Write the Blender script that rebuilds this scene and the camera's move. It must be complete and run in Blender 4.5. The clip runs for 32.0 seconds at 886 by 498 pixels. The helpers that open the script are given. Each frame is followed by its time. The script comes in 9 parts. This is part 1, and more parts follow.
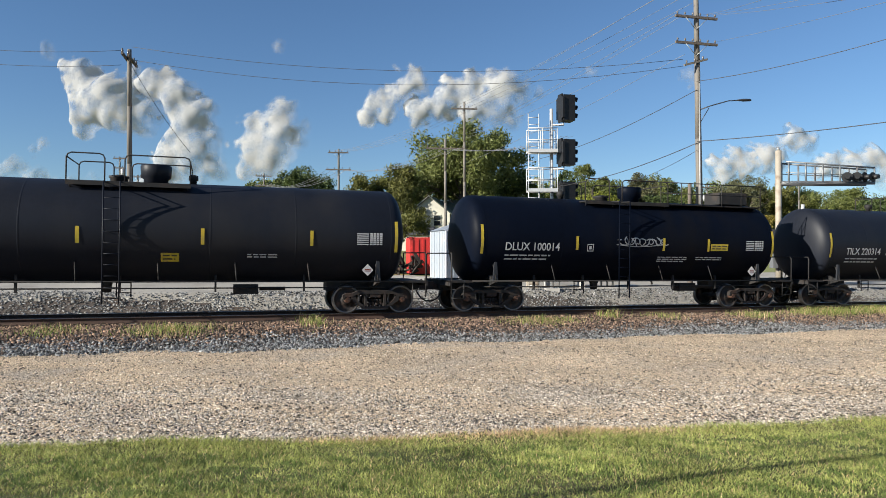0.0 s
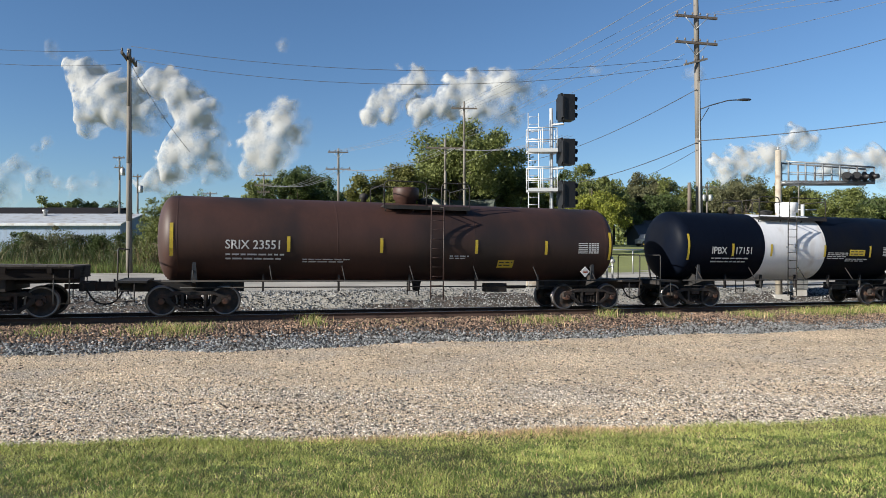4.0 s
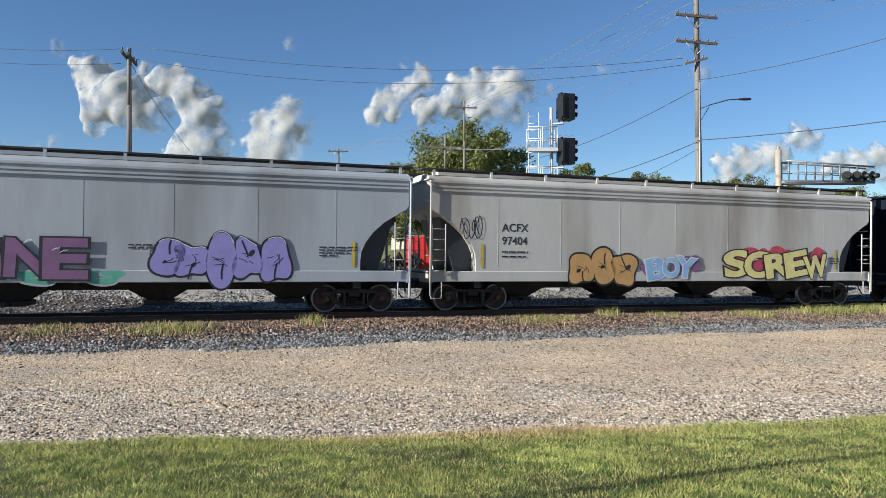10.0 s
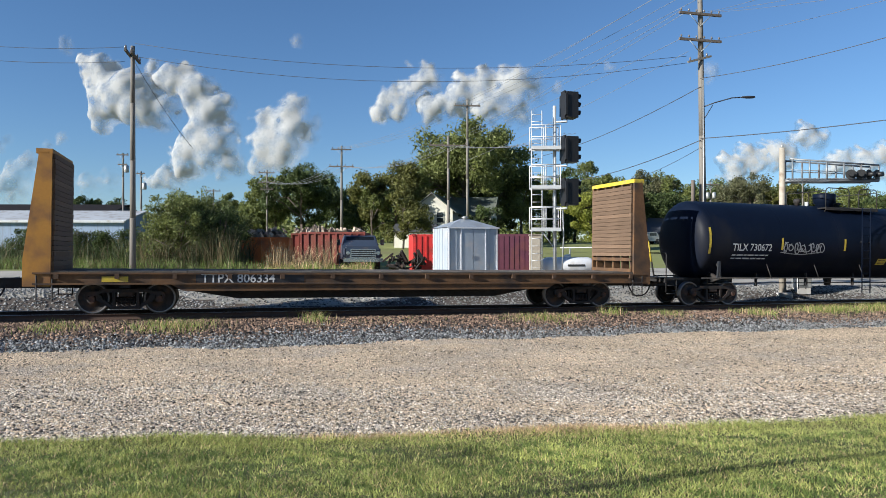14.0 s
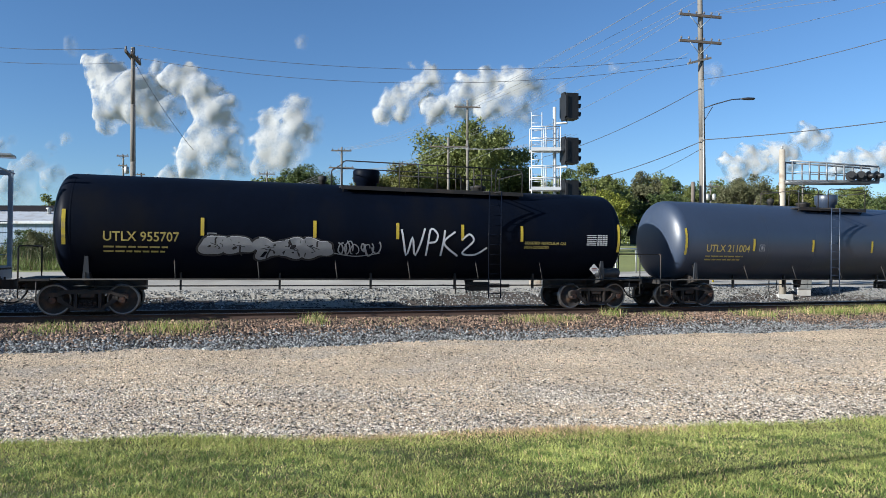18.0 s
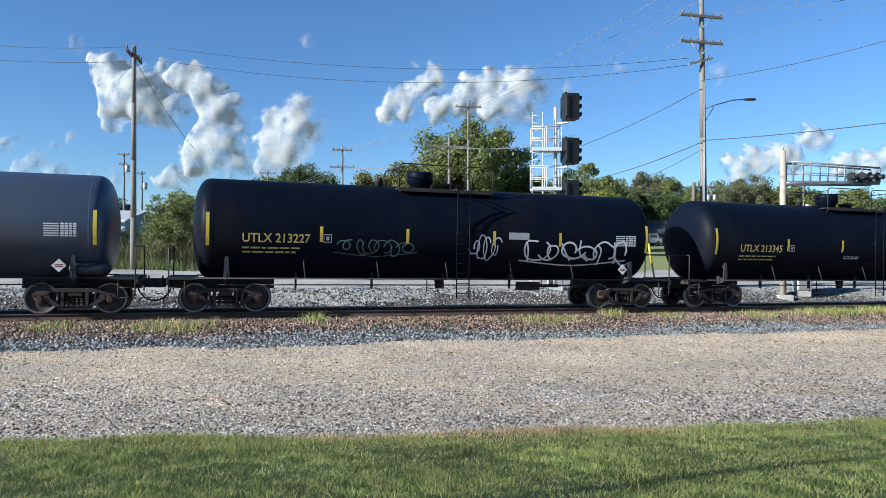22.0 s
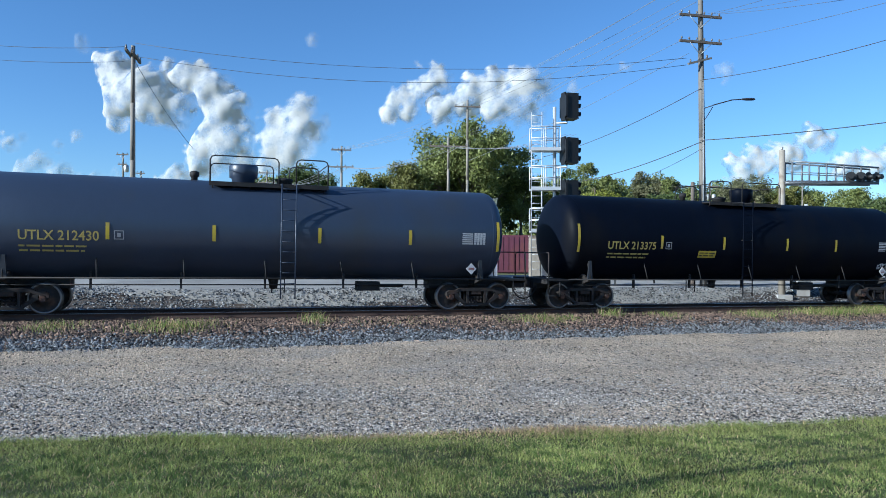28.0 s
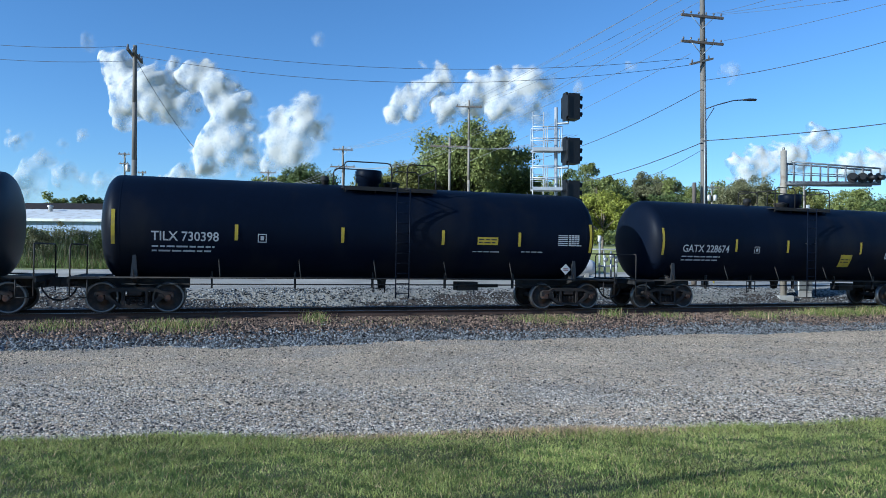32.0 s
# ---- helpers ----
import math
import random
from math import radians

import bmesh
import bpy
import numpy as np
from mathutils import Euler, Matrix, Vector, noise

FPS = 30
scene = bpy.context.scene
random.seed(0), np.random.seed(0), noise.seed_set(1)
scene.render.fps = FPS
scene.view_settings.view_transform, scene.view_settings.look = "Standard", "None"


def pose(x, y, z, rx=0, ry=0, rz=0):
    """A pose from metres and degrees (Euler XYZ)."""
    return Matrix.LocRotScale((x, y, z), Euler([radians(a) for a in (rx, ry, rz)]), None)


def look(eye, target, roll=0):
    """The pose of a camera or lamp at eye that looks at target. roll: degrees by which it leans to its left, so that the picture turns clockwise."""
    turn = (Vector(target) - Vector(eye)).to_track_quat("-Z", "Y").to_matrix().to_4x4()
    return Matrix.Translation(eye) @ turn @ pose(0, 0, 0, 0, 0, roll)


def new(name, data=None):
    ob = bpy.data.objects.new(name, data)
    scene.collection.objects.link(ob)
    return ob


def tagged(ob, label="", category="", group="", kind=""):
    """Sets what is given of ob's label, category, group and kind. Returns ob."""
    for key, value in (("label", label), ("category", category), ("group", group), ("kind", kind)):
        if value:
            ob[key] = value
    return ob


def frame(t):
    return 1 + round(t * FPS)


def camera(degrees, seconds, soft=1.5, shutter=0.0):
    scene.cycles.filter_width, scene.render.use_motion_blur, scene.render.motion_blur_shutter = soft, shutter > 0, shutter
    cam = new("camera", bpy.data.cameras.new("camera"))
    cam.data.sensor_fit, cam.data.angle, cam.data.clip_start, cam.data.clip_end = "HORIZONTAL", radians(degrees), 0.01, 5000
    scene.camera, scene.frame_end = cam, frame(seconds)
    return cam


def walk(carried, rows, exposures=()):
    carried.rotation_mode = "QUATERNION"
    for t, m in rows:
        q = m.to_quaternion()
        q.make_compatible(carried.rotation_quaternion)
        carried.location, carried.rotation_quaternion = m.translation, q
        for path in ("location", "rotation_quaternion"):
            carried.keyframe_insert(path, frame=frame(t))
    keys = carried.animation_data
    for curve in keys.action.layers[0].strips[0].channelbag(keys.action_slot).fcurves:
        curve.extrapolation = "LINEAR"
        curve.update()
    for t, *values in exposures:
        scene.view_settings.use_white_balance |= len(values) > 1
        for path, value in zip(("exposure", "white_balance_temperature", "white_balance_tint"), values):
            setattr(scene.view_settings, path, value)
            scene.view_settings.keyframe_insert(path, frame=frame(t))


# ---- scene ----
# ---- camera: stands still in a hand, sways a little ----
cam = camera(65.0, 32.0, soft=0.8)

EYE = Vector((0, 0, 1.6))

def cam_pose(yaw, pitch, roll):
    """The hand-held camera turns a little about its stand."""
    return Matrix.Translation(EYE) @ pose(0, 0, 0, 90 + pitch, 0, yaw) @ pose(0, 0, 0, 0, 0, roll)

CAM = [
    (0.0, -0.159, 0.387, -0.158), (0.5, -0.170, 0.379, -0.160), (1.0, -0.179, 0.340, -0.106), (1.5, -0.188, 0.332, -0.107),
    (2.0, -0.212, 0.325, -0.096), (2.5, -0.211, 0.329, -0.113), (3.0, -0.196, 0.354, -0.145), (3.5, -0.180, 0.364, -0.161),
    (5.5, -0.184, 0.255, -0.064), (6.0, -0.210, 0.248, -0.033), (6.5, -0.205, 0.255, -0.051), (7.0, -0.201, 0.291, -0.083),
    (7.5, -0.187, 0.302, -0.123), (8.0, -0.192, 0.311, -0.144), (8.5, -0.191, 0.318, -0.160), (9.0, -0.191, 0.326, -0.164),
    (9.5, -0.187, 0.318, -0.148), (10.0, -0.172, 0.289, -0.125), (10.5, -0.131, 0.247, -0.038), (11.0, -0.075, 0.199, -0.055),
    (11.5, -0.071, 0.165, -0.002), (12.0, -0.066, 0.132, 0.051), (12.5, -0.001, 0.093, 0.003), (13.0, 0.000, 0.093, 0.000),
    (13.5, 0.004, 0.100, -0.022), (14.0, 0.072, 0.138, -0.067), (14.5, 0.078, 0.178, -0.080), (16.5, 0.081, 0.185, -0.061),
    (17.0, 0.076, 0.183, -0.052), (17.5, 0.074, 0.226, -0.030), (18.0, 0.072, 0.248, -0.030), (18.5, 0.073, 0.278, -0.046),
    (19.0, 0.071, 0.303, -0.001), (19.5, 0.069, 0.276, 0.052), (20.0, 0.069, 0.243, 0.026), (20.5, 0.067, 0.234, 0.045), (21.0, 0.082, 0.227, 0.082),
    (21.5, 0.093, 0.229, 0.126), (22.0, 0.107, 0.221, 0.167), (22.5, 0.109, 0.220, 0.172), (23.0, 0.109, 0.221, 0.199), (23.5, 0.105, 0.216, 0.207),
    (24.0, 0.097, 0.211, 0.195), (24.5, 0.061, 0.215, 0.192), (25.0, 0.058, 0.208, 0.195), (25.5, 0.043, 0.189, 0.191), (27.5, 0.040, 0.191, 0.164),
    (28.0, 0.041, 0.209, 0.145), (28.5, 0.039, 0.223, 0.148), (29.0, 0.039, 0.234, 0.141), (29.5, 0.036, 0.245, 0.167), (30.0, 0.039, 0.266, 0.164),
    (30.5, 0.043, 0.272, 0.159), (31.0, 0.050, 0.279, 0.144), (31.5, 0.107, 0.266, 0.162), (32.0, 0.140, 0.215, 0.256),
]
EXPOSURES = [(0.0, 1.0, 5880, 10), (12.0, 0.98, 5620, 10), (18.0, 1.10, 5450, 9), (21.0, 1.20, 5250, 8), (24.0, 1.27, 5050, 7), (28.0, 1.32, 4950, 6), (32.0, 1.32, 4900, 5)]
walk(cam, [(t, cam_pose(a, b, c)) for t, a, b, c in CAM], EXPOSURES)

# ---- world, sun ----
SUN_ELEV, SUN_FROM = 21.0, 208.0      # degrees above the horizon; bearing of the sun from +x, counter-clockwise
to_sun = Vector((math.cos(radians(SUN_ELEV)) * math.cos(radians(SUN_FROM)),
                 math.cos(radians(SUN_ELEV)) * math.sin(radians(SUN_FROM)), math.sin(radians(SUN_ELEV))))
world = bpy.data.worlds.new("world")
scene.world = world
world.use_nodes = True
wn = world.node_tree
sky = wn.nodes.new("ShaderNodeTexSky")
sky.sky_type, sky.sun_disc = "NISHITA", False
sky.sun_elevation = radians(SUN_ELEV)
sky.sun_rotation = radians(90 - SUN_FROM)
sky.air_density, sky.dust_density, sky.ozone_density = 1.0, 0.0, 4.0
wn.links.new(sky.outputs[0], wn.nodes["Background"].inputs[0])
wn.nodes["Background"].inputs[1].default_value = 0.054
sun_data = bpy.data.lights.new("sun", "SUN")
sun_data.energy, sun_data.angle, sun_data.color = 5.0, radians(0.53), (1.0, 0.89, 0.71)
sun = new("sun", sun_data)
sun.matrix_world = look(to_sun * 500, (0, 0, 0))

# ---- materials ----
def mat(name, color, rough=0.7, metal=0.0, vary=0.25, scale=3.0, fine=40.0, bump=0.15, dirt=None, dirt_amount=0.0,
        dirt_scale=1.2, stretch=(1, 1, 1), spec=0.4, per_object=0.0, island=0.0):
    """A surface with grain at two scales, patches of dirt and fine relief."""
    m = bpy.data.materials.new(name)
    m.use_nodes = True
    t = m.node_tree
    b = t.nodes["Principled BSDF"]
    L = t.links.new
    co = t.nodes.new("ShaderNodeTexCoord")
    mp = t.nodes.new("ShaderNodeMapping")
    mp.inputs["Scale"].default_value = stretch
    L(co.outputs["Object"], mp.inputs["Vector"])
    n1 = t.nodes.new("ShaderNodeTexNoise")
    n1.inputs["Scale"].default_value, n1.inputs["Detail"].default_value = scale, 6
    n2 = t.nodes.new("ShaderNodeTexNoise")
    n2.inputs["Scale"].default_value, n2.inputs["Detail"].default_value = fine, 4
    L(mp.outputs[0], n1.inputs["Vector"])
    L(mp.outputs[0], n2.inputs["Vector"])
    mul = t.nodes.new("ShaderNodeMath")
    mul.operation = "MULTIPLY_ADD"
    L(n2.outputs["Fac"], mul.inputs[0])
    mul.inputs[1].default_value = 0.5
    L(n1.outputs["Fac"], mul.inputs[2])
    val = mul.outputs[0]
    if per_object or island:
        src = t.nodes.new("ShaderNodeNewGeometry" if island else "ShaderNodeObjectInfo").outputs["Random Per Island" if island else "Random"]
        add = t.nodes.new("ShaderNodeMath")
        add.operation = "MULTIPLY_ADD"
        L(src, add.inputs[0])
        add.inputs[1].default_value = (island or per_object)
        L(val, add.inputs[2])
        sub = t.nodes.new("ShaderNodeMath")
        sub.operation = "SUBTRACT"
        L(add.outputs[0], sub.inputs[0])
        sub.inputs[1].default_value = (island or per_object) / 2
        val = sub.outputs[0]
    rng = t.nodes.new("ShaderNodeMapRange")
    rng.inputs[1].default_value, rng.inputs[2].default_value = 0.35, 1.15
    rng.inputs[3].default_value, rng.inputs[4].default_value = 1 - vary, 1 + vary
    rng.clamp = False
    L(val, rng.inputs[0])
    col = t.nodes.new("ShaderNodeVectorMath")
    col.operation = "SCALE"
    col.inputs[0].default_value = color[:3]
    L(rng.outputs[0], col.inputs["Scale"])
    out = col.outputs[0]
    if dirt:
        n3 = t.nodes.new("ShaderNodeTexNoise")
        n3.inputs["Scale"].default_value, n3.inputs["Detail"].default_value = dirt_scale, 8
        L(mp.outputs[0], n3.inputs["Vector"])
        r3 = t.nodes.new("ShaderNodeMapRange")
        r3.inputs[1].default_value, r3.inputs[2].default_value = 0.62 - 0.3 * dirt_amount, 0.78 - 0.2 * dirt_amount
        L(n3.outputs["Fac"], r3.inputs[0])
        mx = t.nodes.new("ShaderNodeMix")
        mx.data_type = "RGBA"
        L(r3.outputs[0], mx.inputs[0])
        L(out, mx.inputs[6])
        mx.inputs[7].default_value = (*dirt, 1)
        out = mx.outputs[2]
    L(out, b.inputs["Base Color"])
    b.inputs["Roughness"].default_value, b.inputs["Metallic"].default_value = rough, metal
    b.inputs["Specular IOR Level"].default_value = spec
    if bump:
        bp = t.nodes.new("ShaderNodeBump")
        bp.inputs["Strength"].default_value, bp.inputs["Distance"].default_value = bump, 0.02
        L(n2.outputs["Fac"], bp.inputs["Height"])
        L(bp.outputs[0], b.inputs["Normal"])
    return m


def leaf_mat(name, color, vary=0.45):
    m = mat(name, color, rough=0.55, vary=vary, scale=0.8, fine=3.0, bump=0, island=0.7, spec=0.3)
    t = m.node_tree
    b = t.nodes["Principled BSDF"]
    tr = t.nodes.new("ShaderNodeBsdfTranslucent")
    mx = t.nodes.new("ShaderNodeMixShader")
    mx.inputs[0].default_value = 0.32
    src = b.inputs["Base Color"].links[0].from_socket
    t.links.new(src, tr.inputs[0])
    t.links.new(b.outputs[0], mx.inputs[1])
    t.links.new(tr.outputs[0], mx.inputs[2])
    t.links.new(mx.outputs[0], t.nodes["Material Output"].inputs[0])
    return m


def gritty(m, low=0.5, high=1.5, scales=(38.0, 95.0), depth=0.6):
    """Fine stones too small to lie there singly: each grain of the surface has a tone and a height of its own."""
    t = m.node_tree
    b = t.nodes["Principled BSDF"]
    out = b.inputs["Base Color"].links[0].from_socket
    co = t.nodes.new("ShaderNodeTexCoord")
    for k, sc in enumerate(scales):
        vo = t.nodes.new("ShaderNodeTexVoronoi")
        vo.inputs["Scale"].default_value = sc
        t.links.new(co.outputs["Object"], vo.inputs["Vector"])
        sp = t.nodes.new("ShaderNodeSeparateXYZ")
        t.links.new(vo.outputs["Color"], sp.inputs[0])
        rg = t.nodes.new("ShaderNodeMapRange")
        rg.inputs[3].default_value, rg.inputs[4].default_value = low, high
        t.links.new(sp.outputs[0], rg.inputs[0])
        ml = t.nodes.new("ShaderNodeVectorMath")
        ml.operation = "SCALE"
        t.links.new(out, ml.inputs[0])
        t.links.new(rg.outputs[0], ml.inputs["Scale"])
        out = ml.outputs[0]
        if not k:
            bp = t.nodes.new("ShaderNodeBump")
            bp.invert = True
            bp.inputs["Strength"].default_value, bp.inputs["Distance"].default_value = depth, 0.02
            t.links.new(vo.outputs["Distance"], bp.inputs["Height"])
            t.links.new(b.inputs["Normal"].links[0].from_socket, bp.inputs["Normal"])
            t.links.new(bp.outputs[0], b.inputs["Normal"])
    t.links.new(out, b.inputs["Base Color"])
    return m


RUST = (0.13, 0.06, 0.035)
M = {
    "soil": gritty(mat("soil", (0.53, 0.41, 0.275), rough=0.95, vary=0.4, scale=0.35, fine=24, bump=0.8, dirt=(0.42, 0.35, 0.27), dirt_amount=0.5, dirt_scale=0.5)),
    "bed": mat("bed", (0.085, 0.07, 0.06), rough=0.95, vary=0.4, scale=0.6, fine=16, bump=0.6, dirt=(0.10, 0.075, 0.055), dirt_amount=0.4, dirt_scale=0.5),
    "lot": mat("lot", (0.36, 0.335, 0.29), rough=0.95, vary=0.3, scale=0.3, fine=20, bump=0.6, dirt=(0.25, 0.23, 0.20), dirt_amount=0.4, dirt_scale=0.4),
    "lawn": mat("lawn", (0.075, 0.08, 0.03), rough=0.9, vary=0.35, scale=0.6, fine=60, bump=0.6, dirt=(0.10, 0.085, 0.04), dirt_amount=0.35, dirt_scale=0.9),
    "grass": leaf_mat("grass", (0.37, 0.395, 0.115), 0.6),
    "dry_grass": leaf_mat("dry_grass", (0.60, 0.43, 0.25)),
    "grass_dark": leaf_mat("grass_dark", (0.15, 0.20, 0.05)),
    "weed": leaf_mat("weed", (0.21, 0.26, 0.06)),
    "reed": leaf_mat("reed", (0.155, 0.125, 0.065)),
    "reed_green": leaf_mat("reed_green", (0.062, 0.085, 0.03)),
    "field": mat("field", (0.19, 0.205, 0.062), rough=0.95, vary=0.3, scale=0.06, fine=3, bump=0.3, dirt=(0.16, 0.145, 0.06), dirt_amount=0.4, dirt_scale=0.1),
    "gravel": mat("gravel", (0.47, 0.41, 0.335), rough=0.95, vary=0.5, scale=2, fine=30, bump=0.4, island=1.2),
    "gravel_dark": mat("gravel_dark", (0.085, 0.07, 0.06), rough=0.95, vary=0.5, scale=2, fine=30, bump=0.4, island=1.0),
    "gravel_tan": mat("gravel_tan", (0.35, 0.275, 0.188), rough=0.95, vary=0.6, scale=2, fine=30, bump=0.4, island=1.2),
    "ballast": mat("ballast", (0.185, 0.187, 0.183), rough=0.95, vary=0.75, scale=2, fine=25, bump=0.4, island=1.1),
    "ballast_pale": mat("ballast_pale", (0.205, 0.203, 0.195), rough=0.95, vary=0.7, scale=2, fine=25, bump=0.4, island=1.1),
    "ballast_rust": mat("ballast_rust", (0.20, 0.135, 0.093), rough=0.95, vary=0.75, scale=2, fine=25, bump=0.4, island=1.1),
    "tie": mat("tie", (0.07, 0.055, 0.042), rough=0.9, vary=0.35, scale=2, fine=30, bump=0.5, stretch=(6, 0.7, 6), per_object=0.5),
    "rail": mat("rail", (0.085, 0.052, 0.038), rough=0.75, metal=0.2, vary=0.25, scale=1.5, fine=25, bump=0.3),
    "rail_top": mat("rail_top", (0.38, 0.36, 0.34), rough=0.3, metal=1.0, vary=0.15, scale=1, fine=20, bump=0.05, stretch=(0.3, 6, 6)),
    "black_paint": mat("black_paint", (0.0034, 0.0052, 0.0112), rough=0.46, spec=0.04, vary=0.3, scale=0.7, fine=9, bump=0.04, dirt=(0.0075, 0.0080, 0.0105), dirt_amount=0.35, dirt_scale=0.6, stretch=(1, 1, 0.35)),
    "faded_black": mat("faded_black", (0.0105, 0.0125, 0.019), rough=0.48, spec=0.18, vary=0.3, scale=0.7, fine=9, bump=0.04, dirt=(0.019, 0.0195, 0.023), dirt_amount=0.45, dirt_scale=0.5, stretch=(1, 1, 0.35)),
    "blue_black": mat("blue_black", (0.0044, 0.0075, 0.0175), rough=0.44, spec=0.06, vary=0.25, scale=0.7, fine=9, bump=0.03, dirt=(0.014, 0.015, 0.020), dirt_amount=0.3, dirt_scale=0.6, stretch=(1, 1, 0.35)),
    "grey_paint": mat("grey_paint", (0.031, 0.043, 0.073), rough=0.40, spec=0.6, vary=0.16, scale=0.6, fine=8, bump=0.03, dirt=(0.036, 0.042, 0.056), dirt_amount=0.25, dirt_scale=0.5, stretch=(1, 1, 0.3)),
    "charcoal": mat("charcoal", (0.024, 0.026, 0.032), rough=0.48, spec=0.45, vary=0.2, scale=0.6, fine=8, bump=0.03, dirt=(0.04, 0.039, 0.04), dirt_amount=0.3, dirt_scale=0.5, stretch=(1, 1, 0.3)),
    "white_paint": mat("white_paint", (0.70, 0.70, 0.72), rough=0.5, vary=0.1, scale=1, fine=10, bump=0.03, dirt=(0.42, 0.36, 0.30), dirt_amount=0.15, dirt_scale=0.8, stretch=(1, 1, 0.25)),
    "brown_paint": mat("brown_paint", (0.050, 0.024, 0.018), spec=0.35, rough=0.55, vary=0.25, scale=0.9, fine=12, bump=0.08, dirt=(0.019, 0.013, 0.012), dirt_amount=0.5, dirt_scale=0.5, stretch=(1, 1, 0.3)),
    "hopper_grey": mat("hopper_grey", (0.33, 0.355, 0.39), rough=0.55, vary=0.1, scale=0.7, fine=9, bump=0.03, dirt=(0.24, 0.245, 0.255), dirt_amount=0.35, dirt_scale=0.5, stretch=(1, 1, 0.2)),
    "hopper_tan": mat("hopper_tan", (0.45, 0.44, 0.415), rough=0.55, vary=0.1, scale=0.7, fine=9, bump=0.03, dirt=(0.28, 0.255, 0.225), dirt_amount=0.35, dirt_scale=0.5, stretch=(1, 1, 0.2)),
    "hopper_blue": mat("hopper_blue", (0.285, 0.335, 0.41), rough=0.5, vary=0.3, scale=0.8, fine=9, bump=0.03, dirt=(0.18, 0.21, 0.255), dirt_amount=0.6, dirt_scale=0.7, stretch=(1, 1, 0.12)),
    "steel_dark": mat("steel_dark", (0.018, 0.017, 0.017), rough=0.75, vary=0.3, scale=2, fine=20, bump=0.2, dirt=(0.04, 0.03, 0.024), dirt_amount=0.4, dirt_scale=2),
    "truck_steel": mat("truck_steel", (0.024, 0.020, 0.018), rough=0.8, vary=0.3, scale=3, fine=30, bump=0.3, dirt=(0.06, 0.034, 0.024), dirt_amount=0.4, dirt_scale=3),
    "wheel": mat("wheel", (0.038, 0.034, 0.033), rough=0.7, metal=0.3, vary=0.3, scale=4, fine=30, bump=0.2, dirt=(0.10, 0.06, 0.04), dirt_amount=0.4, dirt_scale=4),
    "tread": mat("tread", (0.22, 0.20, 0.19), rough=0.45, metal=1.0, vary=0.15, scale=4, fine=30, bump=0.05),
    "bearing": mat("bearing", (0.06, 0.045, 0.04), rough=0.6, metal=0.4, vary=0.3, scale=6, fine=40, bump=0.2, dirt=RUST, dirt_amount=0.5, dirt_scale=6),
    "yellow": mat("yellow", (0.50, 0.37, 0.03), rough=0.5, vary=0.12, scale=3, fine=30, bump=0.03, dirt=(0.35, 0.26, 0.08), dirt_amount=0.3, dirt_scale=4),
    "letter_white": mat("letter_white", (0.50, 0.50, 0.50), rough=0.6, vary=0.15, scale=3, fine=30, bump=0),
    "letter_grey": mat("letter_grey", (0.30, 0.30, 0.31), rough=0.6, vary=0.15, scale=3, fine=30, bump=0),
    "letter_yellow": mat("letter_yellow", (0.42, 0.33, 0.09), rough=0.6, vary=0.15, scale=3, fine=30, bump=0),
    "letter_dark": mat("letter_dark", (0.03, 0.03, 0.032), rough=0.6, vary=0.15, scale=3, fine=30, bump=0),
    "flat_blue": mat("flat_blue", (0.008, 0.011, 0.021), spec=0.1, rough=0.6, vary=0.3, scale=1, fine=12, bump=0.06, dirt=(0.016, 0.015, 0.018), dirt_amount=0.4, dirt_scale=1),
    "flat_orange": mat("flat_orange", (0.38, 0.18, 0.026), rough=0.65, vary=0.2, scale=1, fine=12, bump=0.08, dirt=(0.15, 0.075, 0.035), dirt_amount=0.7, dirt_scale=1.2),
    "flat_rust": mat("flat_rust", (0.12, 0.062, 0.026), rough=0.75, vary=0.35, scale=1, fine=12, bump=0.1, dirt=(0.045, 0.03, 0.022), dirt_amount=0.6, dirt_scale=1.4),
    "flat_brown": mat("flat_brown", (0.010, 0.007, 0.006), spec=0.2, rough=0.8, vary=0.3, scale=1, fine=12, bump=0.1, dirt=(0.018, 0.013, 0.011), dirt_amount=0.5, dirt_scale=1.2),
    "deck_wood": mat("deck_wood", (0.085, 0.072, 0.06), rough=0.9, vary=0.3, scale=2, fine=25, bump=0.3, stretch=(6, 0.6, 3), per_object=0.5),
    "plank": mat("plank", (0.125, 0.08, 0.05), rough=0.85, vary=0.3, scale=2, fine=20, bump=0.3, stretch=(3, 0.7, 6), per_object=0.6),
    "pole_wood": mat("pole_wood", (0.165, 0.15, 0.13), rough=0.9, vary=0.3, scale=2, fine=25, bump=0.4, stretch=(6, 6, 0.4)),
    "pole_old": mat("pole_old", (0.13, 0.108, 0.09), rough=0.9, vary=0.3, scale=2, fine=25, bump=0.4, stretch=(6, 6, 0.4)),
    "galvanised": mat("galvanised", (0.38, 0.385, 0.38), rough=0.5, metal=0.6, vary=0.12, scale=3, fine=25, bump=0.05),
    "aluminium": mat("aluminium", (0.58, 0.58, 0.575), rough=0.45, metal=0.3, vary=0.08, scale=3, fine=25, bump=0.03),
    "signal_black": mat("signal_black", (0.012, 0.012, 0.013), rough=0.5, vary=0.2, scale=3, fine=25, bump=0.03),
    "insulator": mat("insulator", (0.14, 0.13, 0.13), rough=0.25, vary=0.1, scale=3, fine=25, bump=0),
    "wire": mat("wire", (0.05, 0.05, 0.055), rough=0.6, vary=0.1, scale=3, fine=25, bump=0),
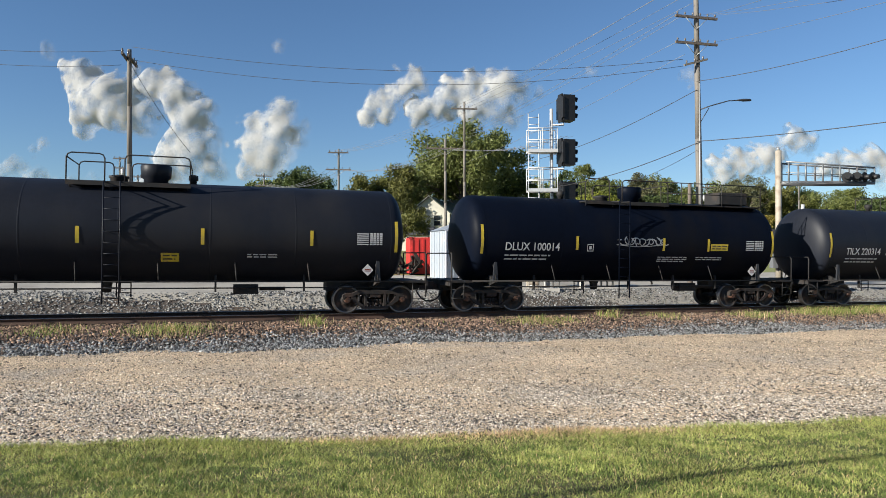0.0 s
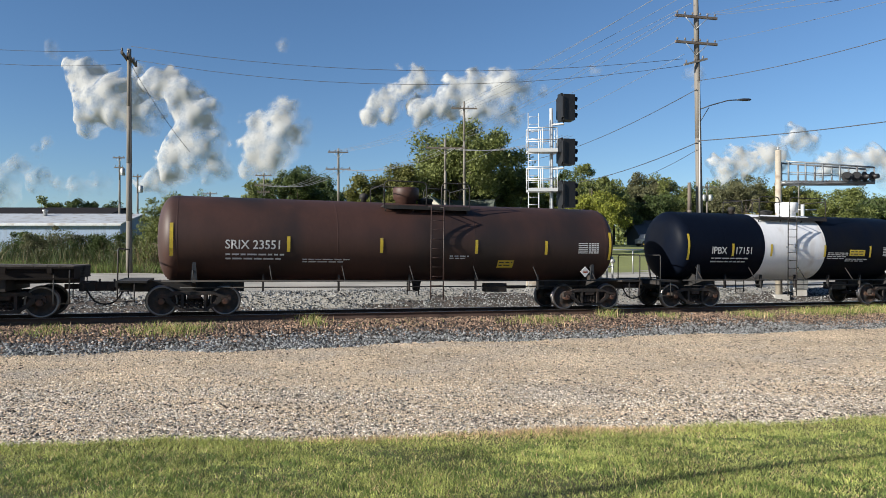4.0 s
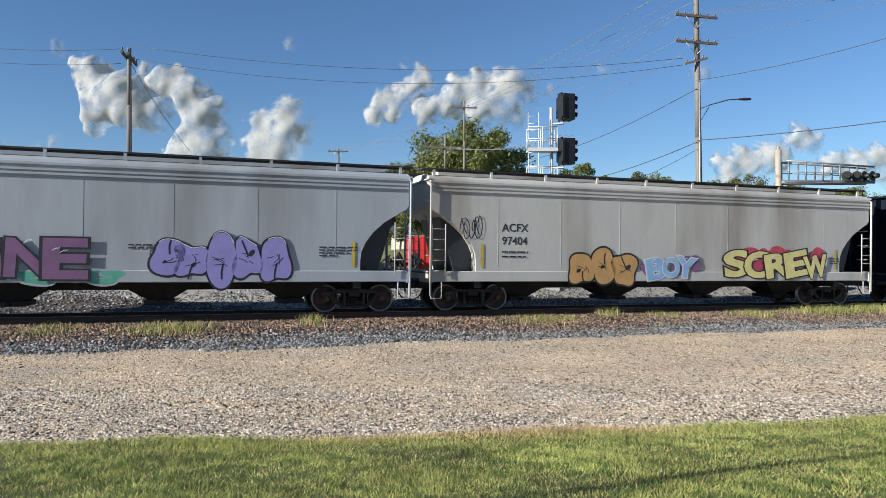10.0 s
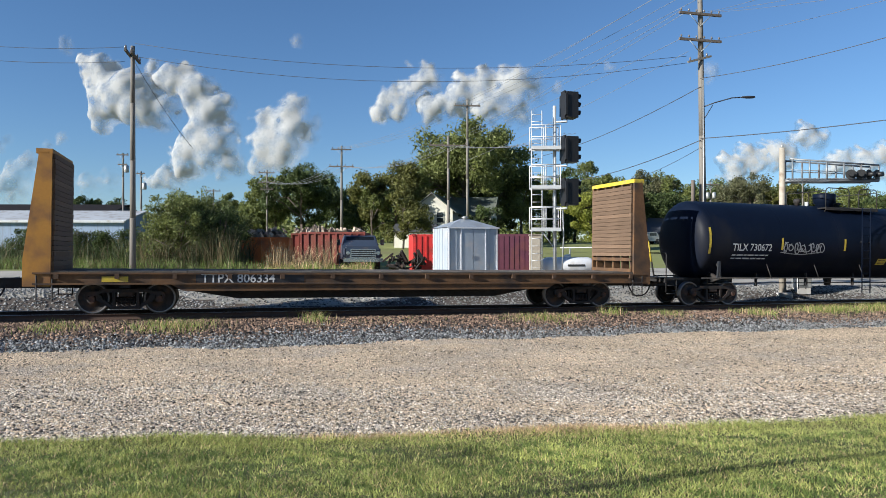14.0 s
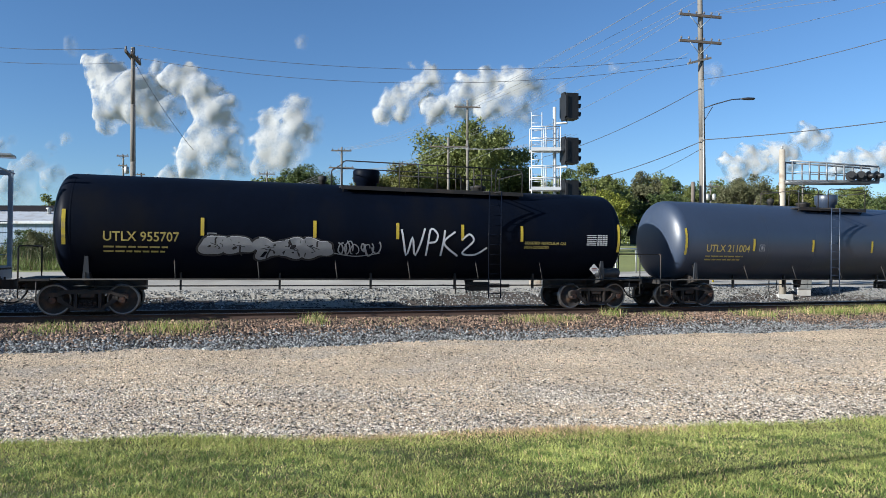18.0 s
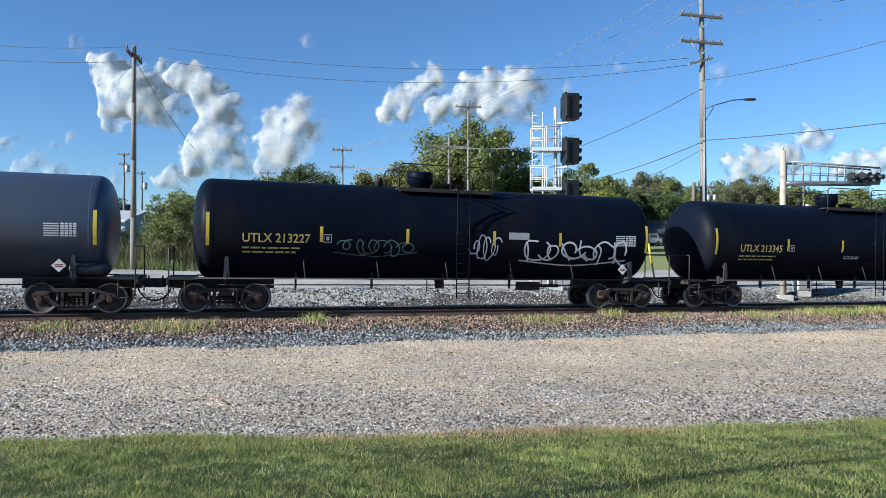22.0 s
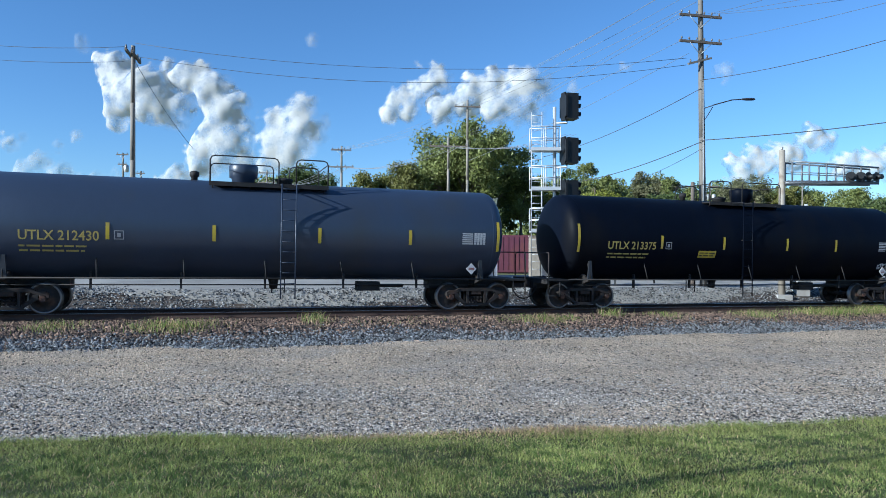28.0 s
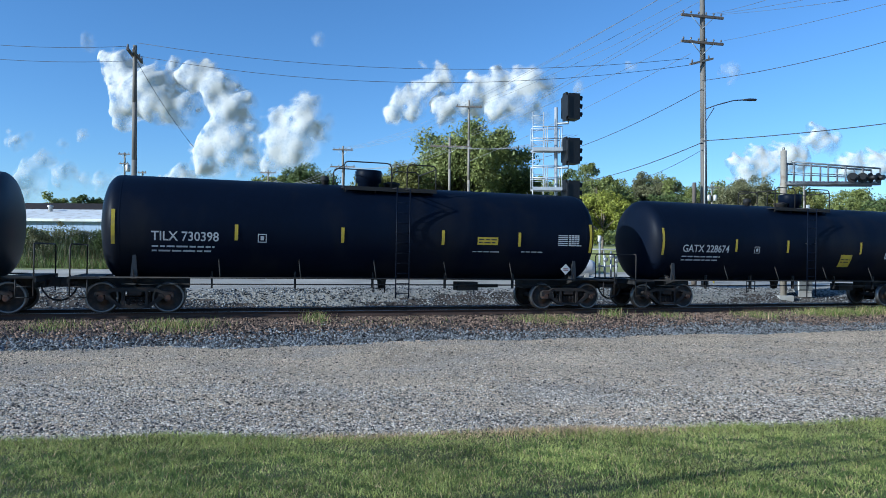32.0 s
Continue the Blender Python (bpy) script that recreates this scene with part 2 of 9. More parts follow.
    "wire_bare": mat("wire_bare", (0.16, 0.165, 0.18), rough=0.5, vary=0.1, scale=3, fine=25, bump=0),
    "post_worn": mat("post_worn", (0.36, 0.32, 0.26), rough=0.7, metal=0.1, vary=0.25, scale=2, fine=20, bump=0.1, dirt=(0.20, 0.15, 0.11), dirt_amount=0.4, dirt_scale=2),
    "gantry_steel": mat("gantry_steel", (0.20, 0.21, 0.22), rough=0.5, metal=0.4, vary=0.2, scale=3, fine=25, bump=0.05, dirt=(0.12, 0.10, 0.09), dirt_amount=0.3),
    "shed_white": mat("shed_white", (0.38, 0.42, 0.47), rough=0.4, metal=0.2, vary=0.07, scale=2, fine=15, bump=0.03, dirt=(0.5, 0.48, 0.46), dirt_amount=0.2),
    "shed_roof": mat("shed_roof", (0.30, 0.33, 0.37), rough=0.45, metal=0.2, vary=0.12, scale=2, fine=15, bump=0.03, dirt=(0.24, 0.25, 0.27), dirt_amount=0.3),
    "red_paint": mat("red_paint", (0.50, 0.035, 0.03), rough=0.5, vary=0.15, scale=2, fine=15, bump=0.04, dirt=(0.25, 0.04, 0.03), dirt_amount=0.3),
    "maroon": mat("maroon", (0.075, 0.018, 0.034), rough=0.6, vary=0.2, scale=2, fine=15, bump=0.05, dirt=(0.10, 0.03, 0.03), dirt_amount=0.4),
    "orange_paint": mat("orange_paint", (0.52, 0.13, 0.025), rough=0.6, vary=0.2, scale=2, fine=15, bump=0.05, dirt=(0.25, 0.08, 0.03), dirt_amount=0.4),
    "rust_red": mat("rust_red", (0.17, 0.036, 0.026), rough=0.75, vary=0.25, scale=2, fine=15, bump=0.08, dirt=(0.14, 0.05, 0.03), dirt_amount=0.5),
    "navy": mat("navy", (0.04, 0.055, 0.085), rough=0.35, vary=0.15, scale=2, fine=15, bump=0.02, dirt=(0.08, 0.08, 0.09), dirt_amount=0.3),
    "chrome": mat("chrome", (0.62, 0.62, 0.63), rough=0.2, metal=1.0, vary=0.08, scale=3, fine=20, bump=0),
    "glass_dark": mat("glass_dark", (0.02, 0.024, 0.03), rough=0.08, vary=0.1, scale=1, fine=5, bump=0, spec=0.7),
    "tyre": mat("tyre", (0.018, 0.018, 0.018), rough=0.85, vary=0.2, scale=4, fine=40, bump=0.2),
    "siding": mat("siding", (0.50, 0.48, 0.40), rough=0.7, vary=0.1, scale=1, fine=12, bump=0.06, dirt=(0.42, 0.40, 0.36), dirt_amount=0.3),
    # light-blue panels; the wall's bluish shade is put into this darker base
    "siding_blue": mat("siding_blue", (0.24, 0.31, 0.43), rough=0.6, vary=0.1, scale=0.5, fine=6, bump=0.06, dirt=(0.20, 0.24, 0.30), dirt_amount=0.4, stretch=(4, 4, 0.3)),
    "roof_green": mat("roof_green", (0.10, 0.115, 0.095), rough=0.85, vary=0.25, scale=1, fine=8, bump=0.2, dirt=(0.15, 0.14, 0.12), dirt_amount=0.3),
    "roof_grey": mat("roof_grey", (0.055, 0.058, 0.068), rough=0.85, vary=0.2, scale=1, fine=8, bump=0.2),
    "roof_light": mat("roof_light", (0.52, 0.53, 0.54), rough=0.5, metal=0.3, vary=0.12, scale=0.5, fine=6, bump=0.05, dirt=(0.36, 0.33, 0.30), dirt_amount=0.4),
    "wall_dark": mat("wall_dark", (0.045, 0.05, 0.065), rough=0.8, vary=0.15, scale=1, fine=10, bump=0.06),
    "bark": mat("bark", (0.10, 0.08, 0.062), rough=0.95, vary=0.35, scale=3, fine=20, bump=0.6, stretch=(3, 3, 0.5)),
    "leaf_green": leaf_mat("leaf_green", (0.145, 0.166, 0.048)),
    "leaf_dark": leaf_mat("leaf_dark", (0.068, 0.092, 0.028)),
    "leaf_bright": leaf_mat("leaf_bright", (0.22, 0.235, 0.035)),
    "leaf_brown": leaf_mat("leaf_brown", (0.13, 0.132, 0.036)),
    "leaf_gold": leaf_mat("leaf_gold", (0.20, 0.165, 0.034)),
    "leaf_grey": leaf_mat("leaf_grey", (0.125, 0.125, 0.062)),
    "asphalt": mat("asphalt", (0.055, 0.055, 0.056), rough=0.95, vary=0.2, scale=1, fine=30, bump=0.2),
    "concrete": mat("concrete", (0.42, 0.41, 0.39), rough=0.9, vary=0.15, scale=1.5, fine=20, bump=0.2, dirt=(0.30, 0.28, 0.26), dirt_amount=0.4),
    "junk": mat("junk", (0.27, 0.215, 0.165), rough=0.7, vary=0.4, scale=3, fine=15, bump=0.1, island=1.4),
    "purple": mat("purple", (0.17, 0.09, 0.18), rough=0.5, vary=0.2, scale=3, fine=20, bump=0),
    "violet": mat("violet", (0.24, 0.22, 0.48), rough=0.5, vary=0.15, scale=3, fine=20, bump=0),
    "teal": mat("teal", (0.10, 0.32, 0.24), rough=0.5, vary=0.2, scale=3, fine=20, bump=0),
    "faded_purple": mat("faded_purple", (0.19, 0.13, 0.20), rough=0.6, vary=0.4, scale=2, fine=15, bump=0),
    "faded_teal": mat("faded_teal", (0.09, 0.15, 0.135), rough=0.6, vary=0.4, scale=2, fine=15, bump=0),
    "crimson": mat("crimson", (0.42, 0.05, 0.09), rough=0.5, vary=0.3, scale=3, fine=20, bump=0),
    "ochre": mat("ochre", (0.45, 0.27, 0.10), rough=0.5, vary=0.2, scale=3, fine=20, bump=0),
    "lemon": mat("lemon", (0.62, 0.55, 0.22), rough=0.5, vary=0.2, scale=3, fine=20, bump=0),
    "skyblue": mat("skyblue", (0.24, 0.40, 0.62), rough=0.5, vary=0.2, scale=3, fine=20, bump=0),
    "spray_white": mat("spray_white", (0.60, 0.60, 0.62), rough=0.55, vary=0.15, scale=3, fine=20, bump=0),
    "spray_black": mat("spray_black", (0.02, 0.02, 0.024), rough=0.5, vary=0.2, scale=3, fine=20, bump=0),
    "spray_silver": mat("spray_silver", (0.30, 0.31, 0.33), rough=0.4, metal=0.3, vary=0.15, scale=3, fine=20, bump=0),
}

# ---- mesh helpers ----
def link_mesh(name, bm, material, parent=None, smooth=False):
    me = bpy.data.meshes.new(name)
    bm.to_mesh(me)
    bm.free()
    if smooth:
        me.polygons.foreach_set("use_smooth", [True] * len(me.polygons))
    mats = material if isinstance(material, (list, tuple)) else [material]
    for k in mats:
        me.materials.append(M[k])
    ob = new(name, me)
    ob.parent = parent
    return ob


def part(name, bm, material, parent, label="", smooth=False):
    ob = link_mesh(name, bm, material, parent, smooth)
    return tagged(ob, label=label) if label else ob


def from_arrays(name, verts, faces, material, parent=None, mat_index=None):
    me = bpy.data.meshes.new(name)
    n, k = faces.shape
    me.vertices.add(len(verts))
    me.vertices.foreach_set("co", np.asarray(verts, dtype=np.float32).ravel())
    me.loops.add(n * k)
    me.loops.foreach_set("vertex_index", np.asarray(faces, dtype=np.int32).ravel())
    me.polygons.add(n)
    me.polygons.foreach_set("loop_start", np.arange(0, n * k, k, dtype=np.int32))
    me.polygons.foreach_set("loop_total", np.full(n, k, dtype=np.int32))
    for key in (material if isinstance(material, (list, tuple)) else [material]):
        me.materials.append(M[key])
    if mat_index is not None:
        me.polygons.foreach_set("material_index", np.asarray(mat_index, dtype=np.int32))
    me.update(calc_edges=True)
    ob = new(name, me)
    ob.parent = parent
    return ob


def box(bm, x0, x1, y0, y1, z0, z1, m=None, mi=0):
    v = [bm.verts.new((m @ Vector(p)) if m else p) for p in
         ((x0, y0, z0), (x1, y0, z0), (x1, y1, z0), (x0, y1, z0), (x0, y0, z1), (x1, y0, z1), (x1, y1, z1), (x0, y1, z1))]
    for f in ((0, 3, 2, 1), (4, 5, 6, 7), (0, 1, 5, 4), (1, 2, 6, 5), (2, 3, 7, 6), (3, 0, 4, 7)):
        bm.faces.new([v[i] for i in f]).material_index = mi
    return bm


def rod(bm, a, b, r, n=8, r2=None, mi=0):
    """A straight round bar from a to b."""
    a, b = Vector(a), Vector(b)
    d = (b - a).normalized()
    s = d.orthogonal().normalized()
    t = d.cross(s)
    r2 = r if r2 is None else r2
    ra = [bm.verts.new(a + (s * math.cos(i * math.tau / n) + t * math.sin(i * math.tau / n)) * r) for i in range(n)]
    rb = [bm.verts.new(b + (s * math.cos(i * math.tau / n) + t * math.sin(i * math.tau / n)) * r2) for i in range(n)]
    for i in range(n):
        f = bm.faces.new((ra[i], ra[(i + 1) % n], rb[(i + 1) % n], rb[i]))
        f.smooth, f.material_index = True, mi
    bm.faces.new(list(reversed(ra))).material_index = mi
    bm.faces.new(rb).material_index = mi
    return bm


def pipe(bm, pts, r, n=6, mi=0):
    """A bent round bar through the points, in one piece."""
    pts = [Vector(p) for p in pts]
    d0 = (pts[1] - pts[0]).normalized()
    s = d0.orthogonal().normalized()
    rings = []
    for i, p in enumerate(pts):
        d = (pts[min(i + 1, len(pts) - 1)] - pts[max(i - 1, 0)]).normalized()
        s = (s - d * s.dot(d)).normalized()
        t = d.cross(s)
        rings.append([bm.verts.new(p + (s * math.cos(j * math.tau / n) + t * math.sin(j * math.tau / n)) * r) for j in range(n)])
    for q0, q1 in zip(rings[:-1], rings[1:]):
        for j in range(n):
            f = bm.faces.new((q0[j], q0[(j + 1) % n], q1[(j + 1) % n], q1[j]))
            f.smooth, f.material_index = True, mi
    bm.faces.new(list(reversed(rings[0]))).material_index = mi
    bm.faces.new(rings[-1]).material_index = mi
    return bm


def lathe(bm, profile, axis="x", n=32, at=(0, 0, 0), mi=0):
    """Turns (along, radius) pairs round an axis through at."""
    at = Vector(at)
    rings = []
    for p, r in profile:
        ring = []
        for i in range(n):
            c, s = math.cos(i * math.tau / n) * r, math.sin(i * math.tau / n) * r
            ring.append(bm.verts.new(at + Vector({"x": (p, c, s), "y": (c, p, s), "z": (c, s, p)}[axis])))
        rings.append(ring)
    flip = axis == "y"
    for q0, q1 in zip(rings[:-1], rings[1:]):
        for i in range(n):
            vs = (q0[i], q0[(i + 1) % n], q1[(i + 1) % n], q1[i])
            f = bm.faces.new(vs if flip else tuple(reversed(vs)))
            f.smooth, f.material_index = True, mi
    for ring, rev in ((rings[0], flip), (rings[-1], not flip)):
        try:
            bm.faces.new(list(reversed(ring)) if rev else ring).material_index = mi
        except ValueError:
            pass
    return bm


def prism(bm, outline, y0, y1, mi=0, axis="y"):
    """An outline in x, z pushed along y (or x, with the outline in y, z)."""
    put = (lambda a, b, c: (a, c, b)) if axis == "y" else (lambda a, b, c: (c, a, b))
    f0 = [bm.verts.new(put(a, b, y0)) for a, b in outline]
    f1 = [bm.verts.new(put(a, b, y1)) for a, b in outline]
    n = len(outline)
    bm.faces.new(f0).material_index = mi
    bm.faces.new(list(reversed(f1))).material_index = mi
    for i in range(n):
        bm.faces.new((f0[i], f1[i], f1[(i + 1) % n], f0[(i + 1) % n])).material_index = mi
    bmesh.ops.recalc_face_normals(bm, faces=bm.faces)
    return bm


def B():
    return bmesh.new()


def thing(name, label, category, group="", m=None):
    ob = new(name)
    ob.empty_display_size = 0.3
    if m is not None:
        ob.matrix_basis = m
    return tagged(ob, label, category, group)

# ---- plan: the track runs to the right and away, falling a little ----
THETA = math.atan2(1231.0, 3700.0)
CU, SU = math.cos(THETA), math.sin(THETA)
R0X, R0Y = 0.0, 23.95                  # a point of the near rail, straight ahead
RAIL_Z, GAUGE_HALF = -0.40, 0.7525


def fall(s):
    """Height along the line: it falls to the right, and levels out far off."""
    return -0.0133 * 60.0 * np.tanh(np.asarray(s, dtype=float) / 60.0)


def plan_sq(x, y):
    dx, dy = x - R0X, y - R0Y
    return dx * CU + dy * SU, dx * SU - dy * CU


def plan_xy(s, q):
    return R0X + s * CU + q * SU, R0Y + s * SU - q * CU


def smooth(a, b, x):
    t = np.clip((x - a) / (b - a), 0, 1)
    return t * t * (3 - 2 * t)


def lawn_edge(x):
    return 8.07 + 0.106 * x + 0.03 * np.sin(x * 1.3) + 0.02 * np.sin(x * 3.7 + 1)


def ground_z(x, y):
    x, y = np.asarray(x, dtype=float), np.asarray(y, dtype=float)
    s, q = plan_sq(x, y)
    b = fall(s)
    qa = np.abs(q + GAUGE_HALF)
    bed = -0.61 - np.where(q > -GAUGE_HALF, 0.31, 0.05) * smooth(1.6, 5.0, qa)
    d1 = np.maximum(y - lawn_edge(x), 0.0)
    d2 = np.maximum(q - 4.25, 0.0)
    t = d1 / np.maximum(d1 + d2, 0.3)
    near = -0.5 * np.clip(y / lawn_edge(np.clip(x, -40, 60)), 0, 1)
    road = -0.5 * (1 - t) + (-0.92 + b) * t
    cam_side = np.where(y < lawn_edge(x), near, road)
    w = np.maximum(-q - 5.75, 0.0)
    far = -0.66 + b * (1 - smooth(0, 80, w)) + 0.36 * smooth(0, 9, w)  + 2.4 * smooth(42, 98, y)
    bank = 0.70 * smooth(3.3, 5.2, -q)
    z = np.where(q > 4.25, cam_side, np.where(q < -5.75, far, bed + b)) + bank
    return z + 0.03 * np.sin(x * 0.9 + 1.1 * np.sin(y * 0.7)) * np.sin(y * 1.1 + x * 0.35) * (np.abs(q + 0.75) > 3)


def gz(x, y):
    return float(ground_z(x, y))


def spread(lo, hi, fine_lo, fine_hi, step, grow=1.35):
    a = list(np.arange(fine_lo, fine_hi + 1e-6, step))
    d, x = step, fine_hi
    while x < hi:
        d *= grow
        x += d
        a.append(min(x, hi))
    d, x = step, fine_lo
    while x > lo:
        d *= grow
        x -= d
        a.insert(0, max(x, lo))
    return np.array(a)


def build_ground():
    ss = spread(-4300, 4300, -34, 46, 0.5)
    qs = spread(-4300, 4300, -14, 27, 0.25)
    S, Q = np.meshgrid(ss, qs, indexing="ij")
    X, Y = plan_xy(S, Q)
    Z = ground_z(X, Y)
    n, k = S.shape
    idx = np.arange(n * k).reshape(n, k)
    faces = np.stack([idx[:-1, :-1], idx[:-1, 1:], idx[1:, 1:], idx[1:, :-1]], -1).reshape(-1, 4)
    xc, yc = X.ravel()[faces].mean(1), Y.ravel()[faces].mean(1)
    s, q = plan_sq(xc, yc)
    mi = np.zeros(len(faces), dtype=int)
    mi[(yc < lawn_edge(xc)) & (q > 4)] = 1
    mi[q < 0] = 4
    mi[(q < 4.25 + 0.25 * np.sin(s * 0.8)) & (q > -4.2 - 0.5 * np.sin(s * 0.4))] = 3
    mi[q < -17 + 3 * np.sin(s * 0.2)] = 2
    mi[(np.abs(s) > 70) & (np.abs(q) > 8)] = 2
    verts = np.stack([X, Y, Z], -1).reshape(-1, 3)
    ob = from_arrays("ground", verts, faces, ["soil", "lawn", "field", "bed", "lot"], mat_index=mi)
    tagged(ob, "flat ground of gravel drive, mown lawn and field", "ground", kind="structure")
    return ob


def scatter_stones(name, x, y, size, material, label, rng, sink=0.25, flat=0.7):
    """Loose angular stones on the ground, one mesh: a broken ring below and a ridge on top."""
    n = len(x)
    base = np.array([(1, 0.7, -0.55), (-1, 0.7, -0.55), (-1, -0.7, -0.55), (1, -0.7, -0.55), (0.5, 0, 0.75), (-0.5, 0, 0.75)])
    tri = np.array([(0, 1, 5), (0, 5, 4), (2, 3, 4), (2, 4, 5), (1, 2, 5), (3, 0, 4)])
    v = base[None] * rng.uniform(0.65, 1.2, (n, 6, 1))
    v += rng.uniform(-0.3, 0.3, (n, 6, 3))
    a = rng.uniform(0, math.tau, n)
    c, s_ = np.cos(a)[:, None], np.sin(a)[:, None]
    tilt = rng.uniform(-0.5, 0.5, n)[:, None]
    vx, vy, vz = v[..., 0], v[..., 1], v[..., 2] * flat
    vx, vz = vx * np.cos(tilt) - vz * np.sin(tilt), vx * np.sin(tilt) + vz * np.cos(tilt)
    vx, vy = vx * c - vy * s_, vx * s_ + vy * c
    r = (np.asarray(size) / 2)[:, None]
    P = np.stack([vx * r + x[:, None], vy * r + y[:, None], vz * r + (ground_z(x, y) + np.asarray(size) * (0.5 * flat - sink))[:, None]], -1)
    F = (np.arange(n)[:, None, None] * 6 + tri[None]).reshape(-1, 3)
    ob = from_arrays(name, P.reshape(-1, 3), F, material)
    return tagged(ob, label, "gravel", kind="stuff")


def in_view(x, y, pad=1.0):
    return np.abs(x) < 0.665 * y + pad


def build_stones():
    rng = np.random.default_rng(5)
    # pale loose gravel beside the lawn, thinning out towards the drive
    n = 260000
    x, y = rng.uniform(-13, 12, n), 7.2 + 12.8 * rng.random(n) ** 1.5
    s, q = plan_sq(x, y)
    d = y - lawn_edge(x)
    reach = 2.6 + 1.3 * smooth(2.0, -9.0, x) + 0.35 * np.sin(x * 0.9)
    patchy = np.clip(0.72 + 0.4 * np.sin(x * 1.1 + np.sin(y * 1.9) + 0.4) * np.sin(y * 2.3 + x * 0.7) + 0.25 * np.sin(x * 0.35 + y * 3.1), 0.12, 1)
    keep = in_view(x, y) & (d > -0.05) & (q > 4.2) & (rng.random(n) < np.maximum(np.exp(-np.maximum(d - reach, 0) / 1.1), 0.10) * patchy)
    x, y = x[keep], y[keep]
    scatter_stones("gravel_verge", x, y, 0.013 + 0.034 * rng.random(len(x)) ** 2.2, "gravel", "pale loose crushed stone beside the lawn", rng)
    # finer worn gravel of the drive
    n = 105000
    x, y = rng.uniform(-15, 21, n), rng.uniform(8, 26, n)
    s, q = plan_sq(x, y)
    keep = in_view(x, y) & (y - lawn_edge(x) > 0.4) & (q > 3.9) & (rng.random(n) < 0.9)
    x, y = x[keep], y[keep]
    scatter_stones("gravel_drive", x, y, 0.016 + 0.05 * rng.random(len(x)) ** 3.5, "gravel_tan", "tan compacted gravel of the drive", rng, sink=0.3)
    # dark stones, scraps of bark and dead leaves, thickest along the lawn; their dark colour also paints the shade in
    # the gravel's gaps
    n = 120000
    x, y = rng.uniform(-12, 14, n), rng.uniform(7.2, 20, n)
    s, q = plan_sq(x, y)
    d = y - lawn_edge(x)
    streak = np.exp(-((d - 0.45 - 0.25 * np.sin(x * 0.8)) / 0.35) ** 2) * np.clip(0.3 + np.sin(x * 1.7 + 1.0) * np.sin(x * 0.6), 0, 1)
    keep = in_view(x, y) & (d > 0) & (q > 4.2) & (rng.random(n) < 0.26 * np.exp(-np.maximum(d - 2.4, 0) / 1.6) + 0.045 + 0.9 * streak)
    x, y = x[keep], y[keep]
    scatter_stones("gravel_dark", x, y, 0.014 + 0.032 * rng.random(len(x)) ** 1.6, "gravel_dark", "dark stones and painted gap shade among the pale gravel", rng, sink=0.2)
    # ballast: rust-stained near the rail, grey on the shoulder
    n = 60000
    s, q = rng.uniform(-19, 30, n), rng.uniform(0.1, 4.9, n)
    edge = 4.35 + 0.25 * np.sin(s * 0.8) + 0.15 * np.sin(s * 2.3)
    keep = (q < edge + rng.normal(0, 0.16, n)) & (rng.random(n) < 0.92)
    s, q = s[keep], q[keep]
    x, y = plan_xy(s, q)
    rusty = rng.random(len(s)) < 1 / (1 + np.exp((q - 2.75 - 0.3 * np.sin(s * 0.5)) * 4.5))
    for name, pick, mk, lb in (("ballast_shoulder", ~rusty, "ballast", "grey angular track ballast on the shoulder"),
                               ("ballast_bed", rusty, "ballast_rust", "rust-stained track ballast beside the rail")):
        scatter_stones(name, x[pick], y[pick], rng.uniform(0.035, 0.085, pick.sum()), mk, lb, rng, 0.16, 0.85)
    n = 42000
    s, q = rng.uniform(-19, 34, n), np.where(rng.random(n) < 0.68, rng.uniform(-5.9, -1.75, n), rng.uniform(-9.5, -0.1, n))
    x, y = plan_xy(s, q)
    keep = in_view(x, y) & ((q > -5.3 + 0.5 * np.sin(s * 0.5) + rng.normal(0, 0.35, n)) | ((np.sin(s * 0.42 + 1.0) > 0.3) & (q > -8.0) & (rng.random(n) < 0.6)))
    x, y = x[keep], y[keep]
    scatter_stones("ballast_far", x, y, rng.uniform(0.05, 0.11, len(x)), "ballast_pale", "pale grey track ballast beyond the rails", rng)


def rail_profile():
    return [(-0.075, 0), (0.075, 0), (0.075, 0.012), (0.012, 0.028), (0.009, 0.135), (0.036, 0.148), (0.036, 0.172), (0.028, 0.18),
            (-0.028, 0.18), (-0.036, 0.172), (-0.036, 0.148), (-0.009, 0.135), (-0.012, 0.028), (-0.075, 0.012)]


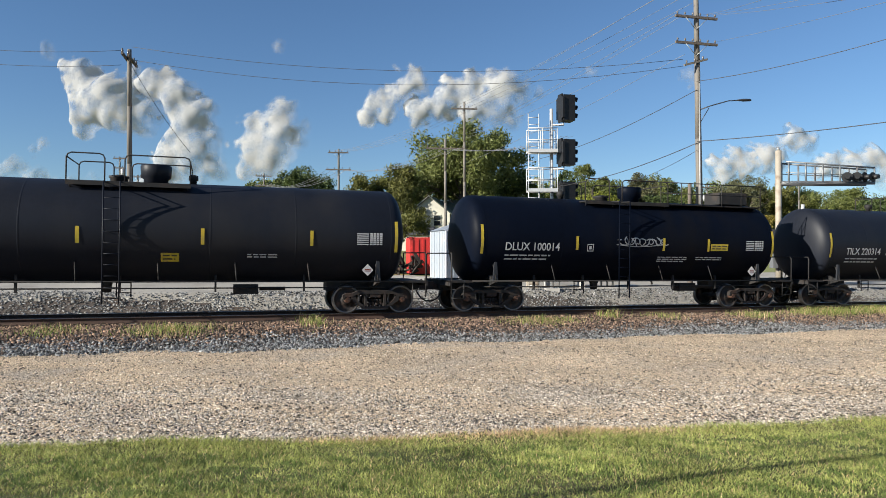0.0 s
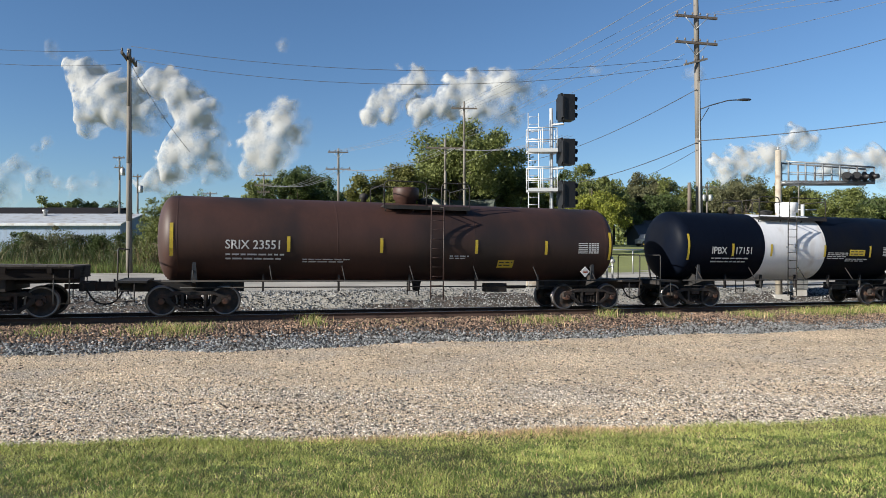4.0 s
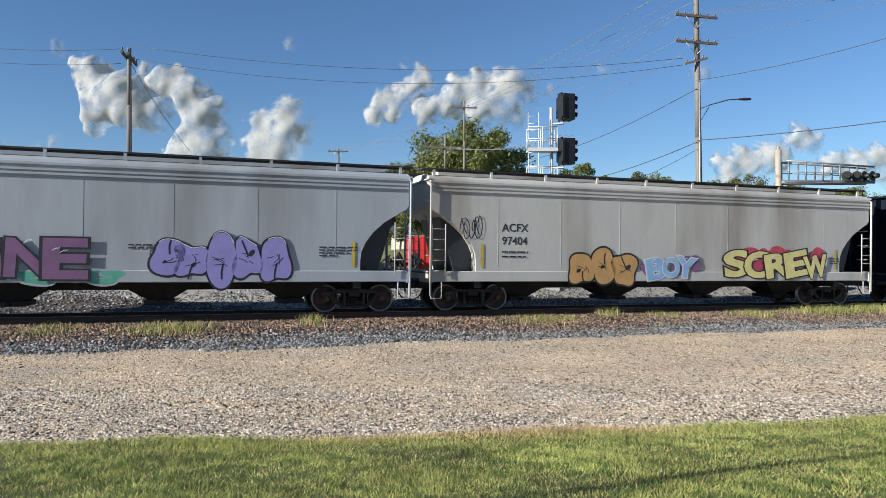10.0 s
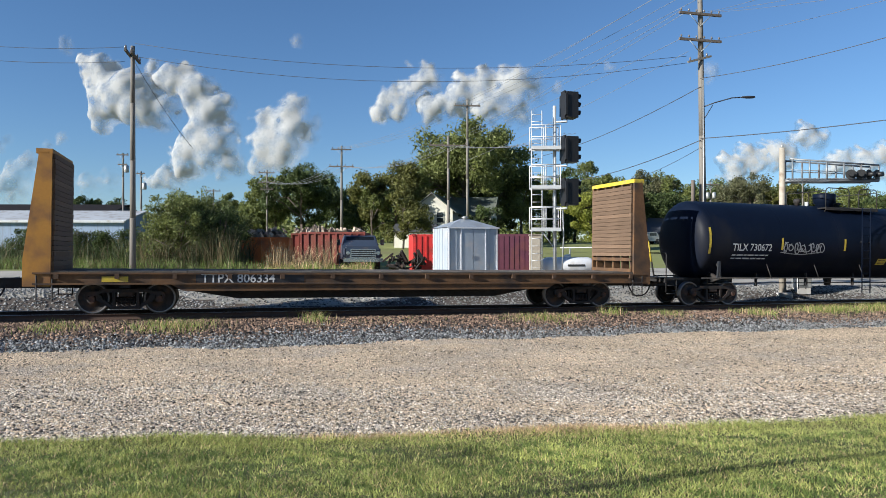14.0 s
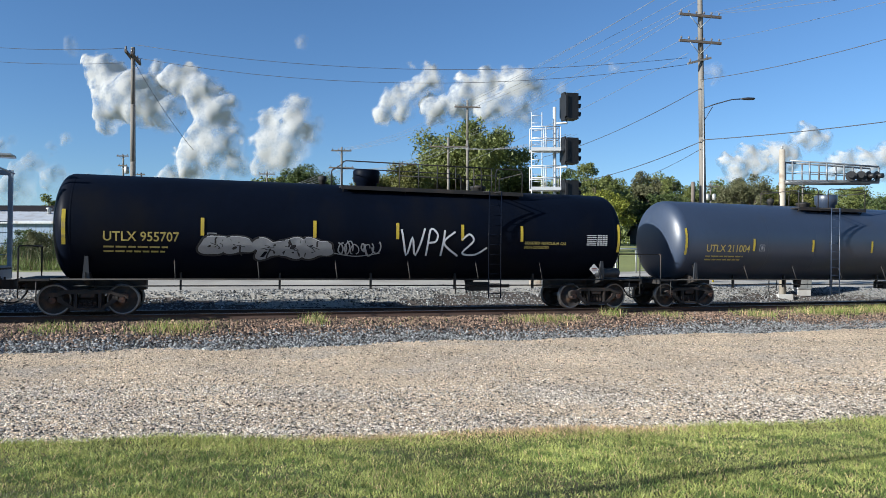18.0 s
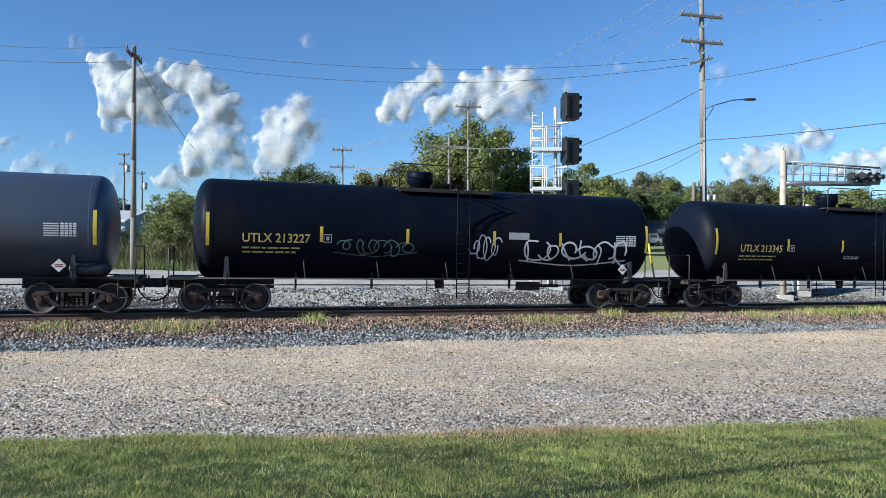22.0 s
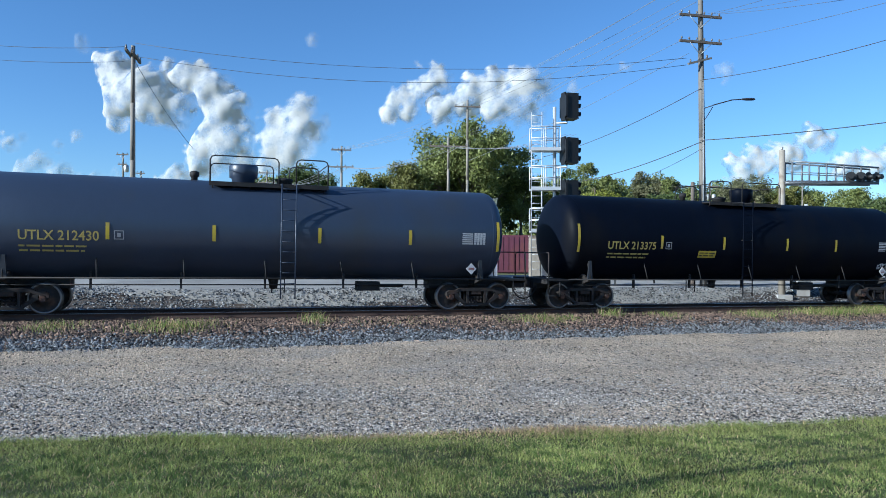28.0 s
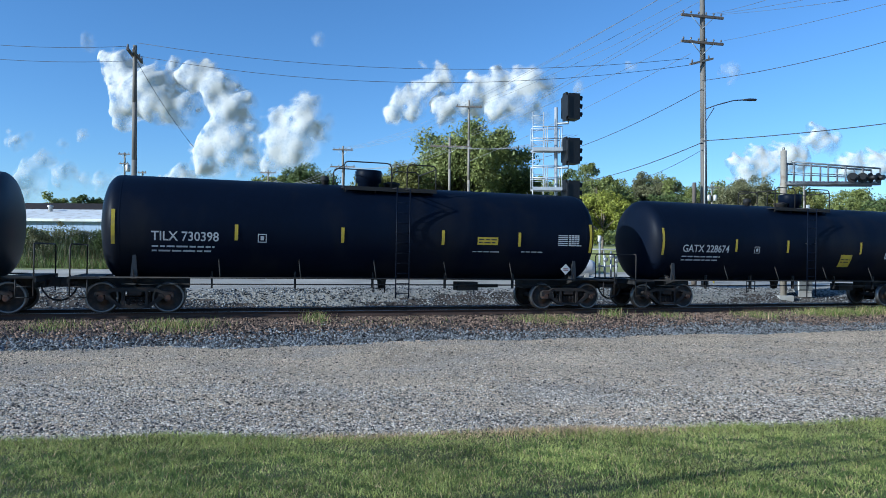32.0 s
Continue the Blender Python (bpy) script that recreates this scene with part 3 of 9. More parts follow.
def build_track():
    prof = rail_profile()
    k = len(prof)
    for side, q in (("near", 0.0), ("far", -2 * GAUGE_HALF)):
        ss = spread(-480, 480, -40, 60, 4.0, 1.25)
        verts, faces, mi = [], [], []
        for s in ss:
            x, y = plan_xy(s, q)
            z = RAIL_Z - 0.18 + float(fall(s))
            for a, b in prof:
                verts.append((x + a * SU, y - a * CU, z + b))
        for i in range(len(ss) - 1):
            for j in range(k):
                faces.append((i * k + j, (i + 1) * k + j, (i + 1) * k + (j + 1) % k, i * k + (j + 1) % k))
                mi.append(1 if j in (6, 7, 8) else 0)
        ob = from_arrays("rail", np.array(verts), np.array(faces), ["rail", "rail_top"], mat_index=mi)
        tagged(ob, "rusty steel rail with a polished top", "rail", "rails", "structure")
    # sleepers
    tie = B()
    box(tie, -0.115, 0.115, -1.3, 1.3, -0.18, 0.0)
    bmesh.ops.bevel(tie, geom=tie.edges[:], offset=0.012, segments=1, affect="EDGES")
    me = bpy.data.meshes.new("sleeper")
    tie.to_mesh(me)
    tie.free()
    me.materials.append(M["tie"])
    bed = tagged(new("track_bed"), "wooden sleepers under the rails", "track", kind="structure")
    rng = np.random.default_rng(3)
    for i in range(96):
        s = -18 + i * 0.53
        x, y = plan_xy(s, -GAUGE_HALF)
        ob = new("sleeper", me)
        ob.parent = bed
        ob.matrix_basis = pose(x, y, RAIL_Z - 0.185 + float(fall(s)), 0, 0.76, math.degrees(THETA) + float(rng.normal(0, 0.6)))
    # tie plates and spikes by the near rail
    bm = B()
    for i in range(96):
        s = -18 + i * 0.53
        x, y = plan_xy(s, 0)
        m = pose(x, y, RAIL_Z - 0.18 + float(fall(s)), 0, 0.76, math.degrees(THETA))
        box(bm, -0.1, 0.1, -0.17, 0.17, -0.006, 0.012, m)
        for a in (-0.06, 0.06):
            box(bm, a - 0.012, a + 0.012, -0.12, -0.085, 0, 0.05, m)
    tagged(link_mesh("tie_plate", bm, "rail", bed), "rusty tie plates with spikes", kind="stuff")


build_ground()
build_track()
build_stones()


def blades(name, x, y, h, w, material, label, rng, lean=0.5, mats=None):
    n = len(x)
    a = rng.uniform(0, math.tau, n)
    l = rng.normal(0, lean, (n, 2)) * h[:, None]
    z = ground_z(x, y) - 0.005
    dx, dy = np.cos(a) * w / 2, np.sin(a) * w / 2
    P = np.zeros((n, 5, 3))
    P[:, 0] = np.stack([x - dx, y - dy, z], -1)
    P[:, 1] = np.stack([x + dx, y + dy, z], -1)
    P[:, 2] = np.stack([x + dx * 0.8 + l[:, 0] * 0.35, y + dy * 0.8 + l[:, 1] * 0.35, z + h * 0.55], -1)
    P[:, 3] = np.stack([x - dx * 0.8 + l[:, 0] * 0.35, y - dy * 0.8 + l[:, 1] * 0.35, z + h * 0.55], -1)
    P[:, 4] = np.stack([x + l[:, 0], y + l[:, 1], z + h], -1)
    i = np.arange(n)[:, None] * 5
    F = np.concatenate([i + [[0, 1, 2]], i + [[0, 2, 3]], i + [[3, 2, 4]]], 0)
    mi = None if mats is None else np.tile(mats, 3)
    ob = from_arrays(name, P.reshape(-1, 3), F, material, mat_index=mi)
    return tagged(ob, label, "grass", kind="stuff")


def build_grass():
    rng = np.random.default_rng(11)
    n = 300000
    y = 5.0 + (9.4 - 5.0) * rng.random(n) ** 0.9
    x = rng.uniform(-1, 1, n) * (0.665 * y + 0.6)
    e = lawn_edge(x)
    clump = 0.5 + 0.5 * np.sin(x * 2.1 + np.sin(y * 1.7) * 1.5) * np.sin(y * 2.9 + x * 0.6)
    keep = (y < e + rng.normal(0, 0.06, n)) & (rng.random(n) < 0.55 + 0.45 * clump)
    x, y, e, clump = x[keep], y[keep], e[keep], clump[keep]
    tall = np.exp(-((e - y) / 0.25) ** 2)
    h = rng.uniform(0.015, 0.05, len(x)) * (0.75 + 0.5 * clump) * (1 + 0.8 * tall)
    dry = (rng.random(len(x)) < 0.07 + 0.9 * np.clip(np.exp(-((e - y) / 0.36) ** 2) * np.exp(-((x - 1.35) / 1.45) ** 4) + 0.8 * np.exp(-((e - y) / 0.15) ** 2) * np.exp(-((x + 0.9) / 1.0) ** 4), 0, 1)).astype(int)
    deep = 0.35 * np.sin(x * 1.3 + np.sin(y * 2.3 + 0.5) * 1.2) * np.sin(y * 3.1 + np.sin(x * 0.9) * 1.6)
    for k in range(14):
        a, w = rng.uniform(0, math.tau), math.tau / rng.uniform(0.12, 0.6)
        deep += 0.2 * np.sin(w * (x * math.cos(a) + y * math.sin(a)) + rng.uniform(0, 6))
    dry[(dry == 0) & (rng.random(len(x)) < np.clip(0.42 + 0.75 * deep, 0.05, 0.95) * (e - y > 0.65))] = 2
    blades("lawn_grass", x, y, h, rng.uniform(0.004, 0.0075, len(x)), ["grass", "dry_grass", "grass_dark"], "short mown green lawn grass", rng, 0.7, dry)
    # weeds on the ballast
    xs, ys, hs = [], [], []
    for s0, q0, r, num, hh in ((-8.6, 1.9, 1.2, 700, 0.24), (-11.6, 1.6, 0.9, 300, 0.2), (-15.2, 1.9, 0.9, 300, 0.2), (3.1, 1.7, 1.4, 700, 0.2),
                               (8.2, 1.2, 0.8, 260, 0.17), (12.0, 1.5, 1.0, 400, 0.22), (15.5, 1.3, 1.6, 1100, 0.28), (18.5, 1.3, 1.6, 1200, 0.30),
                               (21.5, 1.4, 1.6, 1100, 0.27), (25.0, 1.4, 1.8, 900, 0.25), (6.0, 1.0, 0.5, 160, 0.34), (-4.6, 1.2, 0.5, 160, 0.34), (-2.5, 1.6, 2.5, 120, 0.12)):
        s, q = s0 + rng.normal(0, r * 0.5, num), q0 + rng.normal(0, 0.35, num)
        x, y = plan_xy(s, q)
        xs.append(x), ys.append(y), hs.append(hh * rng.uniform(0.4, 1.2, num))
    x, y, h = map(np.concatenate, (xs, ys, hs))
    blades("ballast_weeds", x, y, h, rng.uniform(0.008, 0.02, len(x)), ["weed", "dry_grass"], "green and straw weeds in the ballast", rng, 0.4,
           (rng.random(len(x)) < 0.28).astype(int))


build_grass()

# ---- railway cars ----
TRAIN = []          # (root, place along the train, wheelsets)
MESHES = {}


def shared(key, build, material, name, parent, at=(0, 0, 0), rot=(0, 0, 0), smooth=False, label=""):
    """A part whose mesh is built once and shared by all alike parts."""
    if key not in MESHES:
        bm = B()
        build(bm)
        me = bpy.data.meshes.new(key)
        bm.to_mesh(me)
        bm.free()
        if smooth:
            me.polygons.foreach_set("use_smooth", [True] * len(me.polygons))
        for k in (material if isinstance(material, (list, tuple)) else [material]):
            me.materials.append(M[k])
        MESHES[key] = me
    ob = new(name, MESHES[key])
    ob.parent = parent
    ob.matrix_basis = pose(*at, *rot)
    return tagged(ob, label=label) if label else ob


def wheelset_mesh(bm):
    for s in (-1, 1):
        y0 = s * 0.7175
        prof = [(-0.08, 0.10), (-0.08, 0.17), (-0.03, 0.19), (-0.025, 0.36), (-0.07, 0.40), (-0.07, 0.44), (-0.066, 0.457), (0.035, 0.462), (0.045, 0.485), (0.07, 0.482),
                (0.07, 0.40), (0.02, 0.36), (0.02, 0.19), (0.06, 0.17), (0.06, 0.10)]
        n0 = len(bm.faces)
        lathe(bm, [(y0 - s * a if s > 0 else y0 + a, r) for a, r in prof], "y", 28)
        bm.faces.ensure_lookup_table()
        for f in bm.faces[n0:]:
            c = f.calc_center_median()
            if math.hypot(c.x, c.z) > 0.41:
                f.material_index = 1
    rod(bm, (0, -0.72, 0), (0, 0.72, 0), 0.085, 12)
    for s in (-1, 1):
        rod(bm, (0, s * 0.8, 0), (0, s * 1.06, 0), 0.10, 14, mi=2)
        rod(bm, (0, s * 1.06, 0), (0, s * 1.09, 0), 0.085, 14, mi=2)
        for i in range(3):
            a = i * math.tau / 3
            rod(bm, (0.045 * math.cos(a), s * 1.085, 0.045 * math.sin(a)), (0.045 * math.cos(a), s * 1.105, 0.045 * math.sin(a)), 0.014, 6, mi=2)
    bmesh.ops.recalc_face_normals(bm, faces=bm.faces)


def sideframe_mesh(bm):
    # upper chord, lower chord and the columns between, with open windows
    chord = [(-1.08, 0.02), (-1.08, 0.16), (-0.98, 0.22), (-0.76, 0.22), (-0.60, 0.30), (0.60, 0.30), (0.76, 0.22), (0.98, 0.22), (1.08, 0.16), (1.08, 0.02), (1.0, 0.02),
             (1.0, 0.10), (0.78, 0.10), (0.60, 0.19), (-0.60, 0.19), (-0.78, 0.10), (-1.0, 0.10), (-1.0, 0.02)]
    prism(bm, chord, -0.08, 0.08)
    for s in (-1, 1):
        prism(bm, [(s * 0.80, 0.12), (s * 0.80, -0.02), (s * 0.42, -0.27), (s * 0.36, -0.20), (s * 0.62, 0.0), (s * 0.66, 0.12)], -0.07, 0.07)
        prism(bm, [(s * 0.36, 0.2), (s * 0.28, 0.2), (s * 0.28, -0.24), (s * 0.36, -0.24)], -0.075, 0.075)
    box(bm, -0.44, 0.44, -0.09, 0.09, -0.30, -0.22)
    bmesh.ops.recalc_face_normals(bm, faces=bm.faces)


def spring_mesh(bm):
    n, turns = 60, 5
    pts = [(0.055 * math.cos(i / n * turns * math.tau), 0.055 * math.sin(i / n * turns * math.tau), -0.11 + 0.22 * i / n) for i in range(n + 1)]
    pipe(bm, pts, 0.014, 5)


def bolster_mesh(bm):
    box(bm, -0.2, 0.2, -1.05, 1.05, 0.52, 0.70)
    bmesh.ops.bevel(bm, geom=bm.edges[:], offset=0.03, segments=1, affect="EDGES")
    lathe(bm, [(0.68, 0.2), (0.80, 0.2)], "z", 16)
    for s in (-1, 1):
        box(bm, -0.75, 0.75, s * 0.55 - 0.03, s * 0.55 + 0.03, 0.36, 0.42)
        for e in (-1, 1):
            box(bm, e * 0.36 - 0.03, e * 0.36 + 0.05, s * 0.72 - 0.05, s * 0.72 + 0.05, 0.22, 0.62)


def truck(root, x, wheelsets):
    tr = shared("bolster", bolster_mesh, "truck_steel", "truck", root, (x, 0, 0), label="dark rusty four-wheel freight truck")
    for s in (-1, 1):
        shared("sideframe", sideframe_mesh, "truck_steel", "sideframe", tr, (0, s * 0.99, 0.457))
        for d in (-0.19, -0.065, 0.065, 0.19):
            shared("spring", spring_mesh, "truck_steel", "spring", tr, (d, s * 0.97, 0.36))
    for d in (-0.915, 0.915):
        ws = shared("wheelset", wheelset_mesh, ["wheel", "tread", "bearing"], "wheelset", tr, (d, 0, 0.457), label="steel wheels with a polished tread")
        wheelsets.append((ws, (d, 0, 0.457)))


def coupler(root, x, d):
    """d: +1 at the right end, -1 at the left; x: the pulling face."""
    key = "coupler%d" % d
    if key not in MESHES:
        bm = B()
        box(bm, -1.15, -0.2, -0.075, 0.075, 0.80, 0.95)
        out = [(-0.30, -0.17), (-0.02, -0.17), (0.06, -0.12), (0.0, -0.04), (0.06, 0.06), (0.02, 0.15), (-0.22, 0.17)]
        lo = [bm.verts.new((a, b, 0.74)) for a, b in out]
        hi = [bm.verts.new((a, b, 1.02)) for a, b in out]
        bm.faces.new(lo), bm.faces.new(hi)
        for i in range(len(out)):
            bm.faces.new((lo[i], lo[(i + 1) % 7], hi[(i + 1) % 7], hi[i]))
        rod(bm, (-0.2, -0.05, 1.0), (-0.2, -0.05, 1.10), 0.03, 8)
        rod(bm, (-0.45, -0.1, 1.0), (-0.45, -1.35, 1.02), 0.014, 6)
        rod(bm, (-0.45, -1.35, 1.02), (-0.45, -1.36, 0.78), 0.014, 6)
        bmesh.ops.recalc_face_normals(bm, faces=bm.faces)
        if d < 0:
            bmesh.ops.rotate(bm, verts=bm.verts, cent=(0, 0, 0), matrix=Matrix.Rotation(math.pi, 3, "Z"))
        me = bpy.data.meshes.new("coupler")
        bm.to_mesh(me)
        bm.free()
        me.materials.append(M["truck_steel"])
        MESHES[key] = me
    ob = new("coupler", MESHES[key])
    ob.parent = root
    ob.matrix_basis = pose(x, 0, 0)
    shared("hose%d" % d, lambda bm: pipe(bm, [(-d * 0.5, -0.35, 0.82), (-d * 0.42, -0.37, 0.62), (-d * 0.28, -0.36, 0.44), (-d * 0.12, -0.33, 0.36), (d * 0.03, -0.30, 0.35)], 0.026, 7),
           "steel_dark", "air_hose", root, (x, 0, 0))


def side_y(z, R, zc, lift=0.0):
    """y of the near side of a round shell at height z, or of a flat wall (R=0, zc its distance)."""
    if not R:
        return -zc - lift
    return -math.sqrt(max(R * R - (z - zc) ** 2, 0.01)) - lift


def lettering(root, text, x, z, h, material, R, zc, name="lettering", lift=0.008, squeeze=1.0):
    """Each word is a part of its own; a word's blanks shift the next one."""
    k = h / 0.70 * squeeze
    for word in text.split():
        x += word_of(root, word, x, z, h, material, R, zc, name, lift, squeeze) + k * 0.26 * max(1, text.count(" "))


def word_of(root, text, x, z, h, material, R, zc, name, lift, squeeze):
    """Raised-film letters on the near side; x is their left edge, z their foot, h the height of a capital."""
    key = ("text", text)
    if key not in MESHES:
        cu = bpy.data.curves.new("lettering", "FONT")
        cu.body, cu.size, cu.offset, cu.resolution_u, cu.fill_mode = text, 1.0, 0.012, 3, "FRONT"
        ob = bpy.data.objects.new("lettering", cu)
        scene.collection.objects.link(ob)
        bpy.context.view_layer.update()
        me = bpy.data.meshes.new_from_object(ob.evaluated_get(bpy.context.evaluated_depsgraph_get()))
        co = np.zeros(len(me.vertices) * 3)
        me.vertices.foreach_get("co", co)
        polys = [tuple(p.vertices) for p in me.polygons]
        bpy.data.objects.remove(ob)
        bpy.data.meshes.remove(me)
        MESHES[key] = (co.reshape(-1, 3), polys)
    co, polys = MESHES[key]
    k = h / 0.70
    me = bpy.data.meshes.new("lettering")
    me.from_pydata([(x + a * k * squeeze, side_y(z + b * k, R, zc, lift), z + b * k) for a, b, _ in co], [], polys)
    me.materials.append(M[material])
    me.update()
    ob = new(name, me)
    ob.parent = root
    return float(co[:, 0].max()) * k * squeeze


def patch(bm, x0, x1, z0, z1, R, zc, lift=0.006, rows=4, mi=0):
    """A sheet that lies on the near side."""
    zs = [z0 + (z1 - z0) * i / rows for i in range(rows + 1)]
    vs = [[bm.verts.new((x, side_y(z, R, zc, lift), z)) for x in (x0, x1)] for z in zs]
    for a, b in zip(vs[:-1], vs[1:]):
        bm.faces.new((a[0], a[1], b[1], b[0])).material_index = mi
    return bm


def stripes(root, xs, R, zc, z0, z1, w=0.10, label=""):
    for x in xs:
        part("reflector", patch(B(), x - w / 2, x + w / 2, z0, z1, R, zc, 0.013), "yellow", root, label)


def small_print(root, x, z, lines, R, zc, material="letter_white", step=0.085, h=0.045, seed=1):
    """Rows of print too small to read: plain bars."""
    rnd = random.Random(seed)
    bm = B()
    for i, ln in enumerate(lines):
        a, end = x, x + ln
        while a < end:
            w = rnd.uniform(0.12, 0.34)
            patch(bm, a, min(a + w, end), z - i * step, z - i * step + h, R, zc, 0.007, 1)
            a += w + 0.05
    return part("small_print", bm, material, root)


def data_block(root, x, z, w, h, R, zc, material="letter_white"):
    bm = B()
    n = 6
    for i in range(n):
        zz = z + h * i / n
        patch(bm, x, x + w * 0.45, zz, zz + h / n * 0.5, R, zc, 0.007, 1)
        for j in range(4):
            xx = x + w * (0.5 + 0.125 * j)
            patch(bm, xx, xx + w * 0.10, zz, zz + h / n * 0.7, R, zc, 0.007, 1)
    return part("data_block", bm, material, root, "block of white test-date print")


def ladder(root, x, y_top, z_top, z_low, w=0.42, material="steel_dark", y_low=None, name="ladder", label=""):
    y_low = y_top if y_low is None else y_low
    bm = B()
    for d in (-w / 2, w / 2):
        rod(bm, (x + d, y_low, z_low), (x + d, y_top, z_top), 0.021, 7)
    n = max(2, round((z_top - z_low) / 0.32))
    for i in range(n):
        f = (i + 0.5) / n
        rod(bm, (x - w / 2, y_low + (y_top - y_low) * f, z_low + (z_top - z_low) * f), (x + w / 2, y_low + (y_top - y_low) * f, z_low + (z_top - z_low) * f), 0.013, 6)
    return part(name, bm, material, root, label)


def loop_rail(root, pts, material, r=0.021, name="handrail"):
    return part(name, pipe(B(), pts, r, 7), material, root)


def sub(pts_x0, x1, z0, z1, y, round_=0.12):
    """An upside-down U in the x, z plane."""
    return [(pts_x0, y, z0), (pts_x0, y, z1 - round_), (pts_x0 + round_ * 0.3, y, z1 - round_ * 0.3), (pts_x0 + round_, y, z1),
            (x1 - round_, y, z1), (x1 - round_ * 0.3, y, z1 - round_ * 0.3), (x1, y, z1 - round_), (x1, y, z0)]


def placard(root, x, z, y=-1.5):
    def mesh(bm):
        s = 0.19
        vs = [bm.verts.new(p) for p in ((-s, 0, 0), (0, 0, -s), (s, 0, 0), (0, 0, s))]
        vb = [bm.verts.new((v.co.x, 0.02, v.co.z)) for v in vs]
        bm.faces.new(vs), bm.faces.new(vb)
        for i in range(4):
            bm.faces.new((vs[i], vs[(i + 1) % 4], vb[(i + 1) % 4], vb[i]))
        for zz, w in ((0.02, 0.10), (-0.03, 0.10)):
            q = [bm.verts.new(p) for p in ((-w, -0.004, zz - 0.015), (w, -0.004, zz - 0.015), (w, -0.004, zz + 0.015), (-w, -0.004, zz + 0.015))]
            bm.faces.new(q).material_index = 1
        bmesh.ops.recalc_face_normals(bm, faces=bm.faces)
    return shared("placard", mesh, ["letter_white", "rust_red"], "placard", root, (x, y, z), label="white diamond hazard placard")


def tank_car(label, front, rear, gap_f, gap_r, paint, R, zc, over=1.02, band=None, text="", text_x=None, text_m="letter_white", text_h=0.27,
             strips=(), trim="steel_dark", dome_x=0.0, ladder_x=0.0, head=0.56, extras=None, walkway=None, seams=(), rail_paint=None, valve_x=None, strip_z=(-0.38, 0.10)):
    c = (front + rear) / 2
    h = (rear - front) / 2
    root = thing("tank_car", label, "tank car", "freight train cars")
    ws = []
    E = h + over
    top, low = zc + R, zc - R
    # shell: rounded heads
    prof = []
    for i in range(13):
        a = math.pi / 2 * i / 12
        prof.append((-E + head * (1 - math.cos(a) ** (2 / 2.4)), max(0.02, R * math.sin(a) ** (2 / 2.4))))
    n_seg = 10
    xs = sorted(set([round(-E + head + (2 * E - 2 * head) * i / n_seg, 3) for i in range(n_seg + 1)] + [round(b, 3) for b in (band or ())]))
    prof = prof[:-1] + [(x, R) for x in xs] + [(-x, r) for x, r in reversed(prof[:-1])]
    bm = B()
    lathe(bm, prof, "x", 56, (0, 0, zc))
    if band:
        for f in bm.faces:
            cx = f.calc_center_median().x
            if band[0] < cx < band[1]:
                f.material_index = 1
    part("tank", bm, [paint, "white_paint"] if band else paint, root)
    # belt seams
    for x in list(seams) + [-E + head + 0.05, E - head - 0.05]:
        b2 = B()
        lathe(b2, [(x - 0.025, R + 0.0005), (x - 0.015, R + 0.003), (x + 0.015, R + 0.003), (x + 0.025, R + 0.0005)], "x", 56, (0, 0, zc))
        for f in [f for f in b2.faces if len(f.verts) > 4]:
            b2.faces.remove(f)
        part("seam", b2, "white_paint" if band and band[0] < x < band[1] else paint, root)
    # stub sills, bolsters and end platforms
    for d, gap in ((-1, gap_f), (1, gap_r)):
        tx = d * h
        e = d * (h + gap - 0.38)
        b2 = B()
        box(b2, min(tx - d * 1.5, e), max(tx - d * 1.5, e), -0.33, 0.33, 0.72, 1.06)
        part("stub_sill", b2, "steel_dark", root)
        b2 = B()
        box(b2, min(e, e - d * 0.85), max(e, e - d * 0.85), -1.45, 1.45, 1.03, 1.09)
        box(b2, min(e, e - d * 0.06), max(e, e - d * 0.06), -1.45, 1.45, 0.92, 1.09)
        part("end_platform", b2, "steel_dark", root)
        b2 = B()
        prism(b2, [(-1.42, 1.03), (-1.30, 1.12), (-0.85, zc - math.sqrt(R * R - 0.85 ** 2) + 0.02), (0.85, zc - math.sqrt(R * R - 0.85 ** 2) + 0.02), (1.30, 1.12), (1.42, 1.03), (0.5, 0.78), (-0.5, 0.78)], tx - 0.05, tx + 0.05, axis="x")
        part("bolster_web", b2, "steel_dark", root)
        # upright saddle plate by the truck
        b2 = B()
        z1 = zc - 0.62 * R
        prism(b2, [(tx - 0.10, 1.05), (tx + 0.10, 1.05), (tx + 0.045, z1 + 0.12), (tx - 0.045, z1 + 0.12)], side_y(z1 + 0.1, R, zc, 0.09), side_y(z1 + 0.1, R, zc, 0.03))
        part("saddle_plate", b2, trim if trim != "steel_dark" else "charcoal", root)
        # end handrail
        g = gap - 0.45
        xr = d * (h + g)
        pts = [(xr, -1.42, 0.55), (xr, -1.42, 1.95), (xr - d * 0.02, -1.36, 2.02), (xr - d * 0.02, 1.36, 2.02), (xr, 1.42, 1.95), (xr, 1.42, 0.55)]
        loop_rail(root, pts, rail_paint or trim, 0.022, "end_rail")
        b2 = B()
        for zz in (0.50, 0.80):
            rod(b2, (xr, -1.42, zz), (xr - d * 0.45, -1.42, zz), 0.014, 6)
        rod(b2, (xr - d * 0.45, -1.42, 0.48), (xr - d * 0.45, -1.42, 1.05), 0.018, 6)
        part("sill_step", b2, rail_paint or trim, root)
        coupler(root, d * (h + gap), d)
        truck(root, tx, ws)
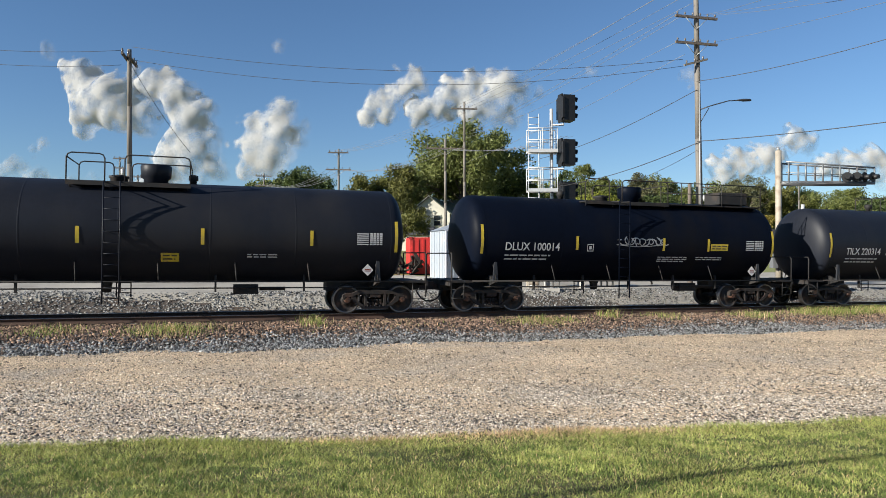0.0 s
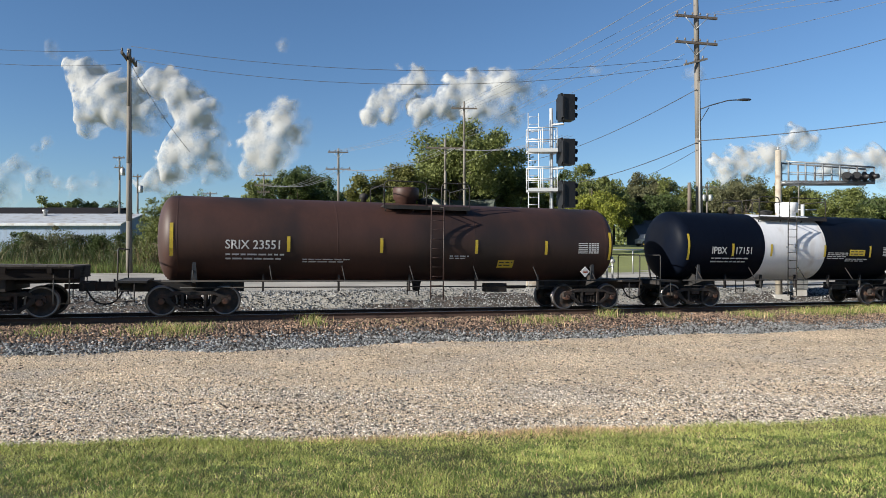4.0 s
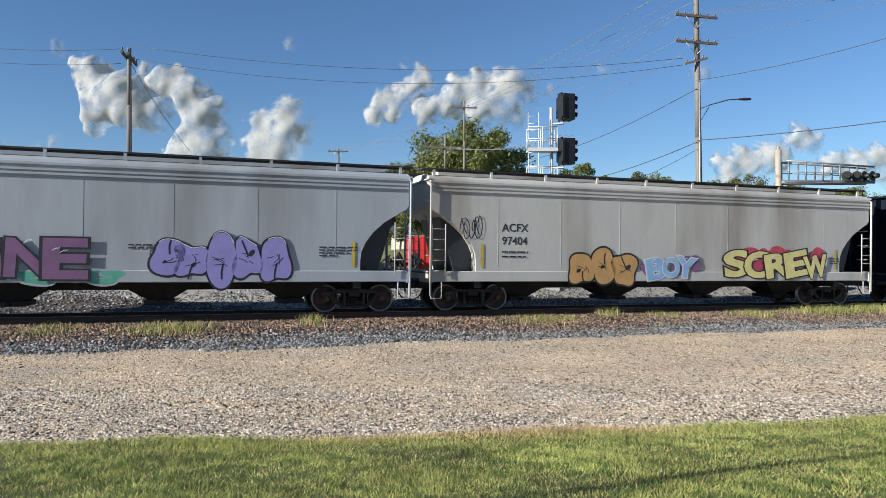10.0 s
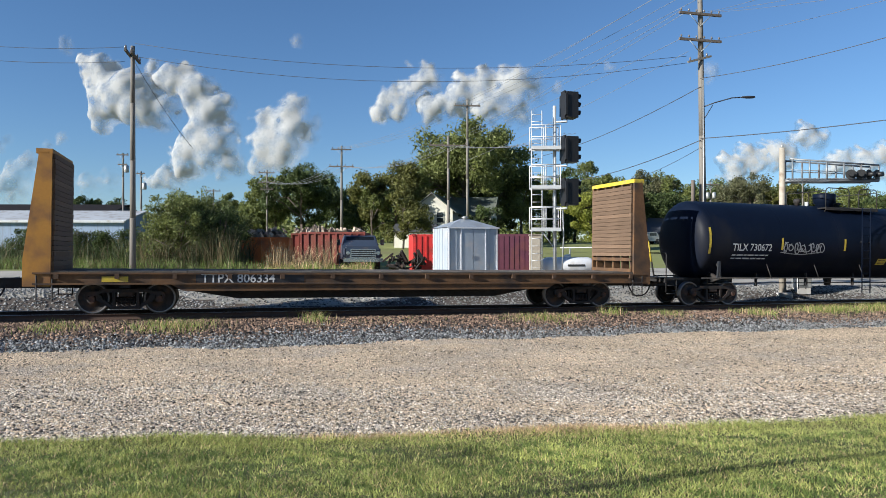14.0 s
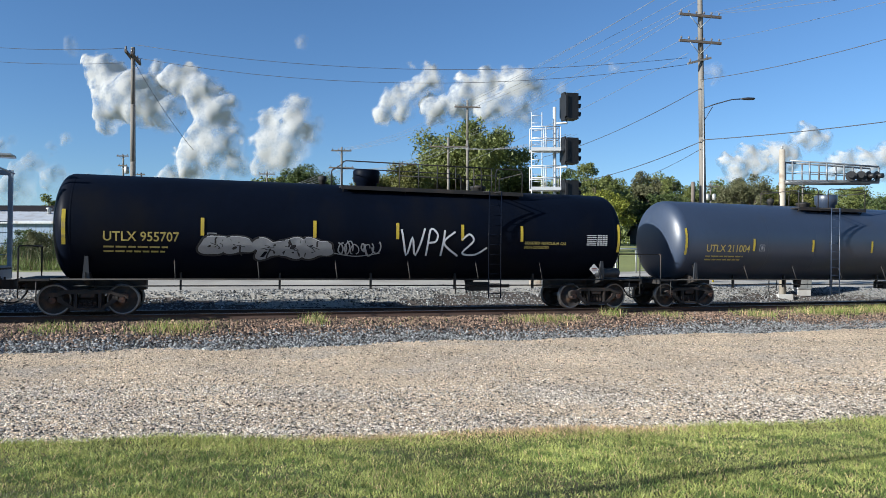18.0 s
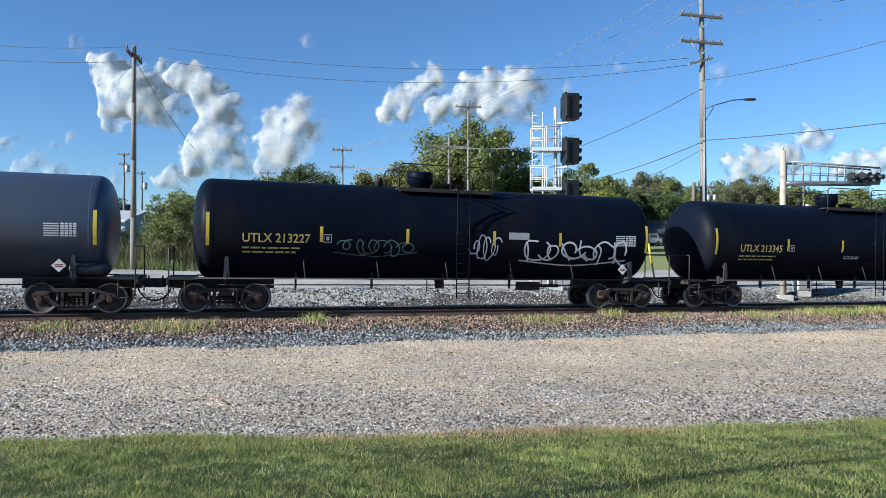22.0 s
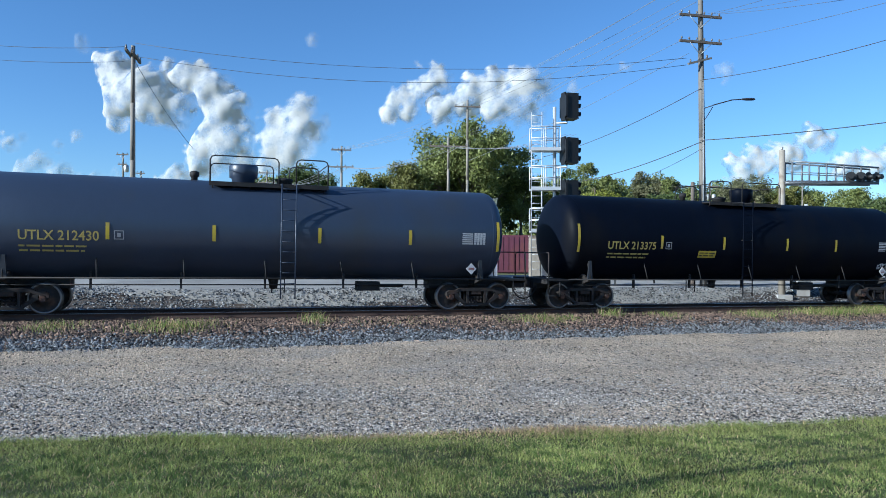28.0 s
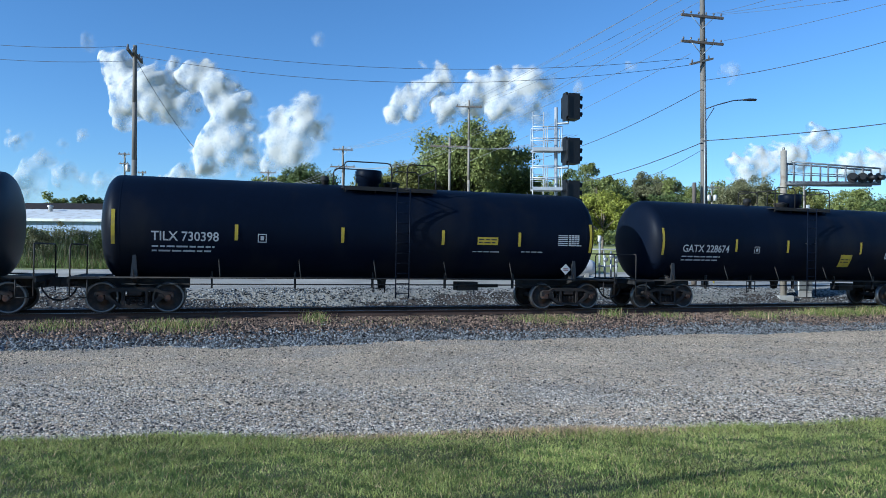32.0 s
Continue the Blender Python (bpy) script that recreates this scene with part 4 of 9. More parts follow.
    # running rail along both sides
    for s in (-1, 1):
        b2 = B()
        zz = 1.08
        rod(b2, (-h - 0.9, s * 1.46, zz), (h + 0.9, s * 1.46, zz), 0.024, 7)
        n = max(4, int(h * 2 / 2.1))
        for i in range(n + 1):
            x = -h + 2 * h * i / n
            rod(b2, (x, s * 1.46, zz), (x - 0.05, s * min(1.3, abs(side_y(low + 0.42 * R, R, zc)) - 0.02), low + 0.42 * R), 0.020, 6)
        part("running_rail", b2, "steel_dark", root)
    # brake pipe under the belly and its hangers
    b2 = B()
    pipe(b2, [(-h - 0.4, -0.9, 0.86), (h + 0.4, -0.9, 0.86)], 0.022, 6)
    for i in range(5):
        x = -h * 0.7 + 1.4 * h * i / 4
        box(b2, x - 0.03, x + 0.03, -0.95, -0.85, 0.74, low + 0.25)
    part("brake_pipe", b2, "steel_dark", root)
    b2 = B()
    box(b2, h * 0.42, h * 0.42 + 0.75, -0.8, -0.35, 0.66, 0.96)
    rod(b2, (h * 0.42 + 0.8, -0.55, 0.82), (h * 0.42 + 1.6, -0.55, 0.82), 0.06, 8)
    part("brake_cylinder", b2, "steel_dark", root)
    b2 = B()
    lathe(b2, [(low - 0.32, 0.05), (low - 0.30, 0.13), (low - 0.1, 0.15), (low + 0.1, 0.2)], "z", 14, (ladder_x - 0.3, 0, 0))
    part("outlet_valve", b2, "steel_dark", root)
    # top platform, rails and fittings
    px0, px1 = dome_x - 1.05, dome_x + 1.05
    px0, px1 = min(px0, ladder_x - 1.3), max(px1, ladder_x + 1.3)
    yp = 0.80
    zt = zc + math.sqrt(R * R - yp * yp) + 0.06
    b2 = B()
    for s in (-1, 1):
        box(b2, px0, px1, s * yp - 0.26, s * yp + 0.26, zt, zt + 0.04)
        box(b2, px0, px1, s * (yp + 0.27) - 0.012, s * (yp + 0.27) + 0.012, zt - 0.07, zt + 0.06)
        for i in range(4):
            x = px0 + 0.1 + (px1 - px0 - 0.2) * i / 3
            rod(b2, (x, s * (yp + 0.2), zt), (x, s * (yp + 0.1), zc + math.sqrt(R * R - (yp + 0.1) ** 2)), 0.02, 6)
    part("platform", b2, "steel_dark" if not band else trim, root, "grated steel top platform")
    rail_z = zt + 0.86
    for s in (-1, 1):
        y = s * (yp + 0.24)
        for a, b in ((px0 + 0.02, ladder_x - 0.27), (ladder_x + 0.27, px1 - 0.02)):
            if b - a > 0.3:
                loop_rail(root, sub(a, b, zt - 0.05, rail_z, y, 0.14), rail_paint or trim)
    for x in (px0 + 0.02, px1 - 0.02):
        b2 = B()
        pipe(b2, [(x, -yp - 0.24, rail_z - 0.12), (x, yp + 0.24, rail_z - 0.12)], 0.018, 6)
        part("cross_rail", b2, rail_paint or trim, root)
    b2 = B()
    lathe(b2, [(top - 0.06, 0.36), (top + 0.10, 0.36), (top + 0.14, 0.44), (top + 0.50, 0.46), (top + 0.54, 0.43), (top + 0.56, 0.1)], "z", 22, (dome_x, 0, 0))
    part("valve_housing", b2, "white_paint" if band else paint, root, smooth=False)
    b2 = B()
    vx = valve_x if valve_x is not None else px0 - 0.45
    lathe(b2, [(top - 0.05, 0.10), (top + 0.10, 0.10), (top + 0.12, 0.15), (top + 0.26, 0.14), (top + 0.30, 0.05)], "z", 12, (vx, 0, 0))
    part("relief_valve", b2, "steel_dark", root)
    b2 = B()
    lathe(b2, [(top - 0.05, 0.25), (top + 0.08, 0.25), (top + 0.10, 0.29), (top + 0.16, 0.29), (top + 0.2, 0.1)], "z", 16, (ladder_x, 0, 0))
    part("manway", b2, "steel_dark", root)
    for s in (-1, 1):
        ladder(root, ladder_x, s * (R + 0.09), zt + 0.02, 0.45, 0.44, rail_paint or (trim if band else paint))
        for d in (-0.22, 0.22):
            part("ladder_bracket", rod(B(), (ladder_x + d, s * (R + 0.09), zt), (ladder_x + d, s * (yp + 0.2), zt + 0.03), 0.02, 6), rail_paint or trim, root)
            part("ladder_bracket", rod(B(), (ladder_x + d, s * (R + 0.09), zc), (ladder_x + d, s * (R - 0.02), zc), 0.018, 6), rail_paint or trim, root)
    if walkway:
        x0, x1 = walkway
        b2 = B()
        box(b2, x0, x1, -1.05, -0.55, zt, zt + 0.04)
        part("walkway", b2, "steel_dark", root)
        b2 = B()
        for zz in (0.45, 0.86):
            rod(b2, (x0, -1.06, zt + zz), (x1, -1.06, zt + zz), 0.018, 6)
        n = 5
        for i in range(n + 1):
            x = x0 + (x1 - x0) * i / n
            rod(b2, (x, -1.06, zt), (x, -1.06, zt + 0.86), 0.018, 6)
        part("walkway_rail", b2, "steel_dark", root)
    # markings on the near side
    if strips:
        stripes(root, [x for x in strips], R, zc, zc + strip_z[0], zc + strip_z[1])
        for d in (-1, 1):
            stripes(root, [d * (E - 0.455)], R, zc, zc - 0.55, zc + 0.45, 0.10)
    if text:
        tz = zc - (0.42 if R > 1.5 else 0.30)
        lettering(root, text, text_x, tz, text_h, text_m, R, zc, squeeze=0.92)
        small_print(root, text_x + 0.02, tz - 0.20, [1.75, 1.65], R, zc, text_m if text_m != "letter_white" else "letter_white", 0.13, 0.05, seed=int(front))
    data_block(root, E - 1.75, zc - 0.32, 0.85, 0.40, R, zc, "letter_white")
    placard(root, h - 0.35, zc - 0.78 * R + 0.08, side_y(zc - 0.78 * R + 0.1, R, zc, 0.35))
    if extras:
        extras(root, R, zc, h, E)
    TRAIN.append((root, c, ws))
    return root


# ---- the place beyond the track ----
CLOUDS = []


def leaves_mesh(name, centres, radii, per, size, material, parent, rng, squash=0.85):
    """Small leaf blades in clumps, one mesh."""
    C, Rr = np.repeat(centres, per, 0), np.repeat(radii, per)
    n = len(C)
    d = rng.normal(size=(n, 3))
    d /= np.linalg.norm(d, axis=1)[:, None]
    r = Rr * rng.uniform(0.35, 1.08, n)
    p = C + d * r[:, None] * [1, 1, squash]
    a = rng.normal(size=(n, 3)) + d * 0.6
    a /= np.linalg.norm(a, axis=1)[:, None]
    t = np.cross(a, rng.normal(size=(n, 3)))
    t /= np.linalg.norm(t, axis=1)[:, None]
    b = np.cross(a, t)
    s = size * rng.uniform(0.5, 1.3, n)[:, None]
    V = np.stack([p - t * s, p + b * s * 0.75, p + t * s * 0.9], 1).reshape(-1, 3)
    F = np.arange(n * 3).reshape(n, 3)
    ob = from_arrays(name, V, F, material, parent)
    return tagged(ob, kind="stuff") if parent is None else ob


def tree(label, x, y, top, width, leaf, seed, base=0.25, clumps=46, per=150, size=0.26, lobes=5, lean=0.0, name="tree", shrub=False):
    """A tapered trunk with limbs and a lobed crown of many leaves; top: the height of its crown over the plan's zero."""
    rng = np.random.default_rng(seed)
    g = gz(x, y)
    h = top - g
    root = thing(name, label, "bush" if shrub else "tree", m=pose(x, y, g))
    bm = B()
    z0 = h * base
    pts = [(0, 0, -0.2), (0.1, 0.05, h * 0.2), (0.25 * lean, 0.1, h * 0.45), (0.5 * lean, 0, h * 0.75)]
    r0 = max(0.05, h * 0.022)
    for i in range(3):
        rod(bm, pts[i], pts[i + 1], r0 * (1 - 0.27 * i), 9, r0 * (1 - 0.27 * (i + 1)))
    part("trunk", bm, "bark", root)
    cs, rs = [], []
    lob = [(rng.uniform(-0.42, 0.42) * width, rng.uniform(-0.42, 0.42) * width, z0 + (h - z0) * rng.uniform(0.25, 0.72), rng.uniform(0.22, 0.36) * width) for _ in range(lobes)]
    lob.append((rng.uniform(-0.08, 0.08) * width, 0, h - 0.30 * width * min(1, (h - z0) / width), 0.30 * width))
    bm = B()
    for lx, ly, lz, lr in lob:
        rod(bm, (0.1, 0, min(h * 0.4, lz * 0.6)), (lx * 0.9, ly * 0.9, lz), r0 * 0.35, 6, 0.03)
        k = max(4, clumps // len(lob))
        for _ in range(k):
            d = rng.normal(size=3)
            d /= np.linalg.norm(d)
            q = np.array([lx, ly, lz]) + d * lr * rng.uniform(0.45, 1.0) * [1, 1, 0.85]
            rr = lr * rng.uniform(0.22, 0.56)
            q[2] = np.clip(q[2], z0 * 0.8 + rr * 0.5, h - rr * 0.9)
            cs.append(q), rs.append(rr)
            if rng.random() < 0.4:
                rod(bm, (lx * 0.6, ly * 0.6, lz * 0.9), tuple(q), r0 * 0.14, 5, 0.012)
    part("limb_work", bm, "bark", root)
    leaves_mesh("crown", np.array(cs), np.array(rs), int(per * 1.5), size * 0.78, leaf, root, rng)
    return root


def build_trees():
    tree("tall broad green tree with a full crown", 2.4, 85, 18.5, 14.0, "leaf_green", 1, 0.2, 135, 270, 0.29, 9)
    tree("tall dark green tree beside the broad one", 5.9, 88, 17.0, 8.5, "leaf_dark", 2, 0.2, 70, 231, 0.27, 6)
    tree("olive and rust-tinted tree", -5.6, 80, 12.6, 7.6, "leaf_brown", 3, 0.12, 60, 231, 0.25, 6)
    tree("small tree with rust-tinted leaves", -8.17, 78, 9.52, 4.5, "leaf_green", 4, 0.1, 36, 204, 0.196, 5)
    tree("dark green spreading tree", -18.57, 90, 13.30, 8.5, "leaf_dark", 5, 0.15, 70, 231, 0.244, 7)
    tree("dark green tree behind the poles", -13.69, 98, 11.39, 7.5, "leaf_dark", 6, 0.12, 50, 204, 0.244, 6)
    tree("green tree behind the signal", 10.16, 92, 13.6, 6.5, "leaf_green", 57, 0.1, 50, 218, 0.228, 6)
    tree("rounded olive green tree", 21.34, 98, 14.6, 8.5, "leaf_green", 58, 0.12, 70, 231, 0.244, 7)
    tree("bright yellow-green shrubby tree", 16.26, 72, 8.38, 5.5, "leaf_bright", 9, 0.06, 60, 231, 0.179, 6)
    tree("green tree at the field's end", 32.39, 112, 14.88, 8.0, "leaf_grey", 10, 0.1, 50, 204, 0.261, 6)
    tree("grey-green tree at the field's end", 36.06, 108, 13.62, 7.0, "leaf_green", 11, 0.1, 46, 204, 0.261, 6)
    tree("dark shade tree by the low house", 31.36, 100, 10.37, 9.0, "leaf_dark", 12, 0.1, 60, 218, 0.261, 6)
    tree("thin tree with grey-brown leaves", 43.95, 100, 12.97, 7.5, "leaf_grey", 13, 0.1, 50, 177, 0.228, 6)
    tree("grey-green tree behind the crossing gantry", 51.75, 106, 12.62, 7.5, "leaf_brown", 14, 0.1, 50, 191, 0.244, 6)
    tree("low tree with golden yellow leaves", 38.98, 86, 6.56, 5.0, "leaf_gold", 15, 0.15, 50, 231, 0.179, 6)
    tree("green tree at the far edge of the lawn", 57.53, 104, 10.98, 8.5, "leaf_green", 16, 0.1, 60, 204, 0.244, 6)
    tree("green tree beyond the white building", 71.24, 116, 11.31, 9.0, "leaf_green", 17, 0.1, 56, 204, 0.261, 6)
    tree("olive tree near the field post", 48.69, 90, 6.35, 3.6, "leaf_brown", 18, 0.2, 30, 177, 0.179, 5)
    tree("green tree near the reeds", -30.41, 98, 10.12, 5.5, "leaf_green", 19, 0.05, 46, 204, 0.228, 6)
    tree("green tree beside the far pole", -25.11, 92, 8.92, 4.5, "leaf_green", 20, 0.05, 40, 204, 0.211, 6)
    tree("distant broad dark green tree", -70.40, 140, 12.86, 10.5, "leaf_dark", 21, 0.1, 50, 140, 0.4, 7)
    tree("distant round green tree crown", -81.98, 145, 13.85, 7.5, "leaf_green", 22, 0.1, 44, 140, 0.4, 6)
    tree("distant dark tree behind the roof", -62.09, 132, 11.57, 5.5, "leaf_dark", 23, 0.1, 36, 140, 0.38, 5)
    tree("dark trees behind the white house", -3.40, 95, 9.16, 9.0, "leaf_dark", 24, 0.05, 60, 150, 0.3, 6)
    tree("dark tree behind the pair of poles", 7.80, 100, 10.37, 9.0, "leaf_dark", 25, 0.05, 60, 150, 0.3, 6)
    tree("dark hedge tree behind the bright one", 16.73, 100, 10.78, 9.5, "leaf_dark", 26, 0.05, 60, 150, 0.3, 6)
    tree("tall straggling green bush among reeds", -16.05, 44, 5.78, 4.4, "leaf_green", 27, 0.15, 90, 90, 0.11, 9, shrub=True, name="bush")
    tree("leafy green bush among reeds", -14.48, 45, 5.00, 3.8, "leaf_green", 28, 0.1, 50, 80, 0.10, 7, shrub=True, name="bush")
    tree("dark low bush behind the tall grass", -24.97, 47, 3.32, 4.4, "leaf_dark", 29, 0.1, 46, 80, 0.10, 7, shrub=True, name="bush")
    tree("dark low bush by the white building", -28.43, 48, 3.43, 3.6, "leaf_dark", 30, 0.1, 40, 70, 0.10, 6, shrub=True, name="bush")
    for k, (bx, by, bt, bw, lf) in enumerate(((-27.75, 45, 3.10, 3.4, "leaf_dark"), (-24.73, 44, 3.49, 3.0, "leaf_grey"), (-22.63, 45, 2.99, 3.6, "leaf_dark"), (-20.70, 44, 3.07, 2.6, "leaf_dark"),
                                             (-18.35, 45, 3.98, 3.0, "leaf_dark"), (-14.74, 43, 5.02, 3.4, "leaf_green"), (-16.49, 43, 4.32, 3.2, "leaf_green"), (-13.55, 44, 3.67, 3.0, "leaf_dark"))):
        tree("wild bush in the tall grass along the fence line", bx, by, bt, bw, lf, 300 + k, 0.06, 56, 90, 0.10, 8, shrub=True, name="bush")
    tree("tall leafy bush rising out of the reeds", -15.6, 41.0, 5.55, 4.0, "leaf_green", 33, 0.12, 80, 100, 0.115, 8, shrub=True, name="bush")
    tree("leafy bush with drooping twigs among the reeds", -13.4, 41.6, 4.5, 3.2, "leaf_dark", 34, 0.1, 56, 90, 0.11, 7, shrub=True, name="bush")
    tree("olive tree before the porch of the white house", -4.35, 74, 7.6, 4.6, "leaf_brown", 31, 0.08, 46, 130, 0.20, 6)
    tree("dark bushy tree beside the white house", 4.2, 76, 7.2, 4.4, "leaf_dark", 32, 0.06, 46, 130, 0.20, 6)
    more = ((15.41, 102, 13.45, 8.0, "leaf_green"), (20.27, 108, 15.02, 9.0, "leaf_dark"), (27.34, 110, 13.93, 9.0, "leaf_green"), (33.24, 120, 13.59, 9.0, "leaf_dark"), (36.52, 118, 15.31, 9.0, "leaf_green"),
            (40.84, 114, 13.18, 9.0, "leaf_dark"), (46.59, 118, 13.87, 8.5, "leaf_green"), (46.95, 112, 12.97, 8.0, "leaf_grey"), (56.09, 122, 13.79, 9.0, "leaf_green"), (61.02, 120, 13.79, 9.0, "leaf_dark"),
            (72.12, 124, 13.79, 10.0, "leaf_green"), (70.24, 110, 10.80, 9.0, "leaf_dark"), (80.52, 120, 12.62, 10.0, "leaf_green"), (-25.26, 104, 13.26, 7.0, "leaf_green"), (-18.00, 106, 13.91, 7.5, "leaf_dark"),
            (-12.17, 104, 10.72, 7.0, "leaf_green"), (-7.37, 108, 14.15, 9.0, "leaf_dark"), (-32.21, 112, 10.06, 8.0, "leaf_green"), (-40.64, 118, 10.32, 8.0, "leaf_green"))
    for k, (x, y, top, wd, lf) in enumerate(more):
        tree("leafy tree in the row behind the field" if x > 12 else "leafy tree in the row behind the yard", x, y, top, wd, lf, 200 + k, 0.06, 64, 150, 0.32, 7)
    # far woods all round the horizon
    rng = np.random.default_rng(77)
    cs, rs = [], []
    for k in range(950):
        a = rng.uniform(-1.0, 1.0)
        D = rng.uniform(150, 230)
        x, y = a * D, D
        cs.append((x, y, 2.0 + rng.uniform(0.0, 7.0) ** 1.0))
        rs.append(rng.uniform(2.0, 3.6))
    ob = leaves_mesh("far_woods", np.array(cs), np.array(rs), 60, 0.8, "leaf_green", None, rng)
    tagged(ob, "distant dark green woods along the horizon", "woods", kind="stuff")


def build_reeds():
    rng = np.random.default_rng(19)
    def patch_of(name, x0, x1, y0, y1, n, hlo, hhi, mats, frac, label, w=(0.015, 0.035), lean=0.26):
        x, y = rng.uniform(x0, x1, n), rng.uniform(y0, y1, n)
        k = np.sin(x * 1.1) * np.sin(y * 1.7 + x * 0.5)
        keep = rng.random(n) < 0.6 + 0.4 * k
        x, y, k = x[keep], y[keep], k[keep]
        h = rng.uniform(hlo, hhi, len(x)) * (0.85 + 0.3 * k)
        blades(name, x, y, h, rng.uniform(*w, len(x)), mats, label, rng, lean, (rng.random(len(x)) < frac).astype(int))
    patch_of("reeds", -17.6, -11.79, 39.5, 43.0, 5200, 1.1, 2.7, ["reed_green", "reed"], 0.60, "tall straw-coloured reeds with green stems")
    patch_of("tall_grass", -36.0, -18.39, 40.5, 46.0, 8500, 0.9, 2.2, ["reed_green", "reed"], 0.18, "tall dark green grass along the fence line")
    patch_of("rough_grass", -34.0, -10.0, 37.8, 41.0, 12000, 0.25, 0.85, ["grass_dark", "reed"], 0.30, "rough sunlit green grass verge", (0.012, 0.03), 0.3)
    patch_of("dry_reeds", -10.3, -6.6, 39.5, 42.5, 1200, 0.8, 1.9, ["reed", "dry_grass"], 0.4, "dry straw-coloured reeds by the dumpster")
    patch_of("verge_grass", -10.5, -4.0, 38.0, 40.5, 3000, 0.25, 0.7, ["weed", "dry_grass"], 0.35, "rough grass beside the yard", (0.012, 0.03), 0.3)


def wire(pts, sag, r=0.012, n=14, label="thin dark overhead wire", metal="wire"):
    a, b = Vector(pts[0]), Vector(pts[1])
    line = []
    for i in range(n + 1):
        f = i / n
        p = a.lerp(b, f)
        p.z -= sag * 4 * f * (1 - f)
        line.append(p)
    ob = link_mesh("overhead_wire", pipe(B(), line, r, 5), metal)
    tagged(ob, label, "wire", "overhead wires")


def crossarm(root, x, y, z, half, ang=0.0, n_ins=4, wood="pole_old"):
    m = pose(x, y, z, 0, 0, ang)
    arm = part("crossarm", box(B(), -half, half, -0.055, 0.055, -0.06, 0.06, m), wood, root)
    for i in range(n_ins):
        a = -half + 0.12 + (2 * half - 0.24) * i / (n_ins - 1)
        b2 = B()
        p = m @ Vector((a, 0, 0.06))
        lathe(b2, [(0, 0.02), (0.06, 0.02), (0.07, 0.055), (0.12, 0.05), (0.17, 0.03)], "z", 8, p)
        part("insulator", b2, "insulator", arm)
    return arm


def brace(root, a, b):
    part("brace", rod(B(), a, b, 0.018, 5), "galvanised", root)


def pole(label, x, y, top, r, wood="pole_wood", lean=0.0, name="utility_pole"):
    g = gz(x, y)
    root = thing(name, label, "utility pole", "utility poles")
    bm = B()
    for i in range(4):
        z0, z1 = g - 0.3 + (top - g + 0.3) * i / 4, g - 0.3 + (top - g + 0.3) * (i + 1) / 4
        rod(bm, (x + lean * (z0 - top), y, z0), (x + lean * (z1 - top), y, z1), r * (1 - 0.09 * i), 12, r * (1 - 0.09 * (i + 1)))
    part("shaft", bm, wood, root)
    return root


